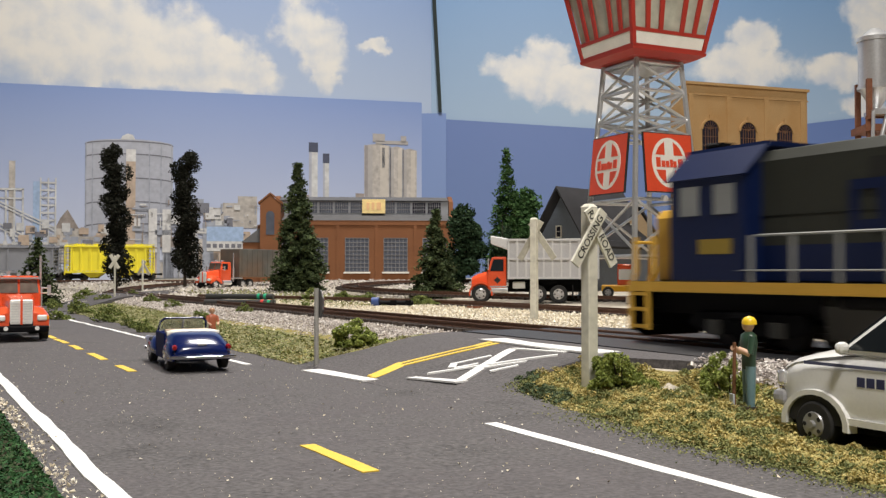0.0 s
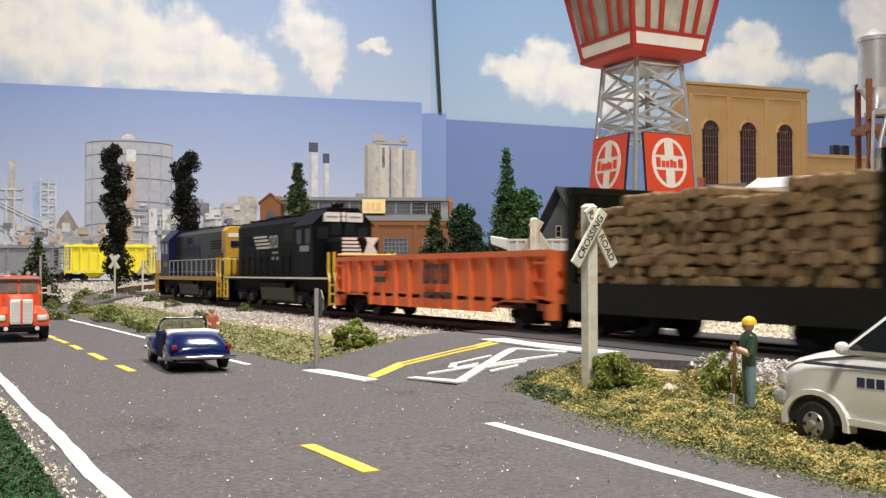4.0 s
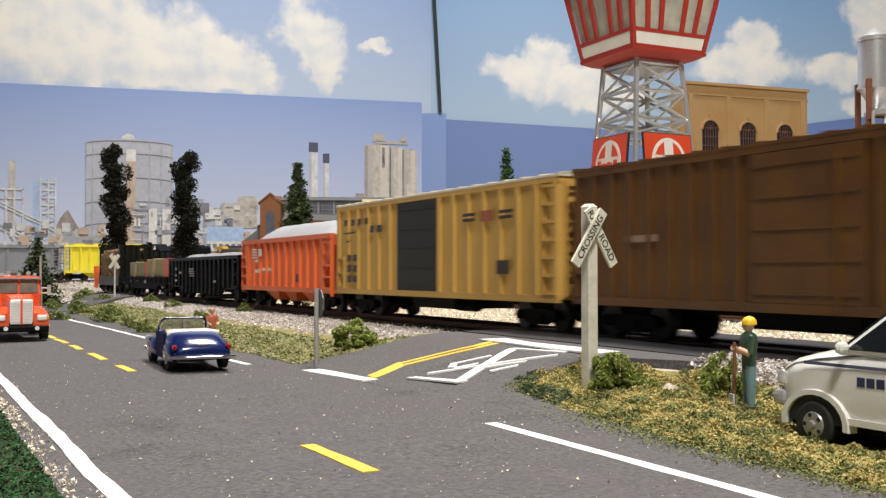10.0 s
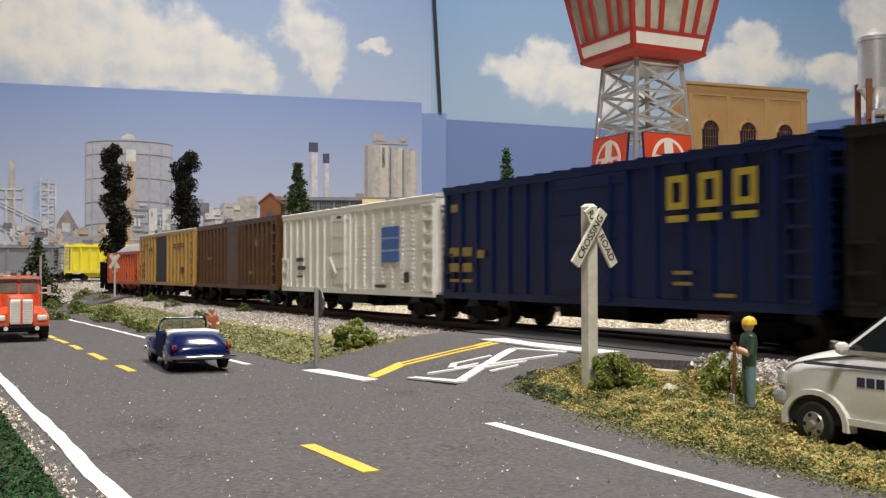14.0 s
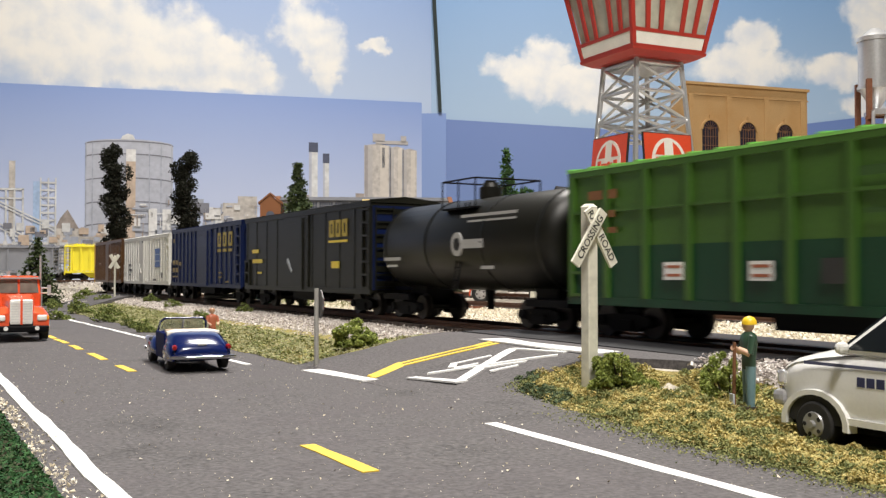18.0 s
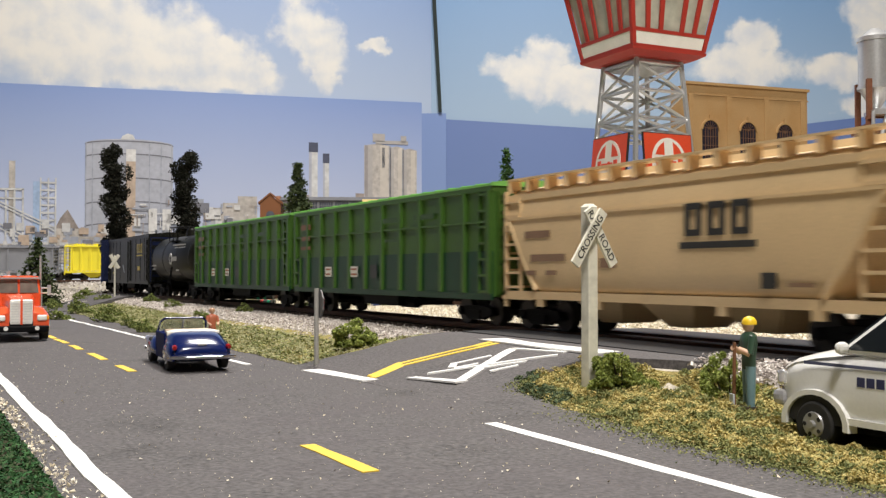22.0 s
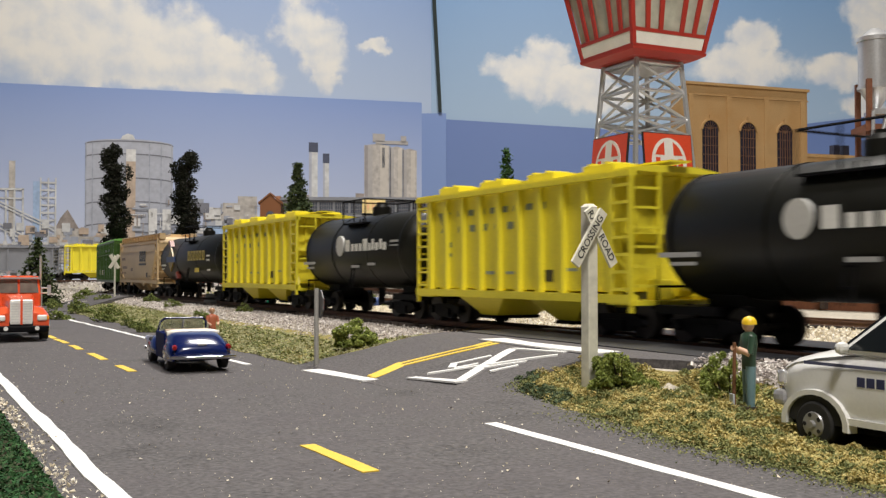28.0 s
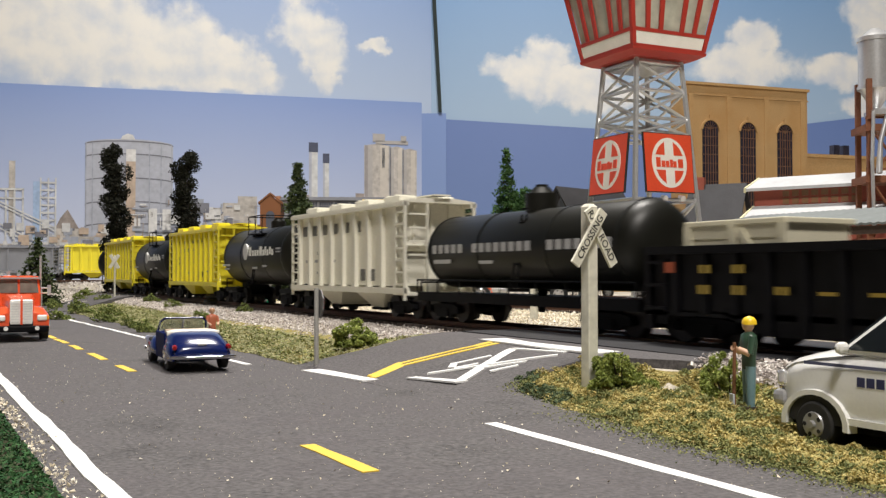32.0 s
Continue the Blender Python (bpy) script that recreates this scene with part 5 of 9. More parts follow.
# ---- painted and printed backdrop boards along the back of the layout ----
def sky_material(name, clouds, low, high, z0, z1, edge=0.85):
    """A printed sky: blue that pales downwards, with soft cloud heaps (u, v, half width, half height)."""
    m = bpy.data.materials.new(name)
    m.use_nodes = True
    tree = m.node_tree
    link, add = tree.links.new, tree.nodes.new
    b = tree.nodes["Principled BSDF"]
    b.inputs["Roughness"].default_value = 0.45
    place = add("ShaderNodeTexCoord")
    parts = add("ShaderNodeSeparateXYZ")
    link(place.outputs["Object"], parts.inputs[0])
    rise = add("ShaderNodeMapRange")
    rise.inputs[1].default_value, rise.inputs[2].default_value = z0, z1
    link(parts.outputs[2], rise.inputs[0])
    blue = add("ShaderNodeMix")
    blue.data_type = "RGBA"
    blue.inputs[6].default_value, blue.inputs[7].default_value = (*low, 1), (*high, 1)
    link(rise.outputs[0], blue.inputs[0])
    last = blue.outputs[2]
    puff = add("ShaderNodeTexNoise")
    puff.inputs["Scale"].default_value, puff.inputs["Detail"].default_value, puff.inputs["Roughness"].default_value = 12.0, 7, 0.55
    link(place.outputs["Object"], puff.inputs["Vector"])
    beside = add("ShaderNodeVectorMath")
    beside.operation = "ADD"
    beside.inputs[1].default_value = (-0.012, 0, 0.022)
    link(place.outputs["Object"], beside.inputs[0])
    puff_2 = add("ShaderNodeTexNoise")
    puff_2.inputs["Scale"].default_value, puff_2.inputs["Detail"].default_value, puff_2.inputs["Roughness"].default_value = 12.0, 3, 0.4
    link(beside.outputs[0], puff_2.inputs["Vector"])
    swirl = add("ShaderNodeTexNoise")
    swirl.inputs["Scale"].default_value, swirl.inputs["Detail"].default_value = 22.0, 5
    link(place.outputs["Object"], swirl.inputs["Vector"])
    centred = add("ShaderNodeVectorMath")
    centred.operation = "SUBTRACT"
    centred.inputs[1].default_value = (0.5, 0.5, 0.5)
    link(swirl.outputs["Color"], centred.inputs[0])
    sized = add("ShaderNodeVectorMath")
    sized.operation = "SCALE"
    sized.inputs["Scale"].default_value = 0.075
    link(centred.outputs[0], sized.inputs[0])
    bent = add("ShaderNodeVectorMath")
    bent.operation = "ADD"
    link(place.outputs["Object"], bent.inputs[0])
    link(sized.outputs[0], bent.inputs[1])
    total = None
    for u, v, ru, rv in clouds:
        shift = add("ShaderNodeVectorMath")
        shift.operation = "SUBTRACT"
        shift.inputs[1].default_value = (u, 0, v)
        link(bent.outputs[0], shift.inputs[0])
        scale = add("ShaderNodeVectorMath")
        scale.operation = "MULTIPLY"
        scale.inputs[1].default_value = (1 / ru, 0, 1 / rv)
        link(shift.outputs[0], scale.inputs[0])
        far = add("ShaderNodeVectorMath")
        far.operation = "LENGTH"
        link(scale.outputs[0], far.inputs[0])
        near = add("ShaderNodeMapRange")
        near.inputs[1].default_value, near.inputs[2].default_value = 1.35, 0.35
        link(far.outputs["Value"], near.inputs[0])
        if total is None:
            total = near.outputs[0]
        else:
            top = add("ShaderNodeMath")
            top.operation = "MAXIMUM"
            link(total, top.inputs[0])
            link(near.outputs[0], top.inputs[1])
            total = top.outputs[0]
    if total is not None:
        both = add("ShaderNodeMath")
        both.operation = "ADD"
        link(total, both.inputs[0])
        link(puff.outputs["Fac"], both.inputs[1])
        mask = add("ShaderNodeMapRange")
        mask.interpolation_type = "SMOOTHSTEP"
        mask.inputs[1].default_value, mask.inputs[2].default_value = 0.86, 0.86 + edge * 0.52
        link(both.outputs[0], mask.inputs[0])
        relief = add("ShaderNodeMath")
        relief.operation = "SUBTRACT"
        link(puff.outputs["Fac"], relief.inputs[0])
        link(puff_2.outputs["Fac"], relief.inputs[1])
        tone = add("ShaderNodeMix")
        tone.data_type = "RGBA"
        tone.inputs[6].default_value, tone.inputs[7].default_value = (0.50, 0.56, 0.66, 1), (0.75, 0.74, 0.71, 1)
        lift = add("ShaderNodeMapRange")
        lift.interpolation_type = "SMOOTHSTEP"
        lift.inputs[1].default_value, lift.inputs[2].default_value = -0.30, 0.16
        link(relief.outputs[0], lift.inputs[0])
        link(lift.outputs[0], tone.inputs[0])
        mix = add("ShaderNodeMix")
        mix.data_type = "RGBA"
        link(mask.outputs[0], mix.inputs[0])
        link(last, mix.inputs[6])
        link(tone.outputs[2], mix.inputs[7])
        last = mix.outputs[2]
    link(last, b.inputs["Base Color"])
    return m


def wall_pose(right0, ahead0, right1, ahead1, front=1):
    p, q = Vector((*at(right0, ahead0), 0)), Vector((*at(right1, ahead1), 0))
    x = (q - p).normalized()
    y = Vector((0, 0, 1)).cross(x)
    return Matrix.Translation(p) @ Matrix((x, y, (0, 0, 1))).transposed().to_4x4()


LEFT = wall_pose(-0.0288, 2.10, -0.9346, 1.85)
RIGHT = wall_pose(-0.0288, 2.10, 1.15, 2.02)
# this board's lower blue is raised a little to hold the glare on it
sky_left = sky_material("cloudy_sky_print", [(0.72, 0.50, 0.24, 0.15), (0.90, 0.54, 0.24, 0.17), (0.54, 0.485, 0.15, 0.10), (0.45, 0.455, 0.12, 0.075), (0.38, 0.425, 0.09, 0.045), (0.60, 0.43, 0.30, 0.05),
                                             (0.268, 0.530, 0.075, 0.075), (0.235, 0.50, 0.07, 0.075), (0.225, 0.45, 0.035, 0.055), (0.118, 0.505, 0.042, 0.022)], (0.41, 0.50, 0.66), (0.175, 0.29, 0.56), 0.38, 0.7)
sky_right = sky_material("cloudy_sky_board", [(0.255, 0.485, 0.075, 0.055), (0.20, 0.46, 0.09, 0.045), (0.28, 0.43, 0.14, 0.055), (0.36, 0.40, 0.12, 0.05), (0.68, 0.52, 0.07, 0.055), (0.66, 0.46, 0.13, 0.06), (0.93, 0.58, 0.08, 0.12),
                                              (0.86, 0.445, 0.09, 0.045), (0.90, 0.375, 0.07, 0.035)], (0.33, 0.45, 0.60), (0.125, 0.27, 0.52), 0.33, 0.68)
haze = sky_material("hazy_blue_print", [], (0.57, 0.62, 0.76), (0.195, 0.29, 0.57), 0.06, 0.40)
deep = sky_material("deep_blue_print", [], (0.16, 0.235, 0.45), (0.115, 0.185, 0.42), 0.05, 0.36)
blue_strip = sky_material("pale_blue_print", [], (0.22, 0.31, 0.55), (0.165, 0.255, 0.52), 0.05, 0.39)
seam_dark = material("dark_gap", (0.02, 0.03, 0.03), rough=0.9)


def board(name, place, shape, mat, label):
    return solid(name, shape, mat, label, "backdrop", place=place, kind="structure")


board("backdrop_left", LEFT, Shape().box(-0.03, 3.4, -0.02, 0.0, -0.02, 1.0), sky_left, "sky board with large white clouds")
board("backdrop_right", RIGHT, Shape().box(0.004, 3.6, 0.0, 0.02, -0.02, 1.0), sky_right, "sky board with white clouds")
board("seam_strip", RIGHT, Shape().prism([(0.0205, 0.37), (0.0275, 0.37), (-0.006, 1.0), (-0.015, 1.0)], "y", -0.016, -0.012), seam_dark, "dark seam between the sky boards")

poster = board("poster_left", LEFT, Shape().box(0.018, 3.4, 0.002, 0.004, -0.02, 0.391), haze, "printed poster of a hazy industrial skyline")
board("poster_strip", RIGHT, Shape().box(-0.018, 0.036, -0.009, -0.007, -0.02, 0.368), blue_strip, "pale blue poster edge folded round the corner")
s = Shape().prism([(0.030, -0.02), (0.030, 0.356), (0.345, 0.333), (0.55, 0.318), (0.78, 0.338), (0.95, 0.357), (3.6, 0.36), (3.6, -0.02)], "y", -0.006, -0.004)
board("poster_right", RIGHT, s, deep, "plain deep blue poster")


def printed(name, mat, rects, layer, label="", outlines=(), place=None):
    """Flat printed shapes on the poster: rectangles (u0, u1, v0, v1) and outlines."""
    y0, y1 = 0.0042 + layer * 0.0006, 0.0045 + layer * 0.0006
    for r in rects:
        part(name, Shape().box(r[0], r[1], y0, y1, r[2], r[3]), mat, poster, label)
    for o in outlines:
        part(name, Shape().prism(o, "y", y0, y1), mat, poster, label)


def ink(name, color, **more):
    settings = dict(rough=0.5, grain=120, vary=0.22, bump=0, stain=30)
    settings.update(more)
    return material(name, color, **settings)


ink_grey, ink_mid, ink_dark = ink("print_grey", (0.40, 0.42, 0.49), vary=0.16, stain=18), ink("print_mid_grey", (0.33, 0.355, 0.42)), ink("print_dark", (0.17, 0.175, 0.21))
ink_pale, ink_tan, ink_white = ink("print_pale", (0.56, 0.57, 0.58)), ink("print_tan", (0.48, 0.38, 0.30)), ink("print_white", (0.62, 0.62, 0.62))
ink_blue, ink_stone, ink_brown = ink("print_blue", (0.35, 0.48, 0.70)), ink("print_stone", (0.46, 0.43, 0.40), stain=14, vary=0.4), ink("print_brown", (0.30, 0.26, 0.24), vary=0.4)

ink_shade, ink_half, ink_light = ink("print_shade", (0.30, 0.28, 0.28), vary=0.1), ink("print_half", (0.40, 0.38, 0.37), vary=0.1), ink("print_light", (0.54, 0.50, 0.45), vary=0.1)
top = [(0.6085 + 0.082 * math.cos(i * math.pi / 12), 0.281 + 0.011 * math.sin(i * math.pi / 12)) for i in range(13)]
printed("printed_gas_holder", ink_grey, (), 0, "printed grey gas holder", [top + [(0.5265, 0.08), (0.6905, 0.08)]])
for v in (0.281, 0.256, 0.209, 0.163, 0.12):
    bow = [(0.6085 + 0.0825 * math.cos(math.pi * i / 12), v + 0.008 * math.sin(math.pi * i / 12)) for i in range(13)]
    printed("printed_gas_holder_band", ink_dark, (), 1, "", [bow + [(a, b - 0.0022) for a, b in reversed(bow)]])
printed("printed_gas_holder_rib", ink_mid, [(u, u + 0.0022, 0.09, 0.284) for u in (0.528, 0.548, 0.57, 0.63, 0.655, 0.676, 0.688)], 2)
printed("printed_gas_holder_top", ink_pale, (), 1, "", [[(0.598, 0.291), (0.602, 0.300), (0.612, 0.303), (0.622, 0.298), (0.626, 0.291)]])
printed("printed_smoke_stack", ink_tan, [(0.597, 0.615, 0.06, 0.248)], 3, "printed tan smoke stack")
printed("printed_smoke_stack_top", ink_white, [(0.597, 0.615, 0.248, 0.272)], 3)
for u0, u1, v in ((0.239, 0.257, 0.298), (0.2155, 0.228, 0.276)):
    printed("printed_chimney", ink_pale, [(u0, u1, 0.06, v - 0.02)], 0, "printed pale chimney")
    printed("printed_chimney_cap", ink("print_navy", (0.055, 0.065, 0.11)), [(u0 - 0.0005, u1 + 0.0005, v - 0.02, v)], 0)
for u0, u1, v in ((0.086, 0.141, 0.300), (0.058, 0.088, 0.296), (0.030, 0.060, 0.292)):
    printed("printed_silo", ink_stone, (), 0 if u0 > 0.08 else 1, "printed concrete silo", [[(u0, 0.05), (u1, 0.05), (u1 + 0.001, v - 0.004), ((u0 + u1) / 2, v), (u0 - 0.001, v - 0.004)]])
# round shading put into the print: darker and lighter ink strips on each silo
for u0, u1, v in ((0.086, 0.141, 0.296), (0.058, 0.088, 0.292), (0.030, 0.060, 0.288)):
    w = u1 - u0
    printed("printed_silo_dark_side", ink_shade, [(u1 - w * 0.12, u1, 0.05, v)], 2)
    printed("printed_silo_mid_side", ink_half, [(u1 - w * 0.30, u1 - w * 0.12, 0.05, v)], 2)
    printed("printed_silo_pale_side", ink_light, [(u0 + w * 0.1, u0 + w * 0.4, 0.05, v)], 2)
# a grey ink strip shades one side of each printed chimney
for u0, u1, v in ((0.239, 0.257, 0.278), (0.2155, 0.228, 0.256)):
    printed("printed_chimney_side", ink_grey, [(u1 - (u1 - u0) * 0.3, u1, 0.06, v)], 1)
printed("printed_silo_house", ink_half, [(0.048, 0.118, 0.300, 0.307), (0.098, 0.124, 0.304, 0.321), (0.052, 0.064, 0.304, 0.318)], 2)
# narrow grey strips on the first silo and along the silos' borders
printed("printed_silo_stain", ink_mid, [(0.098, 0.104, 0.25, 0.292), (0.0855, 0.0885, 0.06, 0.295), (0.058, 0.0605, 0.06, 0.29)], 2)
rng = random.Random(11)
for i in range(80):
    u, w = rng.uniform(0.33, 0.56), rng.uniform(0.004, 0.022)
    v = 0.05 + rng.uniform(0.0, 0.105) * (0.5 + 0.5 * math.sin((u - 0.33) * 14) ** 2)
    printed("printed_plant_block", rng.choice((ink_pale, ink_white, ink_stone, ink_mid, ink_tan, ink_grey)), [(u, u + w, 0.02, v)], 3 + i % 3)
for i in range(130):
    u, v = rng.uniform(0.34, 0.60), rng.uniform(0.075, 0.165)
    printed("printed_pipe", rng.choice((ink_white, ink_dark, ink_mid, ink_brown)), [(u, u + rng.choice((0.0015, 0.003, 0.012, 0.03)), v, v + rng.choice((0.0015, 0.003, 0.010, 0.02)))], 6 + i % 2)
printed("printed_plant_tower", ink_stone, [(0.362, 0.40, 0.12, 0.184), (0.40, 0.43, 0.10, 0.170), (0.43, 0.452, 0.10, 0.160)], 2, "printed works tower")
printed("printed_tank_column", ink_white, [(0.556, 0.572, 0.07, 0.155), (0.530, 0.546, 0.07, 0.155), (0.50, 0.512, 0.07, 0.13)], 7, "printed white process column")
printed("printed_blue_shed", ink_blue, [(0.389, 0.461, 0.093, 0.122)], 8, "printed blue shed")
printed("printed_shed_wall", ink_white, [(0.389, 0.461, 0.073, 0.0928)], 8)
printed("printed_shed_window", ink_dark, [(0.393 + 0.012 * i, 0.401 + 0.012 * i, 0.080, 0.0875) for i in range(6)], 9)
# latticed hoist and conveyors at the left end
printed("printed_hoist_shadow", ink_blue, [(0.768, 0.784, 0.08, 0.205)], 1)
for v in range(9):
    printed("printed_hoist_beam", ink_pale, [(0.742, 0.772, 0.085 + v * 0.0145, 0.0885 + v * 0.0145)], 2)
for u in (0.742, 0.755, 0.769):
    printed("printed_hoist_post", ink_pale, [(u, u + 0.003, 0.07, 0.212)], 3)
for v in range(8):
    a, b = (0.744, 0.770) if v % 2 else (0.770, 0.744)
    printed("printed_hoist_brace", ink_mid, (), 2, "", [[(a, 0.088 + v * 0.0145), (a + 0.002, 0.088 + v * 0.0145), (b + 0.002, 0.101 + v * 0.0145), (b, 0.101 + v * 0.0145)]])
printed("printed_stack", ink_stone, [(0.816, 0.827, 0.1, 0.243)], 1, "printed stone stack")
for a, b, c, d in ((0.86, 0.172, 0.745, 0.115), (0.86, 0.166, 0.745, 0.109), (0.86, 0.130, 0.765, 0.082), (0.86, 0.122, 0.765, 0.074)):
    printed("printed_conveyor", ink_pale, (), 4, "", [[(a, b), (a, b + 0.003), (c, d + 0.003), (c, d)]])
for u in (0.80, 0.815, 0.83, 0.845):
    printed("printed_pipe_arch", ink_pale, [(u, u + 0.0035, 0.08, 0.19)], 3)
printed("printed_pipe_arch", ink_pale, [(0.80, 0.86, 0.187, 0.191), (0.80, 0.86, 0.17, 0.173)], 3)
printed("printed_far_works", ink_brown, (), 1, "", [[(0.69, 0.05), (0.69, 0.095), (0.712, 0.135), (0.722, 0.152), (0.735, 0.135), (0.742, 0.12), (0.742, 0.05)]])
printed("printed_far_works", ink_stone, [(0.70, 0.742, 0.05, 0.115), (0.62, 0.70, 0.04, 0.10), (0.76, 0.86, 0.03, 0.085)], 4)
for i in range(70):
    u, v = rng.uniform(0.62, 0.85), rng.uniform(0.06, 0.115)
    printed("printed_works_detail", rng.choice((ink_white, ink_mid, ink_pale, ink_dark, ink_tan)), [(u, u + rng.uniform(0.003, 0.02), v, v + rng.uniform(0.003, 0.018))], 5 + i % 3)
printed("printed_ground", ink_mid, [(0.02, 0.62, -0.02, 0.055)], 0)
printed("printed_skyline_bit", ink_brown, [(0.142, 0.16, 0.1, 0.195), (0.255, 0.262, 0.1, 0.19)], 0)
# ---- turf, stones, bushes and trees ----
def leafy(name, colors, rough=0.85):
    """Foliage whose clumps differ one by one."""
    m = bpy.data.materials.new(name)
    m.use_nodes = True
    tree = m.node_tree
    link, add = tree.links.new, tree.nodes.new
    b = tree.nodes["Principled BSDF"]
    b.inputs["Roughness"].default_value = rough
    b.inputs["Specular IOR Level"].default_value = 0.2
    geo = add("ShaderNodeNewGeometry")
    ramp = add("ShaderNodeValToRGB")
    ramp.color_ramp.elements[0].color, ramp.color_ramp.elements[-1].color = (*colors[0], 1), (*colors[-1], 1)
    for i, c in enumerate(colors[1:-1]):
        ramp.color_ramp.elements.new((i + 1) / (len(colors) - 1)).color = (*c, 1)
    link(geo.outputs["Random Per Island"], ramp.inputs[0])
    link(ramp.outputs[0], b.inputs["Base Color"])
    return m


turf_dry = leafy("dry_turf_tuft", ((0.50, 0.40, 0.15), (0.42, 0.35, 0.13), (0.60, 0.49, 0.21), (0.33, 0.31, 0.12), (0.46, 0.37, 0.13), (0.26, 0.26, 0.11)))
turf_dark = leafy("olive_turf_tuft", ((0.20, 0.22, 0.085), (0.13, 0.16, 0.065), (0.29, 0.28, 0.10), (0.17, 0.19, 0.075)))
turf_far = leafy("muted_turf_tuft", ((0.36, 0.34, 0.18), (0.29, 0.30, 0.165), (0.44, 0.40, 0.22), (0.25, 0.27, 0.15), (0.33, 0.32, 0.17)))
turf_deep = leafy("deep_green_tuft", ((0.08, 0.115, 0.06), (0.055, 0.08, 0.045), (0.11, 0.15, 0.07), (0.16, 0.165, 0.07)))
turf_green = leafy("bright_turf_tuft", ((0.03, 0.10, 0.03), (0.02, 0.065, 0.022), (0.055, 0.135, 0.045), (0.055, 0.045, 0.03), (0.025, 0.08, 0.028), (0.018, 0.04, 0.018)))
bush_green = leafy("bush_leaf", ((0.18, 0.22, 0.06), (0.12, 0.155, 0.045), (0.26, 0.29, 0.085), (0.08, 0.105, 0.035), (0.15, 0.19, 0.055)))
bush_near = leafy("near_bush_leaf", ((0.27, 0.32, 0.07), (0.17, 0.22, 0.05), (0.38, 0.42, 0.11), (0.11, 0.145, 0.038), (0.22, 0.27, 0.065)))
pine_green = leafy("pine_needle", ((0.052, 0.075, 0.030), (0.033, 0.050, 0.021), (0.080, 0.105, 0.040), (0.045, 0.064, 0.028)))
cypress_dark = leafy("dark_foam_leaf", ((0.008, 0.010, 0.006), (0.013, 0.014, 0.009), (0.020, 0.020, 0.013), (0.009, 0.011, 0.007)))
leaf_green = leafy("round_leaf", ((0.045, 0.10, 0.030), (0.028, 0.068, 0.022), (0.075, 0.145, 0.042), (0.033, 0.08, 0.026)))
dark_leaf = leafy("shaded_leaf", ((0.02, 0.045, 0.018), (0.012, 0.028, 0.012), (0.035, 0.06, 0.025)))
bark_dark = material("dark_bark", (0.055, 0.04, 0.03), rough=0.9, grain=500, vary=0.35, bump=0.6)
stones_pale = leafy("pale_stone", ((0.62, 0.57, 0.53), (0.44, 0.40, 0.38), (0.74, 0.70, 0.65), (0.33, 0.30, 0.29), (0.55, 0.48, 0.43)), rough=0.9)
stones_cream = leafy("cream_stone", ((0.80, 0.74, 0.58), (0.70, 0.61, 0.45), (0.86, 0.82, 0.71), (0.60, 0.52, 0.40)), rough=0.9)


def flake(s, p, r, rng, flat=0.45):
    """A small uneven solid leaf clump of four corners."""
    pts = []
    for k in range(4):
        v = Vector((rng.gauss(0, 1), rng.gauss(0, 1), rng.gauss(0, 1) * flat)).normalized() * r * rng.uniform(0.7, 1.3)
        pts.append((p[0] + v.x, p[1] + v.y, p[2] + v.z))
    s.add(pts, [(0, 1, 2), (0, 2, 3), (0, 3, 1), (1, 3, 2)])


def turf(name, count, region, size, mat, label, seed, lift=0.0):
    rng = random.Random(seed)
    s = Shape()
    for _ in range(count):
        x, y = region(rng)
        flake(s, (x, y, terrain(x, y) + lift + rng.uniform(-0.3, 0.5) * size), size * rng.uniform(0.5, 1.2), rng, 0.6)
    return solid(name, s, mat, label, "grass", kind="stuff")


def verge_edge(y):
    """The ragged inner edge of the near verge, where it meets the road."""
    return 0.1195 + 0.004 * smoothstep(0.12, 0.155, y) + 0.0075 * smoothstep(0.15, 0.20, y) + 0.007 * smoothstep(0.195, 0.21, y) + 0.0016 * noise.noise(Vector((y * 60, 0, 5)))


def near_verge(rng):
    while True:
        x, y = rng.uniform(0.118, 0.168), rng.uniform(0.02, 0.207)
        if x > verge_edge(y) - abs(rng.gauss(0, 0.0006)) and not (x > 0.155 and y > 0.172) and not (0.139 < x < 0.161 and y < 0.121) and rng.random() < 1.15 - smoothstep(0.155, 0.170, x):
            return x, y


def far_verge(rng):
    while True:
        y = rng.uniform(0.304, 0.95)
        x = rng.uniform(0.1125, 0.170 - 0.02 * smoothstep(0.30, 0.36, y) + 0.012 * smoothstep(0.5, 0.8, y))
        lo = 0.1135 + 0.0025 * noise.noise(Vector((y * 50, 2, 0)))
        if x > lo and y < 0.80 + 1.5 * (x - 0.105) and rng.random() < 1.1 - smoothstep(0.140, 0.168, x):
            return x, y


def patchy(region, level, seed):
    def choose(rng):
        while True:
            x, y = region(rng)
            if 0.8 * noise.noise(Vector((x * 170, y * 170, seed))) + 0.6 * noise.noise(Vector((x * 420, y * 420, seed))) > level:
                return x, y
    return choose




def lumpy(region, seed):
    """Turf heaped in small mounds rather than evenly strewn."""
    def choose(rng):
        while True:
            x, y = region(rng)
            if rng.random() < 0.35 + 1.3 * max(0.0, noise.noise(Vector((x * 260, y * 260, seed))) + 0.25):
                return x, y
    return choose


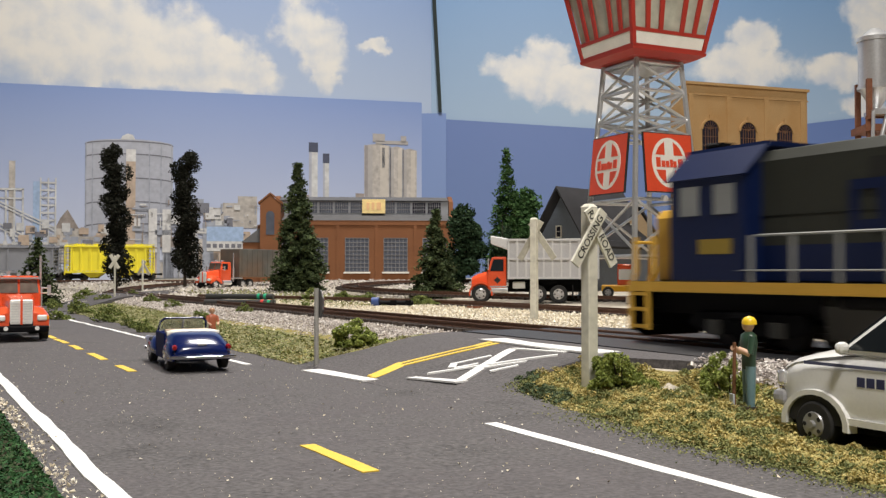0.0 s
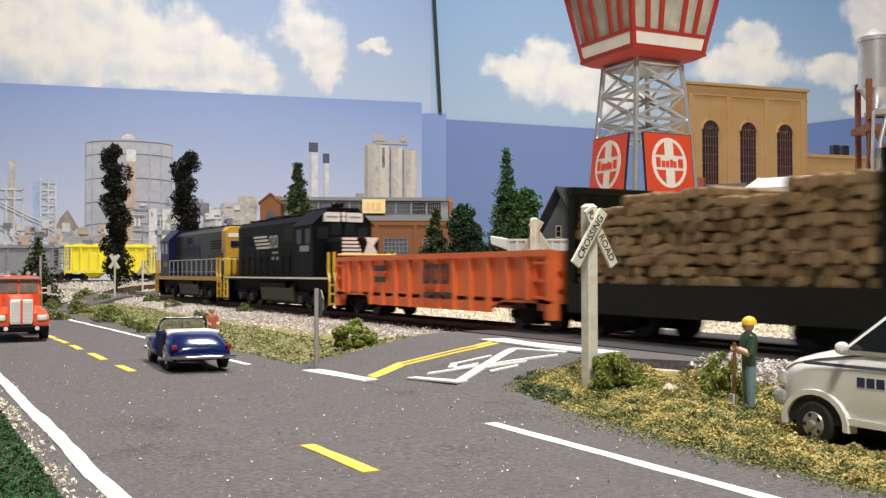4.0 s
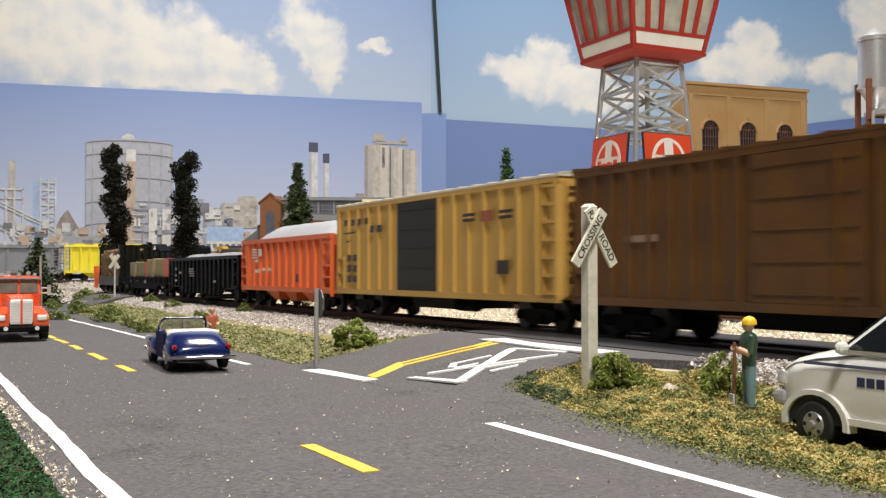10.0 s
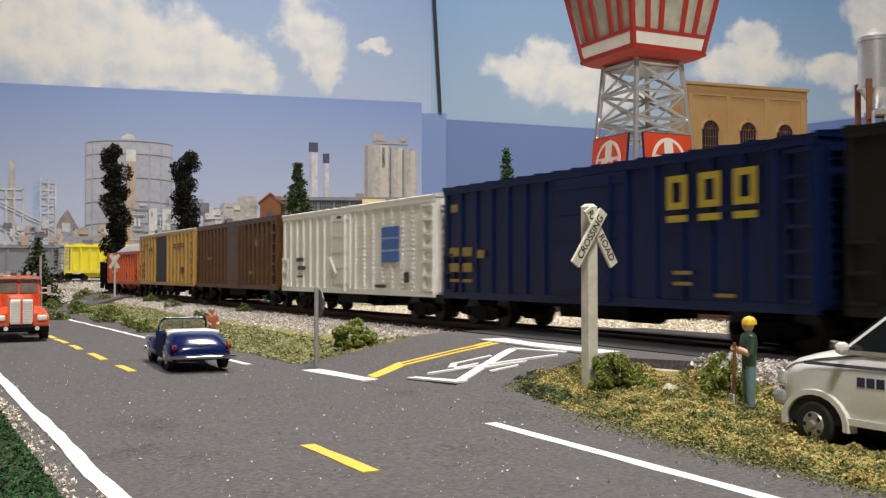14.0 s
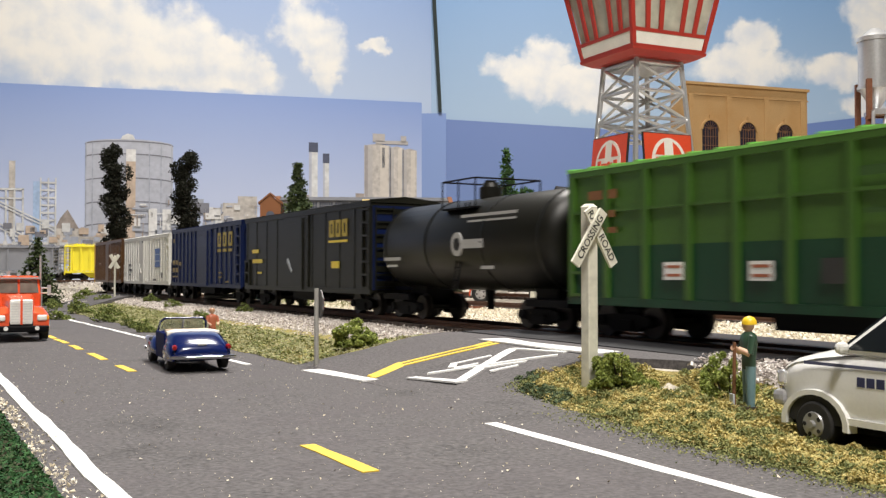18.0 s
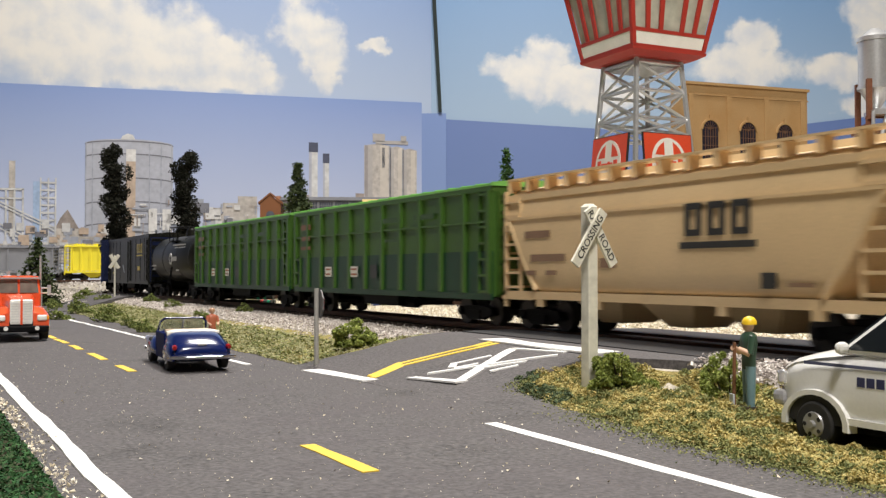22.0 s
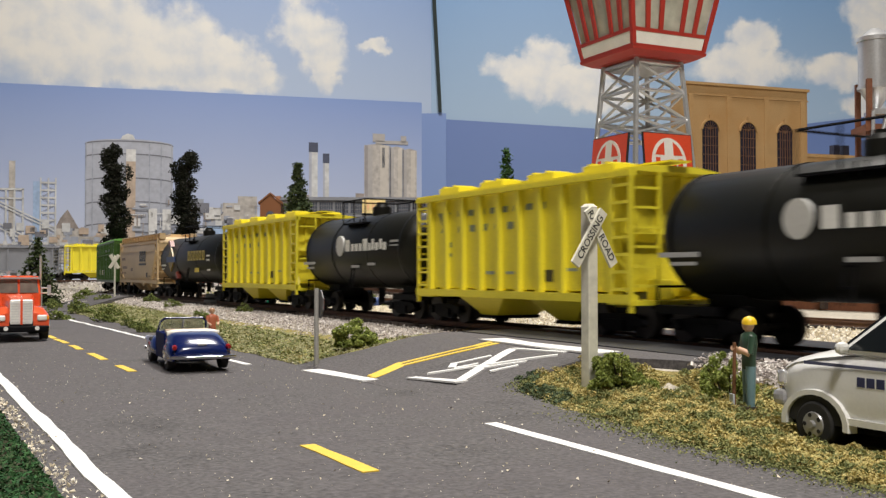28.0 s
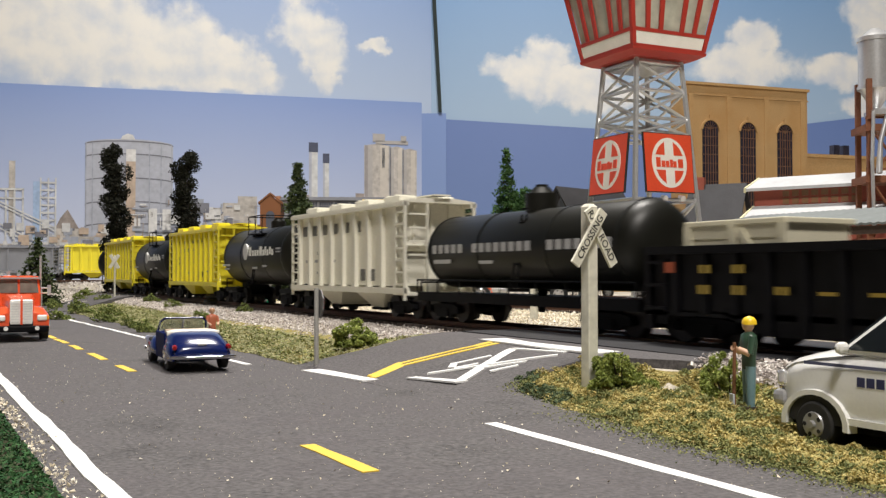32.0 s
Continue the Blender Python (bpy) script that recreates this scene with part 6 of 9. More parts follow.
def moss(name, clumps, region, mat, label, seed):
    """Low cushions of ground foam, each a heap of crumbs."""
    rng = random.Random(seed)
    s = Shape()
    for _ in range(clumps):
        x, y = region(rng)
        wide = rng.uniform(0.0009, 0.0026)
        for _ in range(int(26 + wide * 26000)):
            dx, dy = rng.gauss(0, wide * 0.55), rng.gauss(0, wide * 0.55)
            up = max(0.0, 1 - (dx * dx + dy * dy) / (wide * wide)) * wide * rng.uniform(0.35, 0.75)
            flake(s, (x + dx, y + dy, terrain(x, y) + 0.0005 + up), rng.uniform(0.00024, 0.00046), rng, 0.8)
    return solid(name, s, mat, label, "grass", kind="stuff")


moss("near_moss", 330, patchy(near_verge, 0.0, 13), turf_dark, "olive green ground foam cushions on the verge", 41)
moss("near_straw_moss", 240, patchy(near_verge, -0.1, 17), turf_dry, "straw coloured ground foam cushions on the verge", 42)
moss("edge_moss", 46, lambda r: (lambda y: (verge_edge(y) + 0.0015 + r.gauss(0, 0.0013), y))(r.uniform(0.178, 0.206)), turf_deep, "dark green foam crumbs at the verge's tip", 43)
turf("near_dry_turf", 62000, lumpy(near_verge, 2.0), 0.00040, turf_dry, "dry tan and olive turf on the verge", 1, 0.0006)
turf("verge_crumb", 5200, lambda r: (lambda y: (verge_edge(y) - abs(r.gauss(0, 0.0034)), y))(r.uniform(0.05, 0.207)), 0.00030, turf_dark, "loose green crumbs where the verge meets the road", 31, 0.0005)
turf("near_olive_turf", 22000, patchy(near_verge, 0.12, 3), 0.00040, turf_dark, "olive green turf tufts on the verge", 2, 0.0006)
turf("far_dry_turf", 34000, far_verge, 0.0006, turf_far, "dry tan turf along the road", 3, 0.0004)
turf("far_olive_turf", 8000, patchy(far_verge, 0.12, 9), 0.0008, turf_dark, "olive turf tufts along the road", 4, 0.0006)
turf("left_green_turf", 42000, lambda r: (0.0180 - abs(r.gauss(0, 0.011)), r.uniform(0.09, 0.36)), 0.0005, turf_green, "bright green turf beside the road", 5, 0.0015)
turf("back_olive_turf", 2400, patchy(lambda r: (r.uniform(0.25, 0.36), r.uniform(0.6, 1.0)), 0.1, 4), 0.0016, turf_dark, "olive turf among the sidings", 7)


def stones(name, count, region, size, mat, label, seed, lift=0.0):
    rng = random.Random(seed)
    s = Shape()
    for _ in range(count):
        x, y = region(rng)
        flake(s, (x, y, terrain(x, y) + lift), size * rng.uniform(0.5, 1.3), rng, 0.8)
    return solid(name, s, mat, label, "gravel", kind="stuff")


def front_bed(rng):
    while True:
        y = rng.uniform(-0.05, 1.05)
        x = rng.gauss(0.176, 0.011)
        if 0.150 < x < 0.1935 and not (0.168 < y < 0.306 and x < 0.26):
            return x, y


stones("front_ballast", 34000, front_bed, 0.00075, stones_pale, "pale grey crushed ballast beside the track", 21)
stones("track_ballast", 5000, lambda r: (r.uniform(0.19, 0.226), r.choice((r.uniform(-0.1, 0.17), r.uniform(0.303, 0.95)))), 0.0008, stones_pale, "grey ballast between the sleepers", 22, 0.0002)
stones("back_ballast", 36000, lambda r: (r.uniform(0.226, 0.37), r.uniform(-0.03, 0.85)), 0.0009, stones_cream, "cream coloured stone chips beyond the track", 23)
stones("yard_ballast", 13000, lambda r: at(r.uniform(-0.72, 0.12), r.uniform(0.85, 1.48)), 0.0020, stones_pale, "grey ballast in the yard", 24)
stones("road_crumb", 520, lambda r: (r.uniform(0.02, 0.12), r.uniform(0.07, 0.36)), 0.00026, stones_cream, "pale crumbs scattered on the asphalt", 25, 0.0005)
stones("road_dust", 2600, lambda r: (r.uniform(0.02, 0.125), 0.05 + 0.4 * r.random() ** 1.5), 0.00011, stones_cream, "fine pale dust specks on the asphalt", 29, 0.0004)
stones("left_edge_grit", 900, lambda r: (r.gauss(0.0205, 0.0012), r.uniform(0.09, 0.4)), 0.00042, stones_cream, "cream grit along the road's edge", 6, 0.0009)
for k in range(3):
    stones("spill_heap", 1900, lambda r: (0.1625 + 0.002 * k + abs(r.gauss(0, 0.008)), r.uniform(0.10, 0.176)), 0.0007, stones_pale, "spilled stone heap beside the crossing", 26 + k, 0.0008 + 0.0009 * k)


def bush(place, wide, tall, seed, mat=bush_green, label="olive green lichen bush", leaves=520, name="bush"):
    rng = random.Random(seed)
    ob = thing(name, label, "bush", place, "lichen bushes")
    s = Shape()
    peak = rng.uniform(-0.22, 0.02) * wide
    lobes = []
    for _ in range(48):
        x = rng.uniform(-0.5, 0.5) * wide
        high = max(0.2, 1 - (abs(x - peak) / wide) ** 0.8 * 1.35)
        lobes.append((x, rng.uniform(-0.3, 0.3) * wide, rng.uniform(0.08, 0.98) * tall * high, rng.uniform(0.05, 0.13) * wide))
    lobes.append((0, 0, 0.22 * tall, 0.27 * wide))
    for _ in range(leaves):
        cx, cy, cz, r = rng.choice(lobes)
        v = Vector((rng.gauss(0, 1), rng.gauss(0, 1), rng.gauss(0, 1))).normalized() * r * rng.uniform(0.72, 1.0)
        z = cz + v.z * tall / wide * 1.1
        if z > 0.0002:
            flake(s, (cx + v.x, cy + v.y, z), wide * (rng.uniform(0.018, 0.036) if leaves > 1000 else 0.050), rng, 1.0)
    part("foliage", s, mat, ob)
    t = Shape()
    for cx, cy, cz, r in lobes[:5]:
        t.tube((cx * 0.2, cy * 0.2, -0.001), (cx, cy, cz), wide * 0.02, wide * 0.008, n=5)
    part("stem", t, bark_dark, ob)
    return ob


for i, (x, y, w, h) in enumerate(((0.1468, 0.1812, 0.0146, 0.0118), (0.1555, 0.1560, 0.0122, 0.0120), (0.1420, 0.317, 0.0200, 0.0112))):
    bush(pose(x, y, terrain(x, y) - 0.0005, 0, 0, -TURN), w, h, 100 + i, mat=bush_near, leaves=8000)
rng = random.Random(8)
for i, (right, ahead, w, h) in enumerate(((-0.138, 0.575, 0.012, 0.008), (-0.150, 0.50, 0.013, 0.008), (-0.118, 0.59, 0.009, 0.007), (-0.168, 0.535, 0.011, 0.008), (-0.205, 0.60, 0.014, 0.010), (-0.22, 0.66, 0.015, 0.010), (-0.245, 0.63, 0.016, 0.010),
                                            (-0.19, 0.70, 0.012, 0.008), (-0.262, 0.72, 0.018, 0.010), (-0.29, 0.79, 0.016, 0.010), (-0.235, 0.80, 0.012, 0.008), (-0.30, 0.88, 0.016, 0.009), (-0.34, 0.93, 0.015, 0.009), (-0.325, 0.83, 0.015, 0.010),
                                            (-0.085, 0.62, 0.010, 0.007), (-0.012, 0.69, 0.020, 0.008), (-0.105, 0.80, 0.018, 0.012), (-0.062, 0.80, 0.022, 0.007), (-0.082, 0.84, 0.018, 0.008), (-0.36, 1.0, 0.02, 0.01), (-0.31, 0.99, 0.014, 0.008))):
    bush(spot(right, ahead), w, h, 200 + i, leaves=900)


def limb_tree(place, tall, wide, seed, mat, label, style, leaves=1500, trunk=0.02, bare=0.12):
    """A tapered trunk with limbs and a crown of many small clumps. style: spire, fir or round."""
    rng = random.Random(seed)
    ob = thing("tree", label, "tree", place, "layout trees")
    t, s = Shape(), Shape()
    t.tube((0, 0, -0.004), (0, 0, tall * 0.55), tall * trunk, tall * trunk * 0.55, n=8)
    t.tube((0, 0, tall * 0.55), (0, 0, tall * 0.95), tall * trunk * 0.55, tall * trunk * 0.12, n=6)
    lobes = []
    if style == "fir":
        tiers = 24
        for k in range(tiers):
            f = k / (tiers - 1)
            z = tall * (bare + (0.97 - bare) * f)
            reach = wide / 2 * (1 - f) ** 0.9 * rng.uniform(0.82, 1.12) + wide * 0.025
            boughs = max(5, int(13 * (1 - f) + 4))
            for j in range(boughs):
                a = rng.uniform(0, 2 * math.pi)
                d = reach * rng.uniform(0.70, 1.15)
                end = (d * math.cos(a), d * math.sin(a), z - d * 0.30 + rng.uniform(-0.008, 0.008) * tall)
                t.tube((0, 0, z), end, tall * 0.004, tall * 0.0012, n=4)
                n = max(6, int(leaves * (1.6 - f) / (tiers * 12)))
                for q in range(n):
                    g = rng.uniform(0.15, 1.05) ** 0.8
                    flake(s, (end[0] * g + rng.gauss(0, 0.030) * wide, end[1] * g + rng.gauss(0, 0.030) * wide, z + (end[2] - z) * g + rng.gauss(0, 0.012) * tall), wide * rng.uniform(0.022, 0.040), rng, 0.6)
    else:
        for k in range(30 if style == "spire" else 26):
            if style == "spire":
                f = k / 29
                z = tall * (bare + (0.95 - bare) * f)
                a = rng.uniform(0, 2 * math.pi)
                d = wide * 0.19 * rng.uniform(0.2, 1.1)
                r = wide * rng.uniform(0.20, 0.33) * (1.0 - 0.26 * f)
            else:
                f = rng.uniform(0.0, 1.0)
                z = tall * (0.14 + 0.73 * f)
                a = rng.uniform(0, 2 * math.pi)
                d = wide * 0.40 * rng.uniform(0.3, 1.0) * (1.15 - 0.75 * f)
                r = wide * rng.uniform(0.12, 0.22)
            c = (d * math.cos(a), d * math.sin(a), z)
            lobes.append((c, r))
            t.tube((0, 0, z * 0.82), c, tall * 0.006, tall * 0.002, n=4)
        for _ in range(leaves):
            c, r = rng.choice(lobes)
            v = Vector((rng.gauss(0, 1), rng.gauss(0, 1), rng.gauss(0, 1))).normalized() * r * rng.uniform(0.55, 1.08)
            flake(s, (c[0] + v.x, c[1] + v.y, c[2] + v.z), wide * rng.uniform(0.028, 0.048), rng, 0.9)
    part("trunk", t, bark_dark, ob)
    part("crown", s, mat, ob)
    return ob


limb_tree(spot(-0.390, 1.18), 0.177, 0.046, 1, cypress_dark, "tall dark foam-foliage tree", "spire", 11000, 0.012, 0.12)
limb_tree(spot(-0.300, 1.15), 0.158, 0.044, 2, cypress_dark, "tall dark foam-foliage tree beside a red truck", "spire", 11000, 0.012, 0.12)
limb_tree(spot(-0.147, 1.00), 0.131, 0.060, 3, pine_green, "tall green fir tree in the yard", "fir", 15000, 0.012, 0.05)
limb_tree(spot(-0.0065, 0.86), 0.077, 0.048, 4, pine_green, "small green fir tree beside the siding", "fir", 12000, 0.014, 0.04)
limb_tree(spot(-0.361, 0.88), 0.062, 0.046, 5, pine_green, "small dark fir tree by the road", "fir", 5000, 0.014, 0.10)
limb_tree(spot(0.024, 1.12), 0.092, 0.058, 6, dark_leaf, "dark round-crowned tree behind the siding", "round", 9000, 0.02)
limb_tree(spot(0.074, 1.15), 0.158, 0.058, 7, leaf_green, "tall pointed green tree behind the truck", "fir", 10000, 0.012, 0.10)
limb_tree(spot(0.104, 1.18), 0.112, 0.088, 8, leaf_green, "broad leafy green tree behind the truck", "round", 10000, 0.02)
limb_tree(spot(0.066, 1.10), 0.074, 0.040, 9, dark_leaf, "low dark tree behind the truck", "round", 3500, 0.02)


def verge_sheet(name, y0, y1, lo, hi, lift, label, mat):
    """The turf mat under the loose tufts, with a ragged edge."""
    s = Shape()
    rows = []
    y = y0
    while y < y1:
        a, b = lo(y), hi(y)
        rows.append([(a + (b - a) * k / 10, y, terrain(a + (b - a) * k / 10, y) + lift * math.sin(math.pi * min(1, 0.12 + k / 10))
                      + 0.0004 * noise.noise(Vector((k * 3.1, y * 240, 2)))) for k in range(11)])
        y += 0.004
    s.loft(rows, closed=False, caps=False)
    return solid(name, s, mat, label, "grass", kind="stuff", smooth=60)


verge_sheet("near_verge_mat", -0.2, 0.205, verge_edge, lambda y: 0.170 - 0.014 * smoothstep(0.165, 0.178, y), 0.0004, "dry turf mat on the verge", grass_tan)
verge_sheet("far_verge_mat", 0.306, 0.86, lambda y: 0.1140 + 0.0025 * noise.noise(Vector((y * 50, 2, 0))) + 0.55 * max(0.0, y - 0.815), lambda y: 0.160, 0.0003, "dry turf mat along the road", grass_tan)
# ---- buildings ----
brick_orange = material("orange_brick_wall", (0.195, 0.075, 0.027), rough=0.8, grain=900, vary=0.18, bump=0.25, stain=35)
brick_tan = material("tan_brick_wall", (0.45, 0.285, 0.125), rough=0.8, grain=900, vary=0.26, bump=0.3, stain=30, second=(0.36, 0.21, 0.08), mix_at=0.52)
brick_red = material("red_brick_wall", (0.33, 0.085, 0.055), rough=0.75, grain=900, vary=0.18, bump=0.2)
roof_grey = material("grey_roofing", (0.11, 0.11, 0.115), rough=0.8, grain=700, vary=0.2, bump=0.3)
roof_black = material("charcoal_shingle", (0.028, 0.028, 0.032), rough=0.8, grain=900, vary=0.3, bump=0.4)
clad_grey = material("grey_cladding", (0.26, 0.27, 0.29), rough=0.6, grain=500, vary=0.15, bump=0.1)
pane = material("window_pane", (0.10, 0.11, 0.14), rough=0.15, vary=0.25, bump=0, grain=90)
pane_dark = material("dark_pane", (0.03, 0.03, 0.045), rough=0.15, vary=0.3, bump=0, grain=120)
frame_grey = paint("grey_window_frame", (0.22, 0.22, 0.23))
trim_white = paint("white_trim", (0.78, 0.76, 0.70))
tin_pale = material("pale_tin_roof", (0.50, 0.51, 0.52), rough=0.5, grain=300, vary=0.12, bump=0.15)
tin_grey = material("corrugated_grey_roof", (0.17, 0.19, 0.19), rough=0.55, grain=300, vary=0.15, bump=0.15)
wood_dark = material("dark_brown_timber", (0.055, 0.035, 0.026), rough=0.8, grain=600, vary=0.3, bump=0.3)
wood_brown = material("rust_brown_timber", (0.20, 0.075, 0.035), rough=0.75, grain=600, vary=0.3, bump=0.3)
silver = material("silver_paint", (0.66, 0.67, 0.68), rough=0.3, metal=0.6, grain=700, vary=0.12, bump=0.1)


def grid_window(parent, x0, x1, z0, z1, y, nx, nz, glass=None, frame_mat=None, arch=False, bar=0.0005):
    """A window on a front that faces -y: recessed pane, frame, glazing bars and a sill."""
    fm = frame_mat or frame_grey
    win = part("window", Shape().box(x0, x1, y, y + 0.0006, z0, z1), glass or pane, parent)
    s = Shape()
    for i in range(1, nx):
        x = x0 + (x1 - x0) * i / nx
        s.box(x - bar / 2, x + bar / 2, y - 0.0006, y, z0, z1)
    for i in range(1, nz):
        z = z0 + (z1 - z0) * i / nz
        s.box(x0, x1, y - 0.0007, y, z - bar / 2, z + bar / 2)
    part("glazing_bar", s, fm, win)
    part("window_frame", Shape().box(x0 - bar, x0, y - 0.0009, y, z0, z1).box(x1, x1 + bar, y - 0.0009, y, z0, z1).box(x0 - bar, x1 + bar, y - 0.0009, y, z1, z1 + bar), fm, win)
    return win


def brick_works():
    """A long brick machine shop with a glazed roof monitor and gabled ends."""
    ob = thing("brick_factory", "orange brick factory with grey roof monitor windows", "factory", spot(-0.108, 1.34, 0.0185, 4))
    x0, x1, y1 = -0.120, 0.122, 0.13
    part("front_wall", Shape().box(x0, x1, 0, 0.004, -0.006, 0.082), brick_orange, ob)
    part("rear_wall", Shape().box(x0, x1, y1 - 0.004, y1, -0.006, 0.082), brick_orange, ob)
    for x in (x0, x1):
        part("gable_wall", Shape().prism([(0.002, -0.006), (0.002, 0.084), (0.034, 0.092), (0.038, 0.111), (y1 / 2, 0.120), (y1 - 0.038, 0.111), (y1 - 0.034, 0.092), (y1 - 0.002, 0.084), (y1 - 0.002, -0.006)], "x", x - 0.003, x + 0.003), brick_orange, ob, "stepped brick gable")
    part("lower_roof", Shape().prism([(-0.002, 0.082), (0.036, 0.092), (y1 - 0.036, 0.092), (y1 + 0.002, 0.082)], "x", x0 + 0.004, x1 - 0.004), roof_grey, ob)
    part("monitor_wall", Shape().box(x0 + 0.004, x1 - 0.004, 0.036, y1 - 0.036, 0.090, 0.112), clad_grey, ob)
    part("monitor_roof", Shape().prism([(0.033, 0.112), (y1 / 2, 0.119), (y1 - 0.033, 0.112)], "x", x0 + 0.004, x1 - 0.004), roof_grey, ob)
    part("cornice", Shape().box(x0 - 0.001, x1 + 0.001, -0.0015, 0, 0.076, 0.0825), brick_orange, ob)
    for i in range(10):
        x = x0 + 0.016 + i * 0.0215
        grid_window(ob, x, x + 0.018, 0.0945, 0.1095, 0.0352, 6, 3, pane_dark if i > 7 else pane, bar=0.0006)
    for x in (-0.114, -0.0635, -0.0085, 0.0437, 0.0965):
        grid_window(ob, x - 0.0155, x + 0.0155, 0.013, 0.058, -0.0004, 6, 8, pane, bar=0.0007)
        part("window_sill", Shape().box(x - 0.018, x + 0.018, -0.003, 0, 0.0105, 0.0128), trim_white, ob)
        part("brick_pier", Shape().box(x - 0.028, x - 0.024, -0.0016, 0, -0.004, 0.076), brick_orange, ob)
    part("notice_board", Shape().box(-0.002, 0.030, 0.030, 0.0325, 0.094, 0.1135), paint("cream_board", (0.85, 0.66, 0.30), vary=0.2, stain=120), ob, "cream notice board on the roof")
    part("notice_mark", Shape().box(0.004, 0.008, 0.0296, 0.030, 0.099, 0.109).box(0.011, 0.015, 0.0296, 0.030, 0.099, 0.109).box(0.018, 0.024, 0.0296, 0.030, 0.099, 0.109), paint("faded_red_mark", (0.80, 0.50, 0.26)), ob)
    # taller stair tower at the end nearer the road
    tower = part("stair_tower", Shape().prism([(-0.1365, -0.006), (-0.1365, 0.104), (-0.1230, 0.115), (-0.1095, 0.104), (-0.1095, -0.006)], "y", -0.020, 0.03), brick_orange, ob, "gabled brick stair tower")
    part("tower_roof", Shape().prism([(-0.1390, 0.1025), (-0.1230, 0.1160), (-0.1070, 0.1025), (-0.1070, 0.1050), (-0.1230, 0.1185), (-0.1390, 0.1050)], "y", -0.021, 0.031), brick_orange, tower)
    arch = [(-0.1285, 0.062)] + [(-0.1230 - 0.0055 * math.cos(i * math.pi / 8), 0.088 + 0.0055 * math.sin(i * math.pi / 8)) for i in range(9)] + [(-0.1175, 0.062)]
    part("arched_window", Shape().prism(arch, "y", -0.0206, -0.0202), pane, tower)
    part("wing_wall", Shape().box(-0.160, -0.1365, -0.012, 0.05, -0.006, 0.052), brick_orange, ob)
    part("wing_roof", Shape().prism([(-0.162, 0.052), (-0.1365, 0.072), (-0.1365, 0.052)], "y", -0.014, 0.052), roof_grey, ob)
    return ob


brick_works()


def power_house():
    """A tall tan brick hall with arched windows between pilasters."""
    ob = thing("power_house", "tall tan brick hall with arched dark windows", "building", spot(0.2716, 1.09, 0.0155, 19))
    wide, deep, tall = 0.155, 0.030, 0.2235
    part("front_wall", Shape().box(0, wide, 0, 0.004, -0.004, tall), brick_tan, ob)
    part("side_wall", Shape().box(-0.004, 0, 0, deep, -0.004, tall), brick_tan, ob)
    part("side_wall", Shape().box(wide, wide + 0.004, 0, deep, -0.004, tall), brick_tan, ob)
    part("rear_wall", Shape().box(0, wide, deep - 0.004, deep, -0.004, tall), brick_tan, ob)
    part("roof", Shape().box(0, wide, 0.004, deep - 0.004, tall - 0.010, tall - 0.006), roof_grey, ob)
    part("coping", Shape().box(-0.006, wide + 0.006, -0.0022, 0.004, tall, tall + 0.003), brick_tan, ob)
    part("string_course", Shape().box(-0.005, wide + 0.005, -0.0010, 0, tall - 0.0115, tall - 0.0100), brick_tan, ob)
    for x in (0.003, 0.0525, 0.1023, 0.152):
        part("pilaster", Shape().box(x - 0.003, x + 0.003, -0.0013, 0, -0.004, tall - 0.0115), brick_tan, ob)
    for i in range(44):
        x = 0.002 + i * 0.0035
        part("dentil", Shape().box(x, x + 0.0015, -0.0007, 0, tall - 0.0100, tall - 0.0085), brick_tan, ob)
    for x in (0.0276, 0.0773, 0.1272):
        r = 0.0102
        arch = [(x - r, 0.03)] + [(x - r * math.cos(i * math.pi / 12), 0.174 + r * math.sin(i * math.pi / 12)) for i in range(13)] + [(x + r, 0.03)]
        win = part("arched_window", Shape().prism(arch, "y", -0.0006, -0.0002), pane_dark, ob)
        s = Shape()
        for i in range(-2, 3):
            s.box(x + i * 0.0033 - 0.0003, x + i * 0.0033 + 0.0003, -0.0012, -0.0006, 0.03, 0.176)
        for i in range(15):
            s.box(x - r, x + r, -0.0012, -0.0006, 0.036 + i * 0.010, 0.0366 + i * 0.010)
        for i in range(1, 8):
            a = i * math.pi / 8
            s.tube((x, -0.0009, 0.174), (x - r * math.cos(a), -0.0009, 0.174 + r * math.sin(a)), 0.0003, n=4)
        part("glazing_bar", s, paint("brown_window_frame", (0.17, 0.085, 0.045)), win)
        rim = []
        for k in (r, r + 0.0022):
            rim.append([(x - k * math.cos(i * math.pi / 12), 0.174 + k * math.sin(i * math.pi / 12)) for i in range(13)])
        part("arch_rim", Shape().prism(rim[0] + list(reversed(rim[1])), "y", -0.0022, -0.0002), brick_tan, win)
        part("keystone", Shape().box(x - 0.0016, x + 0.0016, -0.003, 0, 0.1845, 0.1900), brick_tan, win)
    low = part("annex_wall", Shape().box(wide + 0.004, wide + 0.13, 0.004, 0.03, -0.004, 0.152), brick_tan, ob, "lower tan brick annex")
    part("annex_coping", Shape().box(wide + 0.004, wide + 0.132, 0.0025, 0.006, 0.149, 0.153), brick_tan, low)
    for x in (0.052, 0.066):
        part("annex_chimney", Shape().box(wide + x, wide + x + 0.008, 0.012, 0.020, 0.15, 0.166), pane_dark, ob)
    return ob


power_house()


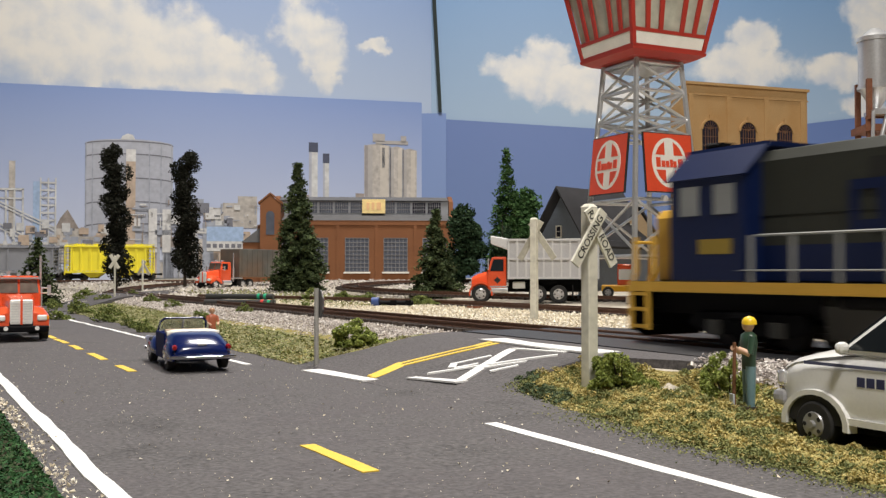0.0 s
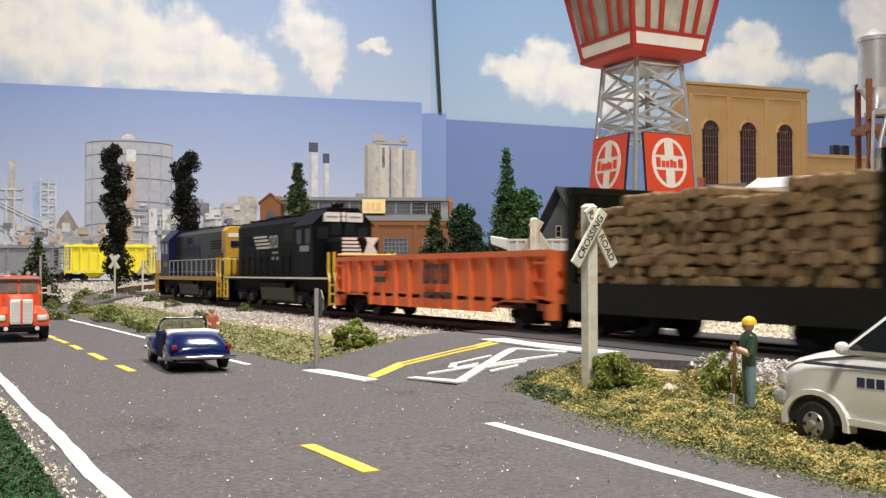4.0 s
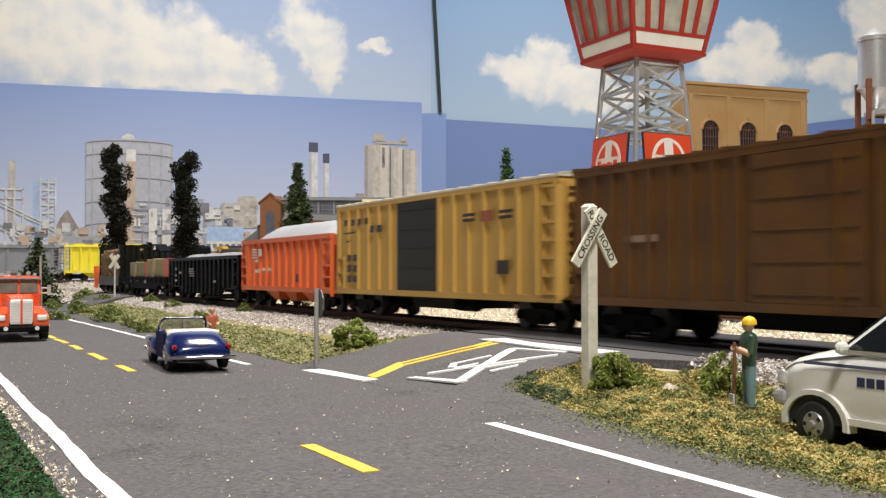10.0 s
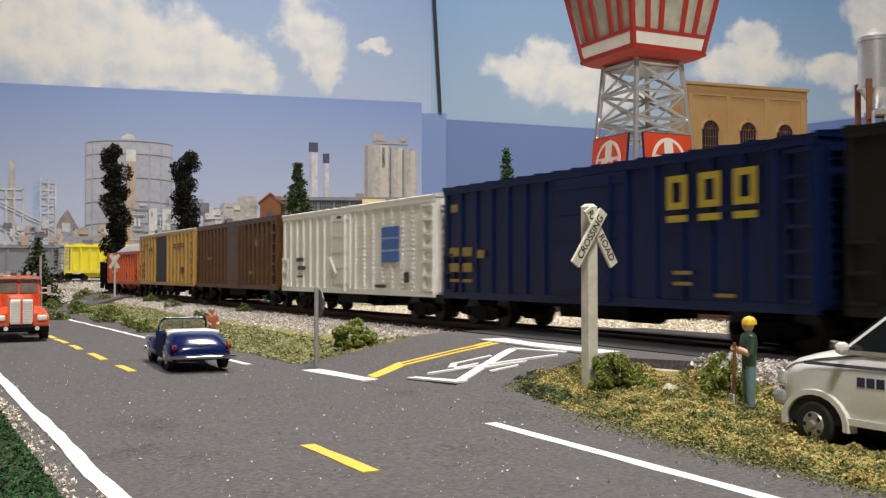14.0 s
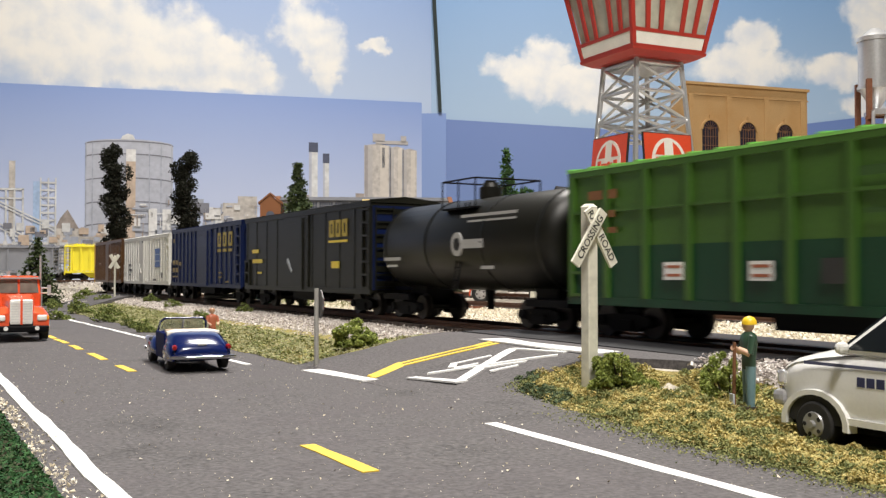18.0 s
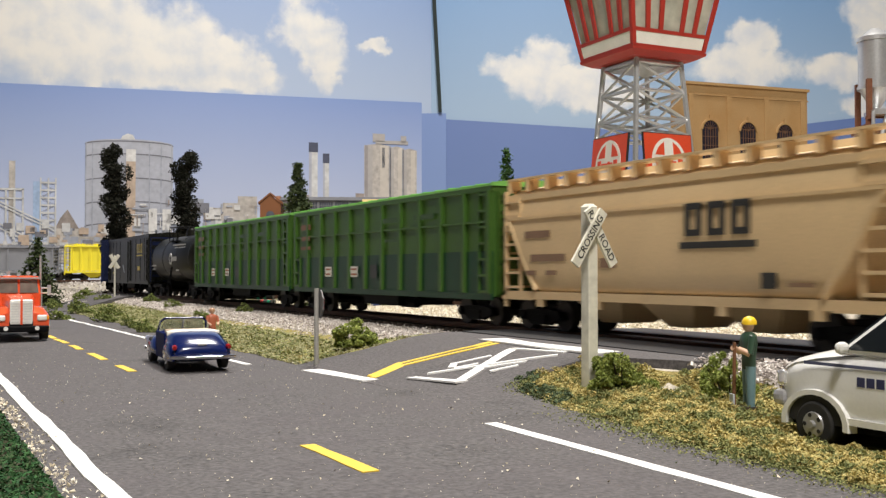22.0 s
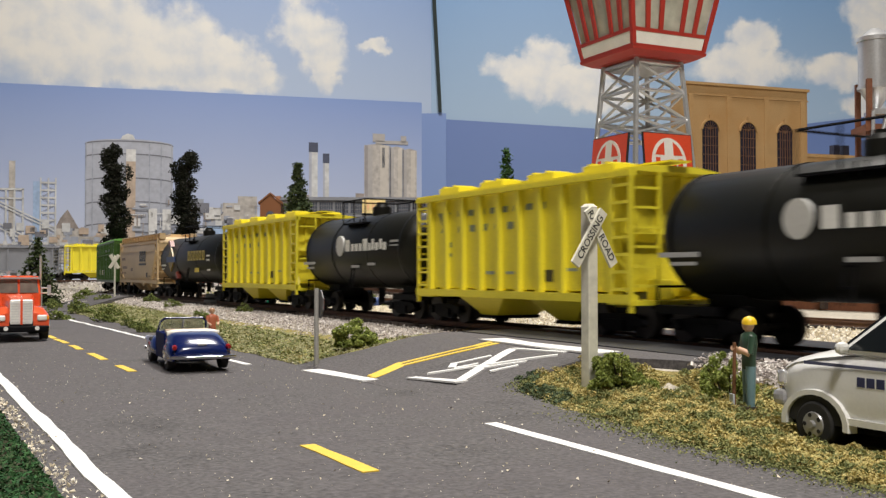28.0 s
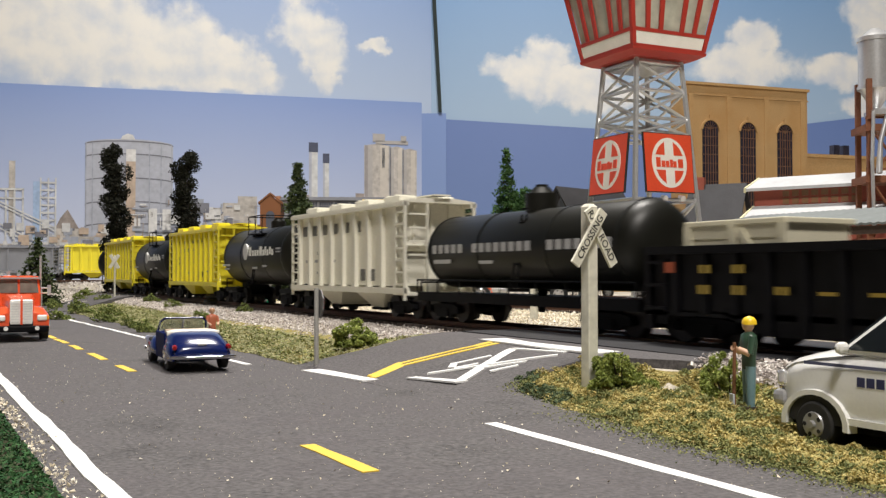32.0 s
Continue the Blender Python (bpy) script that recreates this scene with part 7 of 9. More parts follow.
def cottage(place, label, wall_mat, roof_mat, wide, deep, eave, ridge, windows=True, chimney=False, overhang=0.004):
    """A gabled house; its gable faces -y."""
    ob = thing("house", label, "house", place)
    part("gable_wall", Shape().prism([(-wide / 2, -0.004), (-wide / 2, eave), (0, ridge - 0.002), (wide / 2, eave), (wide / 2, -0.004)], "y", 0, 0.003), wall_mat, ob)
    part("gable_wall", Shape().prism([(-wide / 2, -0.004), (-wide / 2, eave), (0, ridge - 0.002), (wide / 2, eave), (wide / 2, -0.004)], "y", deep - 0.003, deep), wall_mat, ob)
    for x in (-1, 1):
        part("side_wall", Shape().box(x * wide / 2 - 0.0015, x * wide / 2 + 0.0015, 0.003, deep - 0.003, -0.004, eave), wall_mat, ob)
        k = 1.16
        part("roof_slope", Shape().prism([(0, ridge), (x * wide / 2 * k, ridge - (ridge - eave) * k), (x * wide / 2 * k, ridge - (ridge - eave) * k + 0.0022), (0, ridge + 0.0025)], "y", -overhang, deep + 0.004), roof_mat, ob)
    if windows:
        for x, z, w, h in ((-0.006, eave + 0.004, 0.005, 0.010), (-wide * 0.28, 0.012, 0.006, 0.012), (wide * 0.25, 0.012, 0.006, 0.012)):
            win = part("window", Shape().box(x - w / 2, x + w / 2, -0.0008, -0.0003, z, z + h), pane_dark, ob)
            part("window_frame", Shape().box(x - w / 2 - 0.001, x - w / 2, -0.0012, 0, z - 0.001, z + h + 0.001).box(x + w / 2, x + w / 2 + 0.001, -0.0012, 0, z - 0.001, z + h + 0.001)
                 .box(x - w / 2, x + w / 2, -0.0012, 0, z + h, z + h + 0.001).box(x - w / 2, x + w / 2, -0.0012, 0, z - 0.001, z).box(x - w / 2, x + w / 2, -0.0011, -0.0008, z + h * 0.48, z + h * 0.53), trim_white, win)
    if chimney:
        part("chimney", Shape().box(-0.004, 0.004, deep - 0.010, deep - 0.002, ridge - 0.01, ridge + 0.009), brick_red, ob)
    return ob


blue_wall = material("grey_blue_clapboard", (0.15, 0.18, 0.23), rough=0.6, grain=400, vary=0.12, bump=0.2)
tan_wall = material("tan_clapboard", (0.48, 0.36, 0.22), rough=0.7, grain=400, vary=0.12, bump=0.2)
cottage(spot(0.119, 0.972, None, -44), "grey-blue house with a charcoal gable roof", blue_wall, roof_black, 0.064, 0.10, 0.048, 0.0985, overhang=0.013)
cottage(spot(0.273, 0.90, None, 62), "tan house with a charcoal roof and brick chimney", tan_wall, roof_black, 0.062, 0.044, 0.058, 0.0975, chimney=True)
cottage(spot(0.20, 1.02, None, 20), "tan cottage with a dark roof", tan_wall, roof_black, 0.05, 0.06, 0.05, 0.084)


def freight_house():
    """A brick freight house with a raised roof monitor and a corrugated canopy on timber posts."""
    ob = thing("freight_house", "red freight house with pale roofs and a grey canopy", "building", spot(0.2308, 0.7829, 0.0115, -39))
    long = 0.24
    part("wall", Shape().box(0, long, 0.03, 0.12, -0.002, 0.0605), brick_red, ob)
    part("lower_roof", Shape().prism([(0.022, 0.0585), (0.052, 0.0715), (0.10, 0.0715), (0.128, 0.0585), (0.128, 0.061), (0.10, 0.074), (0.052, 0.074), (0.022, 0.061)], "x", -0.004, long), tin_pale, ob)
    part("monitor_wall", Shape().box(-0.004, long, 0.052, 0.098, 0.072, 0.089), brick_red, ob)
    part("upper_roof", Shape().prism([(0.044, 0.0860), (0.075, 0.0965), (0.106, 0.0860), (0.106, 0.0885), (0.075, 0.0995), (0.044, 0.0885)], "x", -0.008, long), tin_pale, ob)
    part("bargeboard", Shape().prism([(0.043, 0.0850), (0.075, 0.0955), (0.107, 0.0850), (0.107, 0.0890), (0.075, 0.1000), (0.043, 0.0890)], "x", -0.0095, -0.008).prism([(0.020, 0.0565), (0.052, 0.0705), (0.052, 0.0745), (0.020, 0.0615)], "x", -0.0055, -0.004), paint("cream_trim", (0.72, 0.68, 0.42)), ob)
    for k in range(3):
        a = 0.020 + k * 0.082
        for j in range(8):
            for i in range(2):
                x, z = a + j * 0.0078, 0.0748 + i * 0.0062
                part("clerestory_pane", Shape().box(x, x + 0.0052, 0.0512, 0.0518, z, z + 0.0046), paint("brown_pane_paint", (0.22, 0.12, 0.06)), ob)
    return ob


def platform_canopy():
    """A corrugated shed roof on timber posts, running along the siding."""
    ob = thing("platform_canopy", "grey corrugated canopy on brown timber posts beside the siding", "canopy")
    rows = []
    for i in range(221):
        y = 0.494 - i * 0.0026
        z = 0.0007 if i % 2 else 0.0
        rows.append([(0.445, y, 0.0560 + z), (0.503, y - 0.010, 0.0680 + z), (0.503, y - 0.010, 0.0668 + z), (0.445, y, 0.0548 + z)])
    part("canopy_roof", Shape().loft(rows), tin_grey, ob, "grey corrugated canopy roof")
    part("eave_beam", Shape().box(0.4465, 0.4495, -0.08, 0.492, 0.0505, 0.0548), wood_dark, ob)
    part("rear_beam", Shape().box(0.498, 0.501, -0.08, 0.478, 0.0625, 0.0665), wood_dark, ob)
    for i in range(11):
        y = 0.482 - i * 0.052
        post = part("canopy_post", Shape().box(0.4465, 0.4495, y - 0.0016, y + 0.0016, 0.010, 0.0505), wood_dark, ob)
        part("post_brace", Shape().prism([(y, 0.036), (y + 0.011, 0.0495), (y + 0.011, 0.0515), (y, 0.039)], "x", 0.447, 0.449).prism([(y, 0.036), (y - 0.011, 0.0495), (y - 0.011, 0.0515), (y, 0.039)], "x", 0.447, 0.449), wood_dark, post)
    part("platform", Shape().box(0.452, 0.52, -0.08, 0.485, 0.008, 0.018), wood_brown, ob)
    return ob


platform_canopy()
freight_house()


def coal_tower():
    """A galvanised hopper bin on a brown timber frame with spouts."""
    ob = thing("hopper_tower", "silver hopper bin on a rust-brown timber frame", "tower", spot(0.325, 0.74, 0.0075, -4))
    part("bin", Shape().tube((0, 0, 0.161), (0, 0, 0.198), 0.0122, n=28).tube((0, 0, 0.196), (0, 0, 0.199), 0.0130, n=28).tube((0, 0, 0.160), (0, 0, 0.1625), 0.0130, n=28), silver, ob, "silver cylindrical bin", smooth=40)
    part("bin_cone", Shape().tube((0, 0, 0.1434), (0, 0, 0.161), 0.002, 0.0122, n=28), silver, ob, smooth=40)
    part("bin_lid", Shape().tube((0, 0, 0.199), (0, 0, 0.206), 0.0119, 0.003, n=28), silver, ob, smooth=40)
    for x in (-0.009, 0.020):
        for y in (-0.012, 0.012):
            part("post", Shape().box(x - 0.0018, x + 0.0018, y - 0.0018, y + 0.0018, -0.012, 0.166), wood_brown, ob)
    for h in (0.130, 0.092, 0.046):
        part("platform", Shape().box(-0.013, 0.03, -0.016, 0.016, h - 0.003, h + 0.002), wood_brown, ob)
        part("platform_rail", Shape().box(-0.013, 0.03, -0.0165, -0.0155, h + 0.006, h + 0.0075).box(-0.013, -0.0118, -0.0165, -0.0155, h, h + 0.0075), wood_brown, ob)
    for a, b in ((0.046, 0.092), (0.092, 0.130), (0.0, 0.046)):
        part("brace", Shape().tube((-0.009, -0.012, a), (0.020, -0.012, b), 0.0011, n=5).tube((0.020, -0.012, a), (-0.009, -0.012, b), 0.0011, n=5), wood_brown, ob)
    part("spout", Shape().box(-0.008, 0.006, -0.020, 0.002, 0.1385, 0.1425).tube((-0.008, -0.018, 0.141), (-0.010, -0.020, 0.104), 0.0013, n=10).tube((-0.010, -0.020, 0.104), (-0.009, -0.020, 0.056), 0.0013, n=10), silver, ob, "silver loading spout", smooth=40)
    part("spout", Shape().tube((0.002, -0.018, 0.140), (-0.004, -0.020, 0.118), 0.0017, n=10).tube((-0.004, -0.020, 0.118), (-0.006, -0.022, 0.095), 0.0017, 0.0024, n=10), silver, ob, "silver loading spout", smooth=40)
    return ob


coal_tower()


# ---- control tower on lattice legs, with two square signs ----
sign_red = paint("sign_red", (0.75, 0.085, 0.035), rough=0.35)
cabin_red = paint("cabin_red", (0.42, 0.035, 0.022), rough=0.45)
sign_white = paint("sign_white", (0.85, 0.83, 0.76), rough=0.4)
cabin_glass = material("cabin_glazing", (0.46, 0.46, 0.38), rough=0.25, grain=90, vary=0.35, bump=0, stain=40)


def control_tower():
    ob = thing("control_tower", "red control tower cabin on silver lattice legs", "tower", spot(0.1455, 0.72, 0.0115, 26))
    top = 0.172

    def half(z):
        return 0.0463 * 0.7071 * (1 - z / top) + 0.0276 * 0.7071 * z / top

    legs = ((-1, -1), (1, -1), (1, 1), (-1, 1))
    for a, b in legs:
        leg = part("leg", Shape().tube((a * half(0), b * half(0), -0.004), (a * half(top), b * half(top), top), 0.0022, 0.0020, n=6), silver, ob)
        part("foot", Shape().box(a * half(0) - 0.004, a * half(0) + 0.004, b * half(0) - 0.004, b * half(0) + 0.004, -0.006, 0.002), silver, leg)
    for (a0, b0), (a1, b1) in zip(legs, legs[1:] + legs[:1]):
        for z in (0.168, 0.148, 0.128, 0.1165, 0.070, 0.030):
            part("cross_beam", Shape().tube((a0 * half(z), b0 * half(z), z), (a1 * half(z), b1 * half(z), z), 0.0013, n=5), silver, ob)
        for lo, hi in ((0.148, 0.168), (0.128, 0.148), (0.1165, 0.128), (0.034, 0.070)):
            part("brace", Shape().tube((a0 * half(lo), b0 * half(lo), lo), (a1 * half(hi), b1 * half(hi), hi), 0.0011, n=5), silver, ob)
            part("brace", Shape().tube((a1 * half(lo), b1 * half(lo), lo), (a0 * half(hi), b0 * half(hi), hi), 0.0011, n=5), silver, ob)
    # cabin: a square frustum that widens upwards
    f0, f1 = 0.0425 * 0.7071, 0.0585 * 0.7071
    z0, z1, z2 = 0.1735, 0.1790, 0.236
    sq = lambda r, z: [(-r, -r, z), (r, -r, z), (r, r, z), (-r, r, z)]
    part("cabin_floor", Shape().loft([sq(f0 - 0.004, z0 - 0.003), sq(f0 + 0.002, z0), sq(f0 + 0.0025, z0 + 0.002)]), cabin_red, ob)
    part("cabin_wall", Shape().loft([sq(f0 - 0.001, z0 + 0.002), sq(f1 - 0.001, z2)]), cabin_glass, ob, "amber-tinted cabin glazing")
    for face in range(4):
        turn = Matrix.Rotation(face * math.pi / 2, 4, "Z")

        def q(u, z, out=0.0):
            r = f0 + (f1 - f0) * (z - z0) / (z2 - z0)
            return tuple(turn @ Vector((u * r, -r - out, z)))

        part("white_panel", Shape().loft([[q(-0.93, 0.1772), q(0.93, 0.1772), q(0.93, 0.1772, 0.0008), q(-0.93, 0.1772, 0.0008)], [q(-0.93, 0.1855), q(0.93, 0.1855), q(0.93, 0.1855, 0.0008), q(-0.93, 0.1855, 0.0008)]]), sign_white, ob)
        for u in (-1.0, -0.62, -0.28, 0.28, 0.62, 1.0):
            foot = 0.176 if abs(u) == 1.0 else 0.1875
            part("mullion", Shape().loft([[q(u - 0.05, foot), q(u + 0.05, foot), q(u + 0.05, foot, 0.0014), q(u - 0.05, foot, 0.0014)], [q(u - 0.05, z2), q(u + 0.05, z2), q(u + 0.05, z2, 0.0014), q(u - 0.05, z2, 0.0014)]]), cabin_red, ob)
        part("rail_band", Shape().loft([[q(-1, 0.1855), q(1, 0.1855), q(1, 0.1855, 0.0012), q(-1, 0.1855, 0.0012)], [q(-1, 0.1880), q(1, 0.1880), q(1, 0.1880, 0.0012), q(-1, 0.1880, 0.0012)]]), cabin_red, ob)
        part("sill_band", Shape().loft([[q(-1, 0.1755), q(1, 0.1755), q(1, 0.1755, 0.0012), q(-1, 0.1755, 0.0012)], [q(-1, 0.1772), q(1, 0.1772), q(1, 0.1772, 0.0012), q(-1, 0.1772, 0.0012)]]), cabin_red, ob)
    part("cabin_roof", Shape().loft([sq(f1 + 0.006, z2), sq(f1 + 0.006, z2 + 0.004), sq(f1 * 0.6, z2 + 0.012)]), cabin_red, ob)
    part("underfloor", Shape().box(-0.018, 0.018, -0.018, 0.018, 0.166, 0.1705), silver, ob)
    # signs on the two front faces
    for face in (0, -1):
        h = half(0.095)
        turn = Matrix.Rotation(face * math.pi / 2, 4, "Z") @ Matrix.Translation((0, -h - 0.004, 0.0955)) @ Matrix.Rotation(radians(-5.5), 4, "X")
        sg = part("sign", Shape(MM).box(-21.2, 21.2, -0.8, 0.8, -21.2, 21.2), letter_black, ob, "square red sign with a white cross emblem", place=turn)
        part("sign_face", Shape(MM).box(-20.6, 20.6, -1.1, -0.8, -20.6, 20.6), sign_red, sg)
        disc = [(15.2 * math.cos(i * math.pi / 24), 17.8 * math.sin(i * math.pi / 24)) for i in range(48)]
        part("sign_disc", Shape(MM).prism(disc, "y", -1.4, -1.1), sign_white, sg)
        for k, (sx, sy) in enumerate(((1, 1), (-1, 1), (-1, -1), (1, -1))):
            out = [(sx * 4.0, sy * 5.4)] + [(sx * max(4.0, 12.6 * math.cos(a)), sy * max(5.4, 15.2 * math.sin(a))) for a in [i * math.pi / 16 for i in range(9)]]
            part("sign_quarter", Shape(MM).prism(out, "y", -1.7, -1.4), sign_red, sg)
        for x, w, hh in ((-10.0, 3.4, 6.6), (-5.6, 2.8, 4.4), (-2.0, 2.6, 4.4), (1.4, 2.2, 5.4), (4.4, 2.4, 4.4), (9.4, 4.0, 6.0)):
            part("sign_bar", Shape(MM).box(x - w / 2, x + w / 2, -2.0, -1.4, -3.2, -3.2 + hh), sign_red, sg)
    for x, y in ((-0.006, -0.030), (0.006, -0.034)):
        part("spotlight", Shape().tube((x, y, 0.0715), (x, y - 0.004, 0.070), 0.0016, 0.0022, n=10), silver, ob)
    return ob


control_tower()
# ---- road vehicles, local y forward, millimetres ----
chrome = material("chrome", (0.90, 0.90, 0.92), rough=0.14, metal=0.7, vary=0.03, bump=0)
rubber = material("tyre_rubber", (0.02, 0.02, 0.02), rough=0.85, vary=0.15)
hub_grey = paint("hub_grey", (0.45, 0.45, 0.45), rough=0.35, metal=0.5)
clear_glass = material("model_glazing", (0.55, 0.58, 0.58), rough=0.05, vary=0.05, bump=0, alpha=0.35)
tan_seat = paint("tan_interior", (0.45, 0.34, 0.24))
bright_red = paint("truck_red_orange", (0.80, 0.105, 0.035), rough=0.2, coat=0.6, bump=0.02)
navy_gloss = paint("gloss_navy", (0.004, 0.012, 0.085), rough=0.22, coat=0.5, shine=0.5)
white_gloss = paint("gloss_white", (0.82, 0.82, 0.79), rough=0.25, coat=0.4, bump=0.015, vary=0.05)
body_silver = paint("silver_dump_body", (0.62, 0.62, 0.63), rough=0.4, metal=0.4)
rib_silver = paint("silver_dump_rib", (0.74, 0.74, 0.74), rough=0.35, metal=0.2)
lamp_amber = paint("amber_lens", (0.85, 0.35, 0.03), rough=0.2)
lamp_red = paint("red_lens", (0.30, 0.01, 0.012), rough=0.2)


def wheel(parent, x, y, r, w, rim_mat=None, rim=0.62):
    side = -1 if x < 0 else 1
    t = part("wheel", Shape(MM).tube((x - w / 2, y, r), (x + w / 2, y, r), r, n=26), rubber, parent, smooth=35, bevel=0.0004)
    e = x + side * w / 2
    part("rim", Shape(MM).tube((e - side * 0.4, y, r), (e + side * 0.25, y, r), r * rim, r * rim * 0.85, n=20), rim_mat or hub_grey, t, smooth=35)
    part("hub", Shape(MM).tube((e, y, r), (e + side * 0.8, y, r), r * 0.22, r * 0.16, n=12), rim_mat or hub_grey, t)
    for k in range(5):
        a = k * 2 * math.pi / 5
        part("rim_hole", Shape(MM).tube((e + side * 0.1, y + r * 0.42 * math.cos(a), r + r * 0.42 * math.sin(a)), (e + side * 0.33, y + r * 0.42 * math.cos(a), r + r * 0.42 * math.sin(a)), r * 0.1, n=8), rubber, t)


def body_loft(stations, close=10):
    """Rings across the body: (y, half width low, half width high, z low, z shoulder, z top, crown half width)."""
    rings = []
    for y, wl, wh, z0, zs, zt, wc in stations:
        rings.append([(-wl, y, z0), (-wh, y, z0 + (zs - z0) * 0.45), (-wh, y, zs), (-(wh + wc) / 2, y, zs + (zt - zs) * 0.75), (-wc, y, zt), (wc, y, zt),
                      ((wh + wc) / 2, y, zs + (zt - zs) * 0.75), (wh, y, zs), (wh, y, z0 + (zs - z0) * 0.45), (wl, y, z0)])
    return Shape(MM).loft(rings)


def fender(x, y, r, side, width=3.4, over=1.35, span=180):
    """A flared arch over a wheel."""
    s = Shape(MM)
    rows = []
    for i in range(13):
        a = radians(-8 + (span + 16) * i / 12)
        rows.append([(x, y + (r * over + d) * math.cos(a), r + (r * over + d) * math.sin(a)) for d in (0.0,)] + [(x + side * width, y + (r * over) * math.cos(a), r + (r * over) * math.sin(a)),
                    (x + side * width, y + (r * over + 1.1) * math.cos(a), r + (r * over + 1.1) * math.sin(a)), (x, y + (r * over + 1.6) * math.cos(a), r + (r * over + 1.6) * math.sin(a))])
    return s.loft(rows)


def convertible():
    car = thing("convertible", "gloss navy 1940s convertible with its top down", "car", pose(0.0812, 0.3190, 0.0006, 0, 0, -4))
    part("body", body_loft([(-26.6, 6.6, 7.4, 4.6, 6.0, 7.2, 4.0), (-25.4, 8.2, 9.0, 3.6, 7.4, 9.6, 4.0), (-21, 8.8, 9.5, 3.0, 9.2, 12.4, 4.4), (-14, 9.0, 9.6, 2.8, 10.8, 13.4, 5.6), (-9.5, 9.0, 9.6, 2.8, 11.6, 12.8, 7.6)]), navy_gloss, car, "rounded navy boot", smooth=80, round_off=2)
    part("cockpit", Shape(MM).box(-9.3, -8.3, -10.5, 7, 3, 12.4).box(8.3, 9.3, -10.5, 7, 3, 12.4).box(-8.3, 8.3, -10.5, 7, 3, 5), paint("satin_navy", (0.004, 0.011, 0.080), rough=0.6, shine=0.08), car, bevel=0.0004)
    part("bonnet", body_loft([(7, 8.6, 9.2, 3.0, 11.4, 12.8, 6.4), (13, 7.0, 7.6, 3.2, 10.6, 12.4, 5.0), (21, 5.6, 6.0, 3.4, 9.4, 11.4, 3.6), (25.5, 4.2, 4.6, 3.6, 7.6, 9.6, 2.4)]), navy_gloss, car, smooth=80, round_off=2)
    for sd in (-1, 1):
        part("rear_fender", Shape(MM).loft([[(sd * 8.2, y, 3), (sd * (8.4 + k * 2.2), y, 3), (sd * (8.6 + k * 2.2), y, 3 + h * 0.6), (sd * (8.2 + k * 1.2), y, 3 + h), (sd * 8.2, y, 3 + h)] for y, k, h in ((-25.5, 0.3, 3.5), (-22, 0.9, 6.2), (-17, 1.0, 7.4), (-12, 0.85, 6.8), (-7, 0.3, 4.5))]), navy_gloss, car, smooth=80, round_off=2)
        part("front_fender", Shape(MM).loft([[(sd * 6.0, y, 3), (sd * (6.4 + k * 4.2), y, 3), (sd * (6.6 + k * 4.2), y, 3 + h * 0.6), (sd * (6.0 + k * 2.4), y, 3 + h), (sd * 5.6, y, 3 + h)] for y, k, h in ((4, 0.6, 3.2), (9, 0.95, 6.0), (15, 1.0, 7.6), (21, 0.95, 7.0), (25.5, 0.6, 4.2))]), navy_gloss, car, smooth=80, round_off=2)
        part("tail_light", Shape(MM).tube((sd * 8.6, -24.6, 8.4), (sd * 8.8, -25.9, 8.2), 0.9, 0.7, n=10), lamp_red, car)
        part("headlight", Shape(MM).tube((sd * 8.6, 23.5, 8.0), (sd * 8.6, 25.8, 8.0), 1.4, 1.5, n=12), chrome, car)
        part("windshield_post", Shape(MM).tube((sd * 8.4, 8, 12), (sd * 8.0, 5.6, 15.4), 0.4, n=6).tube((sd * 8.0, 5.6, 15.4), (sd * 6.6, 4.6, 16.9), 0.4, n=6), navy_gloss, car)
        part("vent_glass", Shape(MM).prism([(7.5, 12.3), (4.8, 15.8), (2.5, 12.3)], "x", sd * 8.2 - 0.1, sd * 8.2 + 0.1), clear_glass, car)
    bumper_chrome = material("bumper_chrome", (0.55, 0.55, 0.58), rough=0.12, metal=0.95, vary=0.03, bump=0)
    part("rear_bumper", Shape(MM).tube((-10.5, -26.5, 5.0), (-6, -28.6, 5.0), 0.6, n=8).tube((-6, -28.6, 5.0), (6, -28.6, 5.0), 0.6, n=8).tube((6, -28.6, 5.0), (10.5, -26.5, 5.0), 0.6, n=8), bumper_chrome, car, "chrome rear bumper", smooth=50)
    part("front_bumper", Shape(MM).tube((-10, 27.4, 4.6), (10, 27.4, 4.6), 0.8, n=8), chrome, car, smooth=50)
    part("boot_handle", Shape(MM).box(-1.4, 1.4, -26.0, -25.4, 9.0, 9.6), chrome, car)
    part("windshield_frame", Shape(MM).tube((-6.6, 4.6, 16.9), (6.6, 4.6, 16.9), 0.4, n=6), navy_gloss, car)
    part("windshield_divider", Shape(MM).tube((0, 8, 12.4), (0, 4.6, 16.9), 0.25, n=5), chrome, car)
    part("windshield", Shape(MM).loft([[(-7.6, 7.8, 12.2), (7.6, 7.8, 12.2), (7.6, 7.9, 12.2), (-7.6, 7.9, 12.2)], [(-6.6, 4.7, 16.7), (6.6, 4.7, 16.7), (6.6, 4.8, 16.7), (-6.6, 4.8, 16.7)]]), clear_glass, car)
    part("folded_top", Shape(MM).loft([[(-8.6, y, 11.4), (-8.8, y, 13.0), (-6, y, z), (6, y, z), (8.8, y, 13.0), (8.6, y, 11.4)] for y, z in ((-11.6, 12.8), (-11.0, 13.5), (-9.8, 13.6), (-9.0, 12.8))]), paint("cream_top_boot", (0.74, 0.70, 0.60)), car, "cream folded top cover", smooth=60)
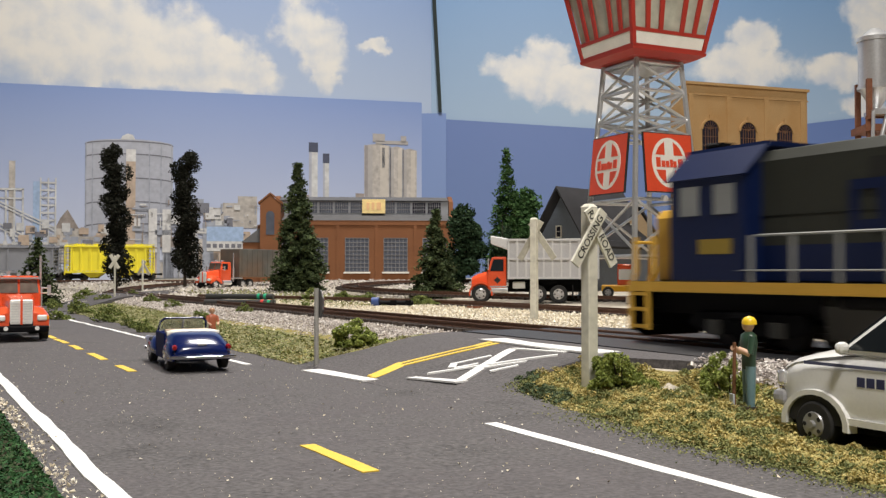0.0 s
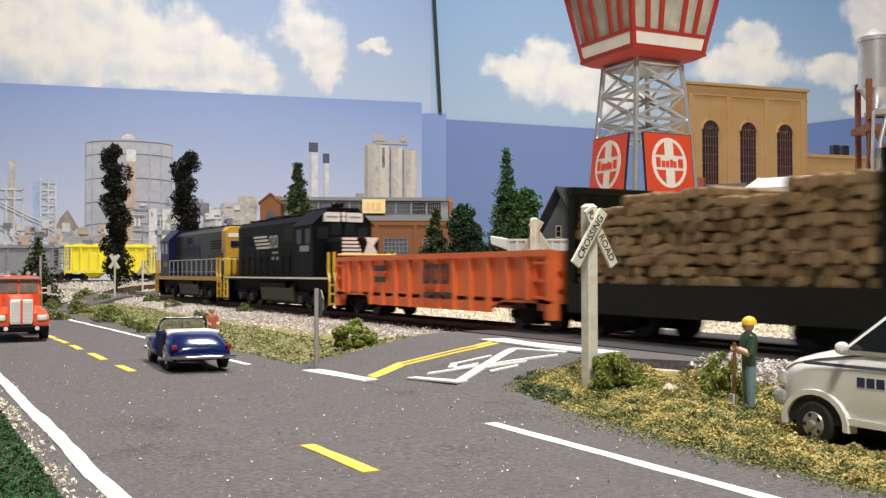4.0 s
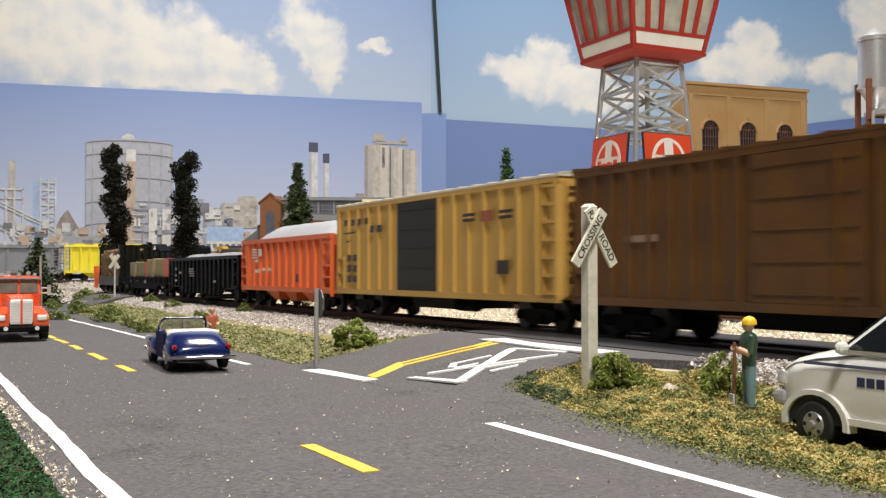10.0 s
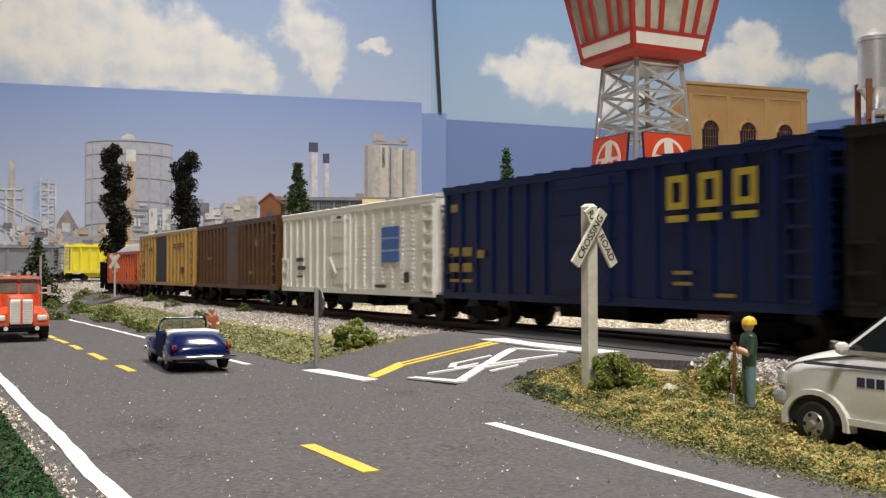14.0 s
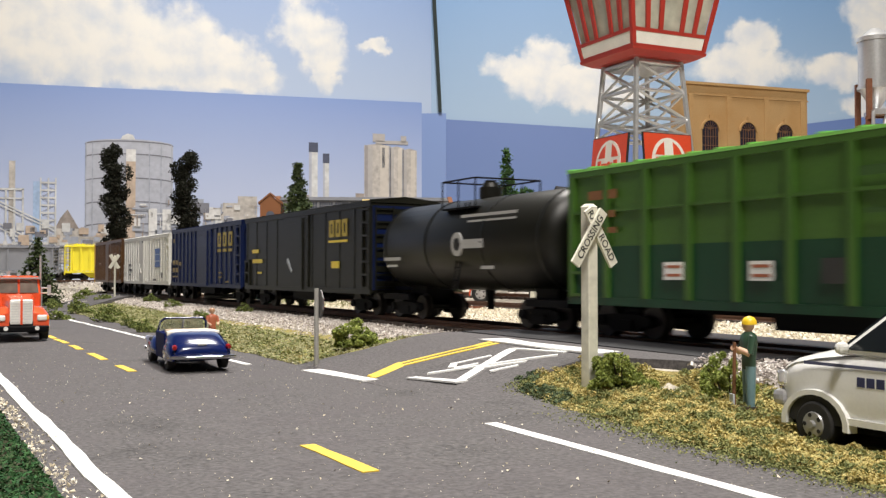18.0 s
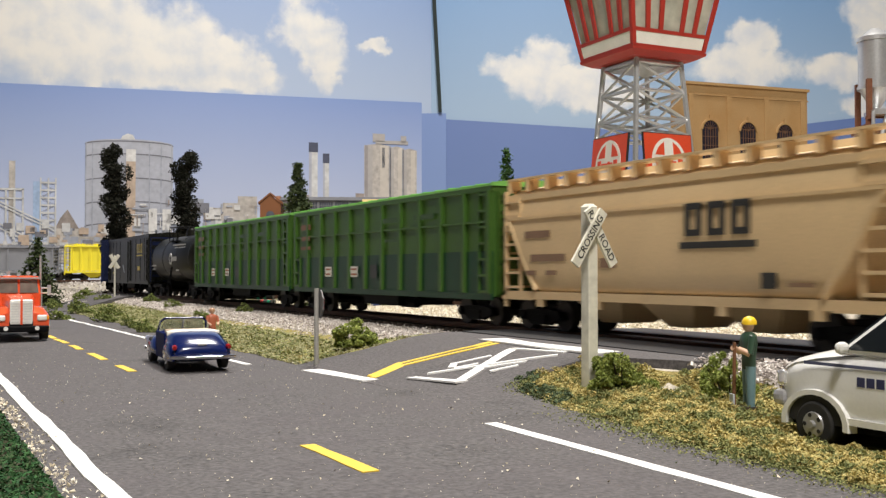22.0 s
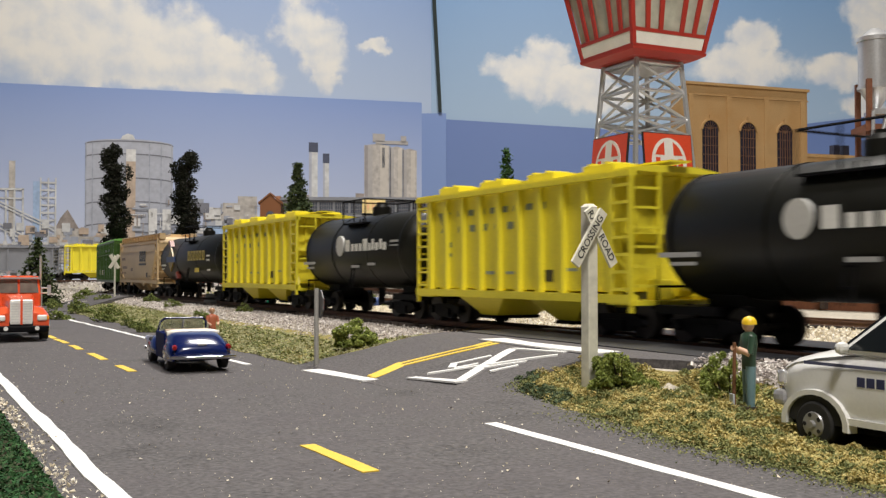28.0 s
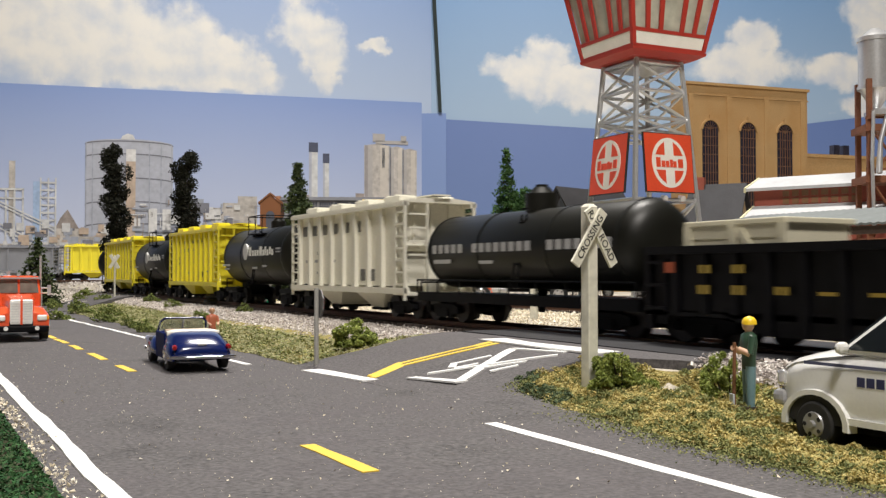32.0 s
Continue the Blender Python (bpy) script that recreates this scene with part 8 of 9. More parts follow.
    for y in (-4, 3):
        part("seat", Shape(MM).box(-7.5, 7.5, y - 3, y, 5, 8.2).box(-7.5, 7.5, y - 4.2, y - 3, 5, 13.2), tan_seat, car, bevel=0.0005)
    part("steering_wheel", Shape(MM).tube((-4, 4.2, 11.5), (-4, 4.5, 11.8), 2.0, n=14), rubber, car)
    for o in car.children:
        o.data.transform(Matrix.Diagonal((0.92, 1, 0.87, 1)))
    for x in (-7.9, 7.9):
        for y in (-17, 16):
            wheel(car, x, y, 4.1, 2.4, chrome)
    return car


convertible()


def pickup():
    car = thing("pickup_truck", "gloss white pickup truck with a black mark on its door", "truck", pose(0.1500, 0.0991, -0.0003, 0, 0, -1))
    rings = []
    for y, w, zb, zs in ((29.6, 7.8, 8.6, 14.6), (29.2, 8.8, 8.2, 16.2), (28.0, 9.8, 8.0, 17.6), (25.5, 10.4, 7.6, 18.6), (20, 10.6, 6.8, 19.4), (12, 10.6, 6.5, 20.4), (-33, 10.6, 6.8, 20.6)):
        rings.append([(-w * 0.97, y, zb), (-w, y, zb + 2.4), (-w, y, zs - 3.0), (-w + 0.35, y, zs - 1.4), (-w + 1.5, y, zs), (w - 1.5, y, zs), (w - 0.35, y, zs - 1.4), (w, y, zs - 3.0), (w, y, zb + 2.4), (w * 0.97, y, zb)])
    part("body", Shape(MM).loft(rings), white_gloss, car, smooth=50)
    part("hood", Shape(MM).loft([[(-9.8, y, z - 1), (-8.4, y, z), (-3.5, y, z + 0.9), (3.5, y, z + 0.9), (8.4, y, z), (9.8, y, z - 1)] for y, z in ((28.4, 17.2), (26, 18.8), (21, 20.2), (13.5, 21.6))], closed=False, caps=False), white_gloss, car, smooth=60)
    part("cab", Shape(MM).loft([[(-9.9, 17.5, 20.4), (9.9, 17.5, 20.4), (9.9, -11, 20.4), (-9.9, -11, 20.4)], [(-8.2, 4.6, 32.6), (8.2, 4.6, 32.6), (8.2, -10, 32.6), (-8.2, -10, 32.6)]]), white_gloss, car, bevel=0.0010)
    part("windshield", Shape(MM).loft([[(-8.8, 16.4, 21.8), (8.8, 16.4, 21.8), (8.8, 16.8, 21.8), (-8.8, 16.8, 21.8)], [(-7.4, 5.8, 31.6), (7.4, 5.8, 31.6), (7.4, 6.2, 31.6), (-7.4, 6.2, 31.6)]]), glass_dark, car)
    for sd in (-1, 1):
        part("side_window", Shape(MM).add([(sd * 9.78, 14.6, 21.6), (sd * 9.78, -9.5, 21.6), (sd * 8.45, -9.0, 31.0), (sd * 8.45, 4.6, 31.0), (sd * 9.98, 14.6, 21.6), (sd * 9.98, -9.5, 21.6), (sd * 8.65, -9.0, 31.0), (sd * 8.65, 4.6, 31.0)],
             [(0, 1, 2, 3), (4, 5, 6, 7), (0, 1, 5, 4), (1, 2, 6, 5), (2, 3, 7, 6), (3, 0, 4, 7)]), glass_dark, car)
        part("side_stripe", Shape(MM).box(sd * 10.62, sd * 10.75, -33, 23, 17.9, 18.6), paint("slate_blue_stripe", (0.10, 0.11, 0.20)), car)
        part("mirror", Shape(MM).box(sd * 10.4, sd * 13.0, 13.2, 14.8, 20.8, 23.4), white_gloss, car, bevel=0.0009)
        part("headlight", Shape(MM).box(sd * 6.0, sd * 10.4, 27.8, 29.7, 12.5, 16.0), chrome, car, bevel=0.0006)
        part("door_line", Shape(MM).box(sd * 10.6, sd * 10.68, -7.1, -6.95, 7.5, 19.6), hub_grey, car)
        part("sill", Shape(MM).box(sd * 9.8, sd * 11.0, -10, 14.5, 6.0, 7.4), white_gloss, car)
        for y in (20.6, -21.5):
            part("wheel_arch", fender(sd * 9.5, y, 5.3, sd, width=1.7, over=1.16), white_gloss, car, smooth=50)
            # black half-disc stands in for the shade inside the uncut wheel arch
            part("wheel_well", Shape(MM).prism([(y + 5.9 * math.cos(i * math.pi / 14), 5.4 + 6.0 * math.sin(i * math.pi / 14)) for i in range(15)], "x", min(sd * 9.2, sd * 10.72), max(sd * 9.2, sd * 10.72)), rubber, car)
    part("bumper", Shape(MM).box(-10.8, 10.8, 27.7, 30.6, 8.0, 11.6), paint("silver_bumper", (0.42, 0.42, 0.44), rough=0.3, metal=0.4), car, bevel=0.0010)
    part("grille", Shape(MM).box(-5.8, 5.8, 29.0, 29.6, 12.4, 16.6), rubber, car)
    part("load_bed", Shape(MM).box(-9.2, 9.2, -32, -12, 19.8, 20.5), rubber, car)
    part("chassis", Shape(MM).box(-8, 8, -30, 28, 4.0, 7.0), black, car)
    for k in range(3):
        part("door_mark", Shape(MM).box(-10.70, -10.6, 10.4 - 1.9 * k, 11.9 - 1.9 * k, 14.2, 16.2), paint("navy_mark", (0.03, 0.035, 0.10)), car, "navy mark on the door")
    for o in car.children:
        o.data.transform(Matrix.Diagonal((1, 1, 0.80, 1)))
    for sd in (-1, 1):
        for y in (20.6, -21.5):
            wheel(car, sd * 9.6, y, 4.0, 3.2, paint("dark_alloy", (0.40, 0.40, 0.40), rough=0.35, metal=0.5), 0.62)
    return car


pickup()


cab_glass = material("smoky_cab_glass", (0.17, 0.15, 0.13), rough=0.12, vary=0.4, bump=0, grain=220, stain=150)


def conventional_cab(name, label, color, place, stacks=True, squash=(1, 1, 1)):
    """A long-nosed highway tractor: bonnet, tall grille, cab, stacks."""
    car = thing(name, label, "truck", place)
    part("frame", Shape(MM).box(-5, 5, -45, 27, 6, 9), black, car)
    part("bonnet", Shape(MM).loft([[(-w, y, 8), (-w, y, z - 2), (-w + 1.6, y, z), (w - 1.6, y, z), (w, y, z - 2), (w, y, 8)] for y, w, z in ((26, 5.2, 18.6), (18, 6.0, 19.8), (9, 7.2, 21.5))]), color, car, smooth=40)
    # near-white colour puts the chrome's glare into the grille and headlights
    gr = part("grille", Shape(MM).loft([[(-4.8, 26.2, 7.5), (4.8, 26.2, 7.5), (4.8, 27.2, 7.5), (-4.8, 27.2, 7.5)], [(-4.8, 26.0, 19.0), (4.8, 26.0, 19.0), (4.8, 27.0, 19.0), (-4.8, 27.0, 19.0)]]), paint("chrome_glare_white", (0.86, 0.86, 0.83), rough=0.25, metal=0.1), car, "tall bright chrome grille", bevel=0.0008)
    part("grille_bar", Shape(MM).box(-0.5, 0.5, 27.0, 27.5, 7.5, 19.0), color, gr)
    for i in range(8):
        for x in (-2.6, 2.6):
            part("grille_slot", Shape(MM).box(x - 1.8, x + 1.8, 27.1, 27.28, 8.6 + i * 1.2, 8.9 + i * 1.2), paint("pale_slot", (0.62, 0.62, 0.62)), gr)
    for sd in (-1, 1):
        part("front_fender", Shape(MM).loft([[(sd * 5.0, y, 6), (sd * 11.6, y, 6 + e), (sd * 11.8, y, 6 + h * 0.7), (sd * 9.5, y, 6 + h), (sd * 5.0, y, 6 + h + 1)] for y, h, e in ((26.5, 6.0, 0.0), (23, 8.6, 2.0), (18, 9.4, 4.0), (13, 7.5, 2.0), (9, 3.0, 0.0))]), color, car, smooth=50)
        part("headlight", Shape(MM).box(sd * 6.6, sd * 10.8, 26.0, 27.4, 9.2, 11.8), paint("chrome_glare_white", (0.86, 0.86, 0.83)), car, bevel=0.0006)
        part("turn_signal", Shape(MM).box(sd * 10.8, sd * 11.6, 25.8, 26.8, 9.6, 11.4), lamp_amber, car)
        part("mirror", Shape(MM).box(sd * 12.6, sd * 14.2, 6.8, 7.6, 20.5, 25.5).tube((sd * 10, 7, 24), (sd * 13, 7, 24), 0.35, n=5).tube((sd * 10, 7, 21.5), (sd * 13, 7, 21.5), 0.35, n=5), chrome, car)
        if stacks:
            part("exhaust_pipe", Shape(MM).tube((sd * 11.0, -9.5, 8), (sd * 11.0, -9.5, 40), 0.55, n=12).tube((sd * 11.0, -9.5, 12), (sd * 11.0, -9.5, 24), 0.95, n=12), chrome, car, "chrome exhaust stack", smooth=40)
        part("fuel_tank", Shape(MM).tube((sd * 9.2, -6, 7), (sd * 9.2, 7, 7), 3.0, n=16), chrome, car, smooth=40)
        part("air_horn", Shape(MM).tube((sd * 4.4, -1, 31.2), (sd * 4.4, 4, 31.2), 0.5, 1.0, n=10), chrome, car)
    part("cab", Shape(MM).loft([[(-9.6, 9.5, 8), (9.6, 9.5, 8), (9.6, -8, 8), (-9.6, -8, 8)], [(-9.8, 9.0, 21), (9.8, 9.0, 21), (9.8, -8, 21), (-9.8, -8, 21)], [(-9.0, 6.4, 30), (9.0, 6.4, 30), (9.0, -8, 30), (-9.0, -8, 30)]]), color, car, bevel=0.0012)
    for x in (-1, 1):
        part("windshield", Shape(MM).loft([[(x * 0.5, 9.15, 21.8), (x * 8.6, 8.8, 21.8), (x * 8.6, 9.1, 21.8), (x * 0.5, 9.45, 21.8)], [(x * 0.5, 7.1, 28.2), (x * 8.0, 6.9, 28.2), (x * 8.0, 7.2, 28.2), (x * 0.5, 7.4, 28.2)]]), cab_glass, car)
        part("side_window", Shape(MM).box(x * 9.35, x * 9.75, -2, 6.2, 21.5, 28), glass_dark, car)
        part("marker_light", Shape(MM).tube((x * 7, 6.6, 30.6), (x * 7, 4.6, 30.6), 0.9, 0.5, n=10), chrome, car)
    part("sun_visor", Shape(MM).box(-9.2, 9.2, 6.4, 9.4, 28.4, 29.2), chrome, car)
    part("marker_light", Shape(MM).tube((0, 6.6, 30.6), (0, 4.6, 30.6), 0.9, 0.5, n=10), chrome, car)
    part("bumper", Shape(MM).box(-11.6, 11.6, 27.2, 28.8, 4.0, 7.0), black, car, bevel=0.0007)
    for x in (-6.5, 6.5):
        part("fog_light", Shape(MM).tube((x, 28.8, 5.8), (x, 29.4, 5.8), 1.0, n=10), paint("lamp_white", (0.85, 0.85, 0.82), rough=0.2), car)
    part("bonnet_ornament", Shape(MM).tube((0, 25, 19.4), (0, 26.6, 20.6), 0.5, 0.25, n=6), chrome, car)
    for o in list(car.children) + [k for o in car.children for k in o.children]:
        o.data.transform(Matrix.Diagonal((*squash, 1)))
    for sd in (-1, 1):
        wheel(car, sd * 9.6, 18.5, 5.6, 3.4, chrome)
        for y in (-25, -37.5):
            wheel(car, sd * 9.0, y, 5.6, 5.2, chrome)
    return car


conventional_cab("semi_tractor", "orange-red highway tractor with chrome grille on the road", bright_red, pose(0.0471, 0.4862, 0.0008, 0, 0, 178), squash=(0.95, 1, 0.93))
semi = conventional_cab("semi_truck", "red tractor with a weathered silver trailer", bright_red, spot(-0.248, 1.10, 0.0119, 150))
trailer_mat = material("weathered_aluminium", (0.22, 0.22, 0.20), rough=0.4, metal=0.5, grain=60, vary=0.3, bump=0.05, second=(0.24, 0.13, 0.07), mix_at=0.5, stain=14)
tr = part("trailer", Shape(MM).box(-14.5, 14.5, -128, -16, 13, 45), trailer_mat, semi, "weathered silver box trailer", bevel=0.0006)
sb = Shape(MM)
for i in range(13):
    sb.box(-14.9, -14.5, -126 + i * 8.8, -125 + i * 8.8, 14, 44).box(14.5, 14.9, -126 + i * 8.8, -125 + i * 8.8, 14, 44)
part("trailer_rib", sb, trailer_mat, tr, kind="stuff")
for sd in (-1, 1):
    for y in (-106, -118):
        wheel(semi, sd * 10.5, y, 5.6, 5.2)


def dump_truck():
    car = thing("dump_truck", "red dump truck with a silver ribbed body", "truck", spot(0.0584, 0.725, None, 84))
    part("frame", Shape(MM).box(-5, 5, -48, 34, 8, 12), black, car)
    part("subframe", Shape(MM).box(-6, 6, -50, 10, 12, 17), black, car)
    part("bonnet", Shape(MM).loft([[(-w, y, 11), (-w, y, z - 3), (-w + 2.8, y, z), (w - 2.8, y, z), (w, y, z - 3), (w, y, 11)] for y, w, z in ((37, 6.6, 18.5), (33, 8.2, 20.8), (25, 9.6, 23.0))]), bright_red, car, smooth=50)
    part("cab", Shape(MM).loft([[(-11, 26, 9), (11, 26, 9), (11, 11.5, 9), (-11, 11.5, 9)], [(-11, 25.5, 22.5), (11, 25.5, 22.5), (11, 11.5, 22.5), (-11, 11.5, 22.5)], [(-10, 22.0, 33.5), (10, 22.0, 33.5), (10, 11.5, 33.5), (-10, 11.5, 33.5)]]), bright_red, car, bevel=0.0012)
    for sd in (-1, 1):
        part("side_window", Shape(MM).add([(sd * 10.98, 13.4, 23), (sd * 10.98, 23.6, 23), (sd * 10.2, 21.0, 31.6), (sd * 10.2, 13.4, 31.6), (sd * 11.25, 13.4, 23), (sd * 11.25, 23.6, 23), (sd * 10.45, 21.0, 31.6), (sd * 10.45, 13.4, 31.6)],
             [(0, 1, 2, 3), (4, 5, 6, 7), (0, 1, 5, 4), (1, 2, 6, 5), (2, 3, 7, 6), (3, 0, 4, 7)]), glass_dark, car)
        part("window_frame", Shape(MM).tube((sd * 11.2, 13.2, 22.8), (sd * 10.4, 13.2, 31.8), 0.4, n=5).tube((sd * 11.2, 23.8, 22.8), (sd * 10.4, 21.2, 31.8), 0.4, n=5), bright_red, car)
        part("door_mark", Shape(MM).prism([(18, 14), (20.5, 16.5), (18, 19), (15.5, 16.5)], "x", min(sd * 11, sd * 11.15), max(sd * 11, sd * 11.15)), letter_black, car)
        part("mirror", Shape(MM).box(sd * 11.8, sd * 13.2, 24, 25, 24, 32), chrome, car, "white mirror", bevel=0.0003)
        part("front_fender", fender(sd * 6.0, 30.0, 6.4, sd, width=5.8, over=1.18), bright_red, car, smooth=50)
        part("headlight", Shape(MM).tube((sd * 8.2, 37.6, 14), (sd * 8.2, 38.4, 14), 1.5, n=12), chrome, car)
        tank = part("fuel_tank", Shape(MM).tube((sd * 9.4, 10.5, 9.4), (sd * 9.4, 23.5, 9.4), 2.4, n=16), chrome, car, smooth=40)
        part("step", Shape(MM).box(sd * 10, sd * 12.2, 11, 23.5, 11.6, 12.4).box(sd * 10, sd * 12.2, 11, 23.5, 8.6, 9.2), chrome, tank)
        part("tool_box", Shape(MM).box(sd * 8, sd * 11.6, -2, 7, 10.5, 15.5), paint("pale_tool_box", (0.55, 0.54, 0.50)), car, bevel=0.0004)
        part("mud_flap", Shape(MM).box(sd * 7, sd * 12, -36.5, -36, 3, 13), rubber, car)
    part("windshield", Shape(MM).loft([[(-9.6, 25.7, 23.2), (9.6, 25.7, 23.2), (9.6, 26.0, 23.2), (-9.6, 26.0, 23.2)], [(-8.8, 22.6, 32.2), (8.8, 22.6, 32.2), (8.8, 22.9, 32.2), (-8.8, 22.9, 32.2)]]), glass_dark, car)
    part("grille", Shape(MM).box(-4.8, 4.8, 36.8, 37.6, 10.5, 17.5), chrome, car, bevel=0.0004)
    part("bumper", Shape(MM).box(-11.5, 11.5, 36.5, 38.5, 5.4, 9.2), chrome, car, bevel=0.0006)
    part("tipper_floor", Shape(MM).box(-12.5, 12.5, -54, 10.5, 17.5, 19.5), body_silver, car)
    for sd in (-1, 1):
        side = part("tipper_side", Shape(MM).prism([(-54, 17.5), (10.5, 17.5), (10.5, 45.8), (-54, 46.8)], "x", min(sd * 12, sd * 13), max(sd * 12, sd * 13)), body_silver, car)
        for i in range(11):
            y = -53.2 + i * 6.3
            part("tipper_rib", Shape(MM).box(sd * 13, sd * 14.6, y - 0.65, y + 0.65, 17.5, 46), rib_silver, side)
        for z in (18.2, 32, 45.6):
            part("tipper_rail", Shape(MM).box(sd * 13, sd * 14.8, -54, 10.5, z - 0.7, z + 0.7), rib_silver, side)
    part("tipper_front", Shape(MM).box(-12.5, 12.5, 9.5, 10.5, 17.5, 46), body_silver, car)
    part("tailgate", Shape(MM).box(-12.5, 12.5, -55, -54, 17.5, 46.5), body_silver, car)
    part("cab_guard", Shape(MM).prism([(10.5, 38.5), (10.5, 46.6), (22.8, 48.6), (22.8, 43.0)], "x", -12.8, 12.8), rib_silver, car, bevel=0.0004)
    for sd in (-1, 1):
        wheel(car, sd * 10.0, 30.0, 6.5, 4.2, chrome, 0.66)
        for y in (-11, -26):
            wheel(car, sd * 9.6, y, 6.5, 6.0, chrome, 0.66)
    return car


dump_truck()


def backhoe():
    """A small yellow and orange digger behind the dump truck."""
    car = thing("digger", "orange and yellow digger parked behind the truck", "digger", spot(0.138, 0.76, None, 80))
    yel = paint("digger_yellow", (0.80, 0.42, 0.02))
    part("chassis", Shape(MM).box(-8, 8, -20, 16, 5, 10), yel, car, bevel=0.0008)
    part("cab", Shape(MM).box(-7, 7, -10, 4, 10, 26), bright_red, car, bevel=0.0008)
    part("cab_panel", Shape(MM).box(-7.3, -7, -9, 3, 14, 22), sign_white, car)
    part("boom", Shape(MM).tube((0, -20, 10), (0, -30, 26), 1.6, n=8).tube((0, -30, 26), (0, -38, 10), 1.4, n=8), yel, car)
    part("bucket", Shape(MM).prism([(-42, 3), (-34, 3), (-33, 9), (-40, 10)], "x", -5, 5), yel, car)
    for sd in (-1, 1):
        wheel(car, sd * 8, -12, 6.0, 4)
        wheel(car, sd * 8, 11, 4.4, 3.4)
    return car


backhoe()

# grey covered hoppers standing on the back track
static_grey = paint("grey_hopper_paint", (0.24, 0.25, 0.28))
car = covered_hopper("covered_hopper", "lemon yellow covered hopper standing on the back track", lemon, 134, eave=50.5, peak=53, ribs=9, hatches=4)
car.matrix_basis = spot(-0.5045, 1.50, 0.0190, 100)
car = covered_hopper("covered_hopper", "dull grey covered hopper standing on the back track", static_grey, 185, eave=49, peak=51, ribs=6, hatches=4)
car.matrix_basis = spot(-0.659, 1.47, 0.0190, 99)
back = [(*at(-0.30 - 0.05 * i, 1.535 - 0.0093 * i), 0.0190, radians(-100 + TURN)) for i in range(20)]
lay_track("back_track", back, "brown track along the foot of the backdrop", joined=True)
# ---- signs, figures, small things ----
post_white = material("weathered_white_wood", (0.74, 0.72, 0.61), rough=0.8, grain=500, vary=0.2, bump=0.35, stain=90, second=(0.42, 0.40, 0.33), mix_at=0.64)
sign_back = material("weathered_sign_back", (0.48, 0.46, 0.38), rough=0.8, grain=500, vary=0.25, bump=0.3)
post_metal = paint("thin_grey_post", (0.38, 0.37, 0.34))


def crossbuck(place, tall, label, words=True, wide=3.6, arm=25.0, back=False, even=False, blade_half=1.5, group="crossing signs"):
    """A crossing sign on a wooden post; its face looks along -y."""
    ob = thing("crossing_sign", label, "sign", place, group)
    h = tall / MM
    part("post", Shape(MM).box(-wide / 2, wide / 2, -wide / 2, wide / 2, -3, h), post_white, ob, bevel=0.0003)
    part("post_cap", Shape(MM).loft([[(-wide / 2, -wide / 2, h), (wide / 2, -wide / 2, h), (wide / 2, wide / 2, h), (-wide / 2, wide / 2, h)], [(-wide / 4, -wide / 4, h + 0.8), (wide / 4, -wide / 4, h + 0.8), (wide / 4, wide / 4, h + 0.8), (-wide / 4, wide / 4, h + 0.8)]]), post_white, ob)
    zc = h - arm * 0.26
    for k, (turn, text) in enumerate(((55, "CROSSING"), (-58, "RAIL  ROAD"))):
        y = -wide / 2 - 0.36 - 0.72 * (k == 0)
        up = (0.76, 0.26)[k] if not even else 0.5
        m = pose(0, y * MM, (zc if not even else h - arm * 0.34) * MM) @ Matrix.Rotation(radians(-turn), 4, "Y")
        blade = part("sign_blade", Shape(MM).box(-arm * up, arm * (1 - up), -0.35, 0.35, -blade_half, blade_half), sign_back if back else post_white, ob, "white crossbuck blade", place=m)
        if words:
            lettering("lettering", text, 0.00252, letter_black, blade, pose((0.5 - up) * arm * MM * (0.95 if k == 0 else 0.9), -0.00040, 0, 90, 0, 0))
    return ob


crossbuck(pose(0.1430, 0.1883, terrain(0.143, 0.1883) - 0.0004, 0, 0, 5), 0.0434, "weathered white crossing sign on a square post", wide=2.9, arm=15.4, blade_half=1.27)
crossbuck(pose(0.1720, 0.9330, terrain(0.172, 0.933), 0, 0, -TURN), 0.0385, "small white crossing sign by the far road", words=False, wide=1.4, arm=14.5, even=True)
crossbuck(spot(0.0447, 0.485, None, 150), 0.0485, "weathered back of a crossing sign beyond the track", words=False, wide=3.2, arm=22, back=True)
crossbuck(spot(-0.334, 1.10, None, 160), 0.0380, "thin crossing sign seen from behind", words=False, wide=1.6, arm=18, back=True)


def stop_sign():
    ob = thing("stop_sign", "octagonal road sign on a thin post, seen edge-on", "sign", pose(0.1175, 0.298, terrain(0.1175, 0.298), 0, 0, 84))
    part("post", Shape(MM).tube((0, 0, -2), (0, 0, 25), 0.75, n=10), post_metal, ob, smooth=40)
    face = [(4.9 * math.cos(radians(22.5 + 45 * i)), 20 + 4.9 * math.sin(radians(22.5 + 45 * i))) for i in range(8)]
    part("sign_plate", Shape(MM).prism(face, "y", -1.25, -0.75), paint("dark_sign_back", (0.12, 0.12, 0.12)), ob, bevel=0.0001)
    rim = [(4.4 * math.cos(radians(22.5 + 45 * i)), 20 + 4.4 * math.sin(radians(22.5 + 45 * i))) for i in range(8)]
    part("sign_face", Shape(MM).prism(rim, "y", -1.4, -1.25), paint("stop_red", (0.5, 0.03, 0.03)), ob)
    return ob


stop_sign()


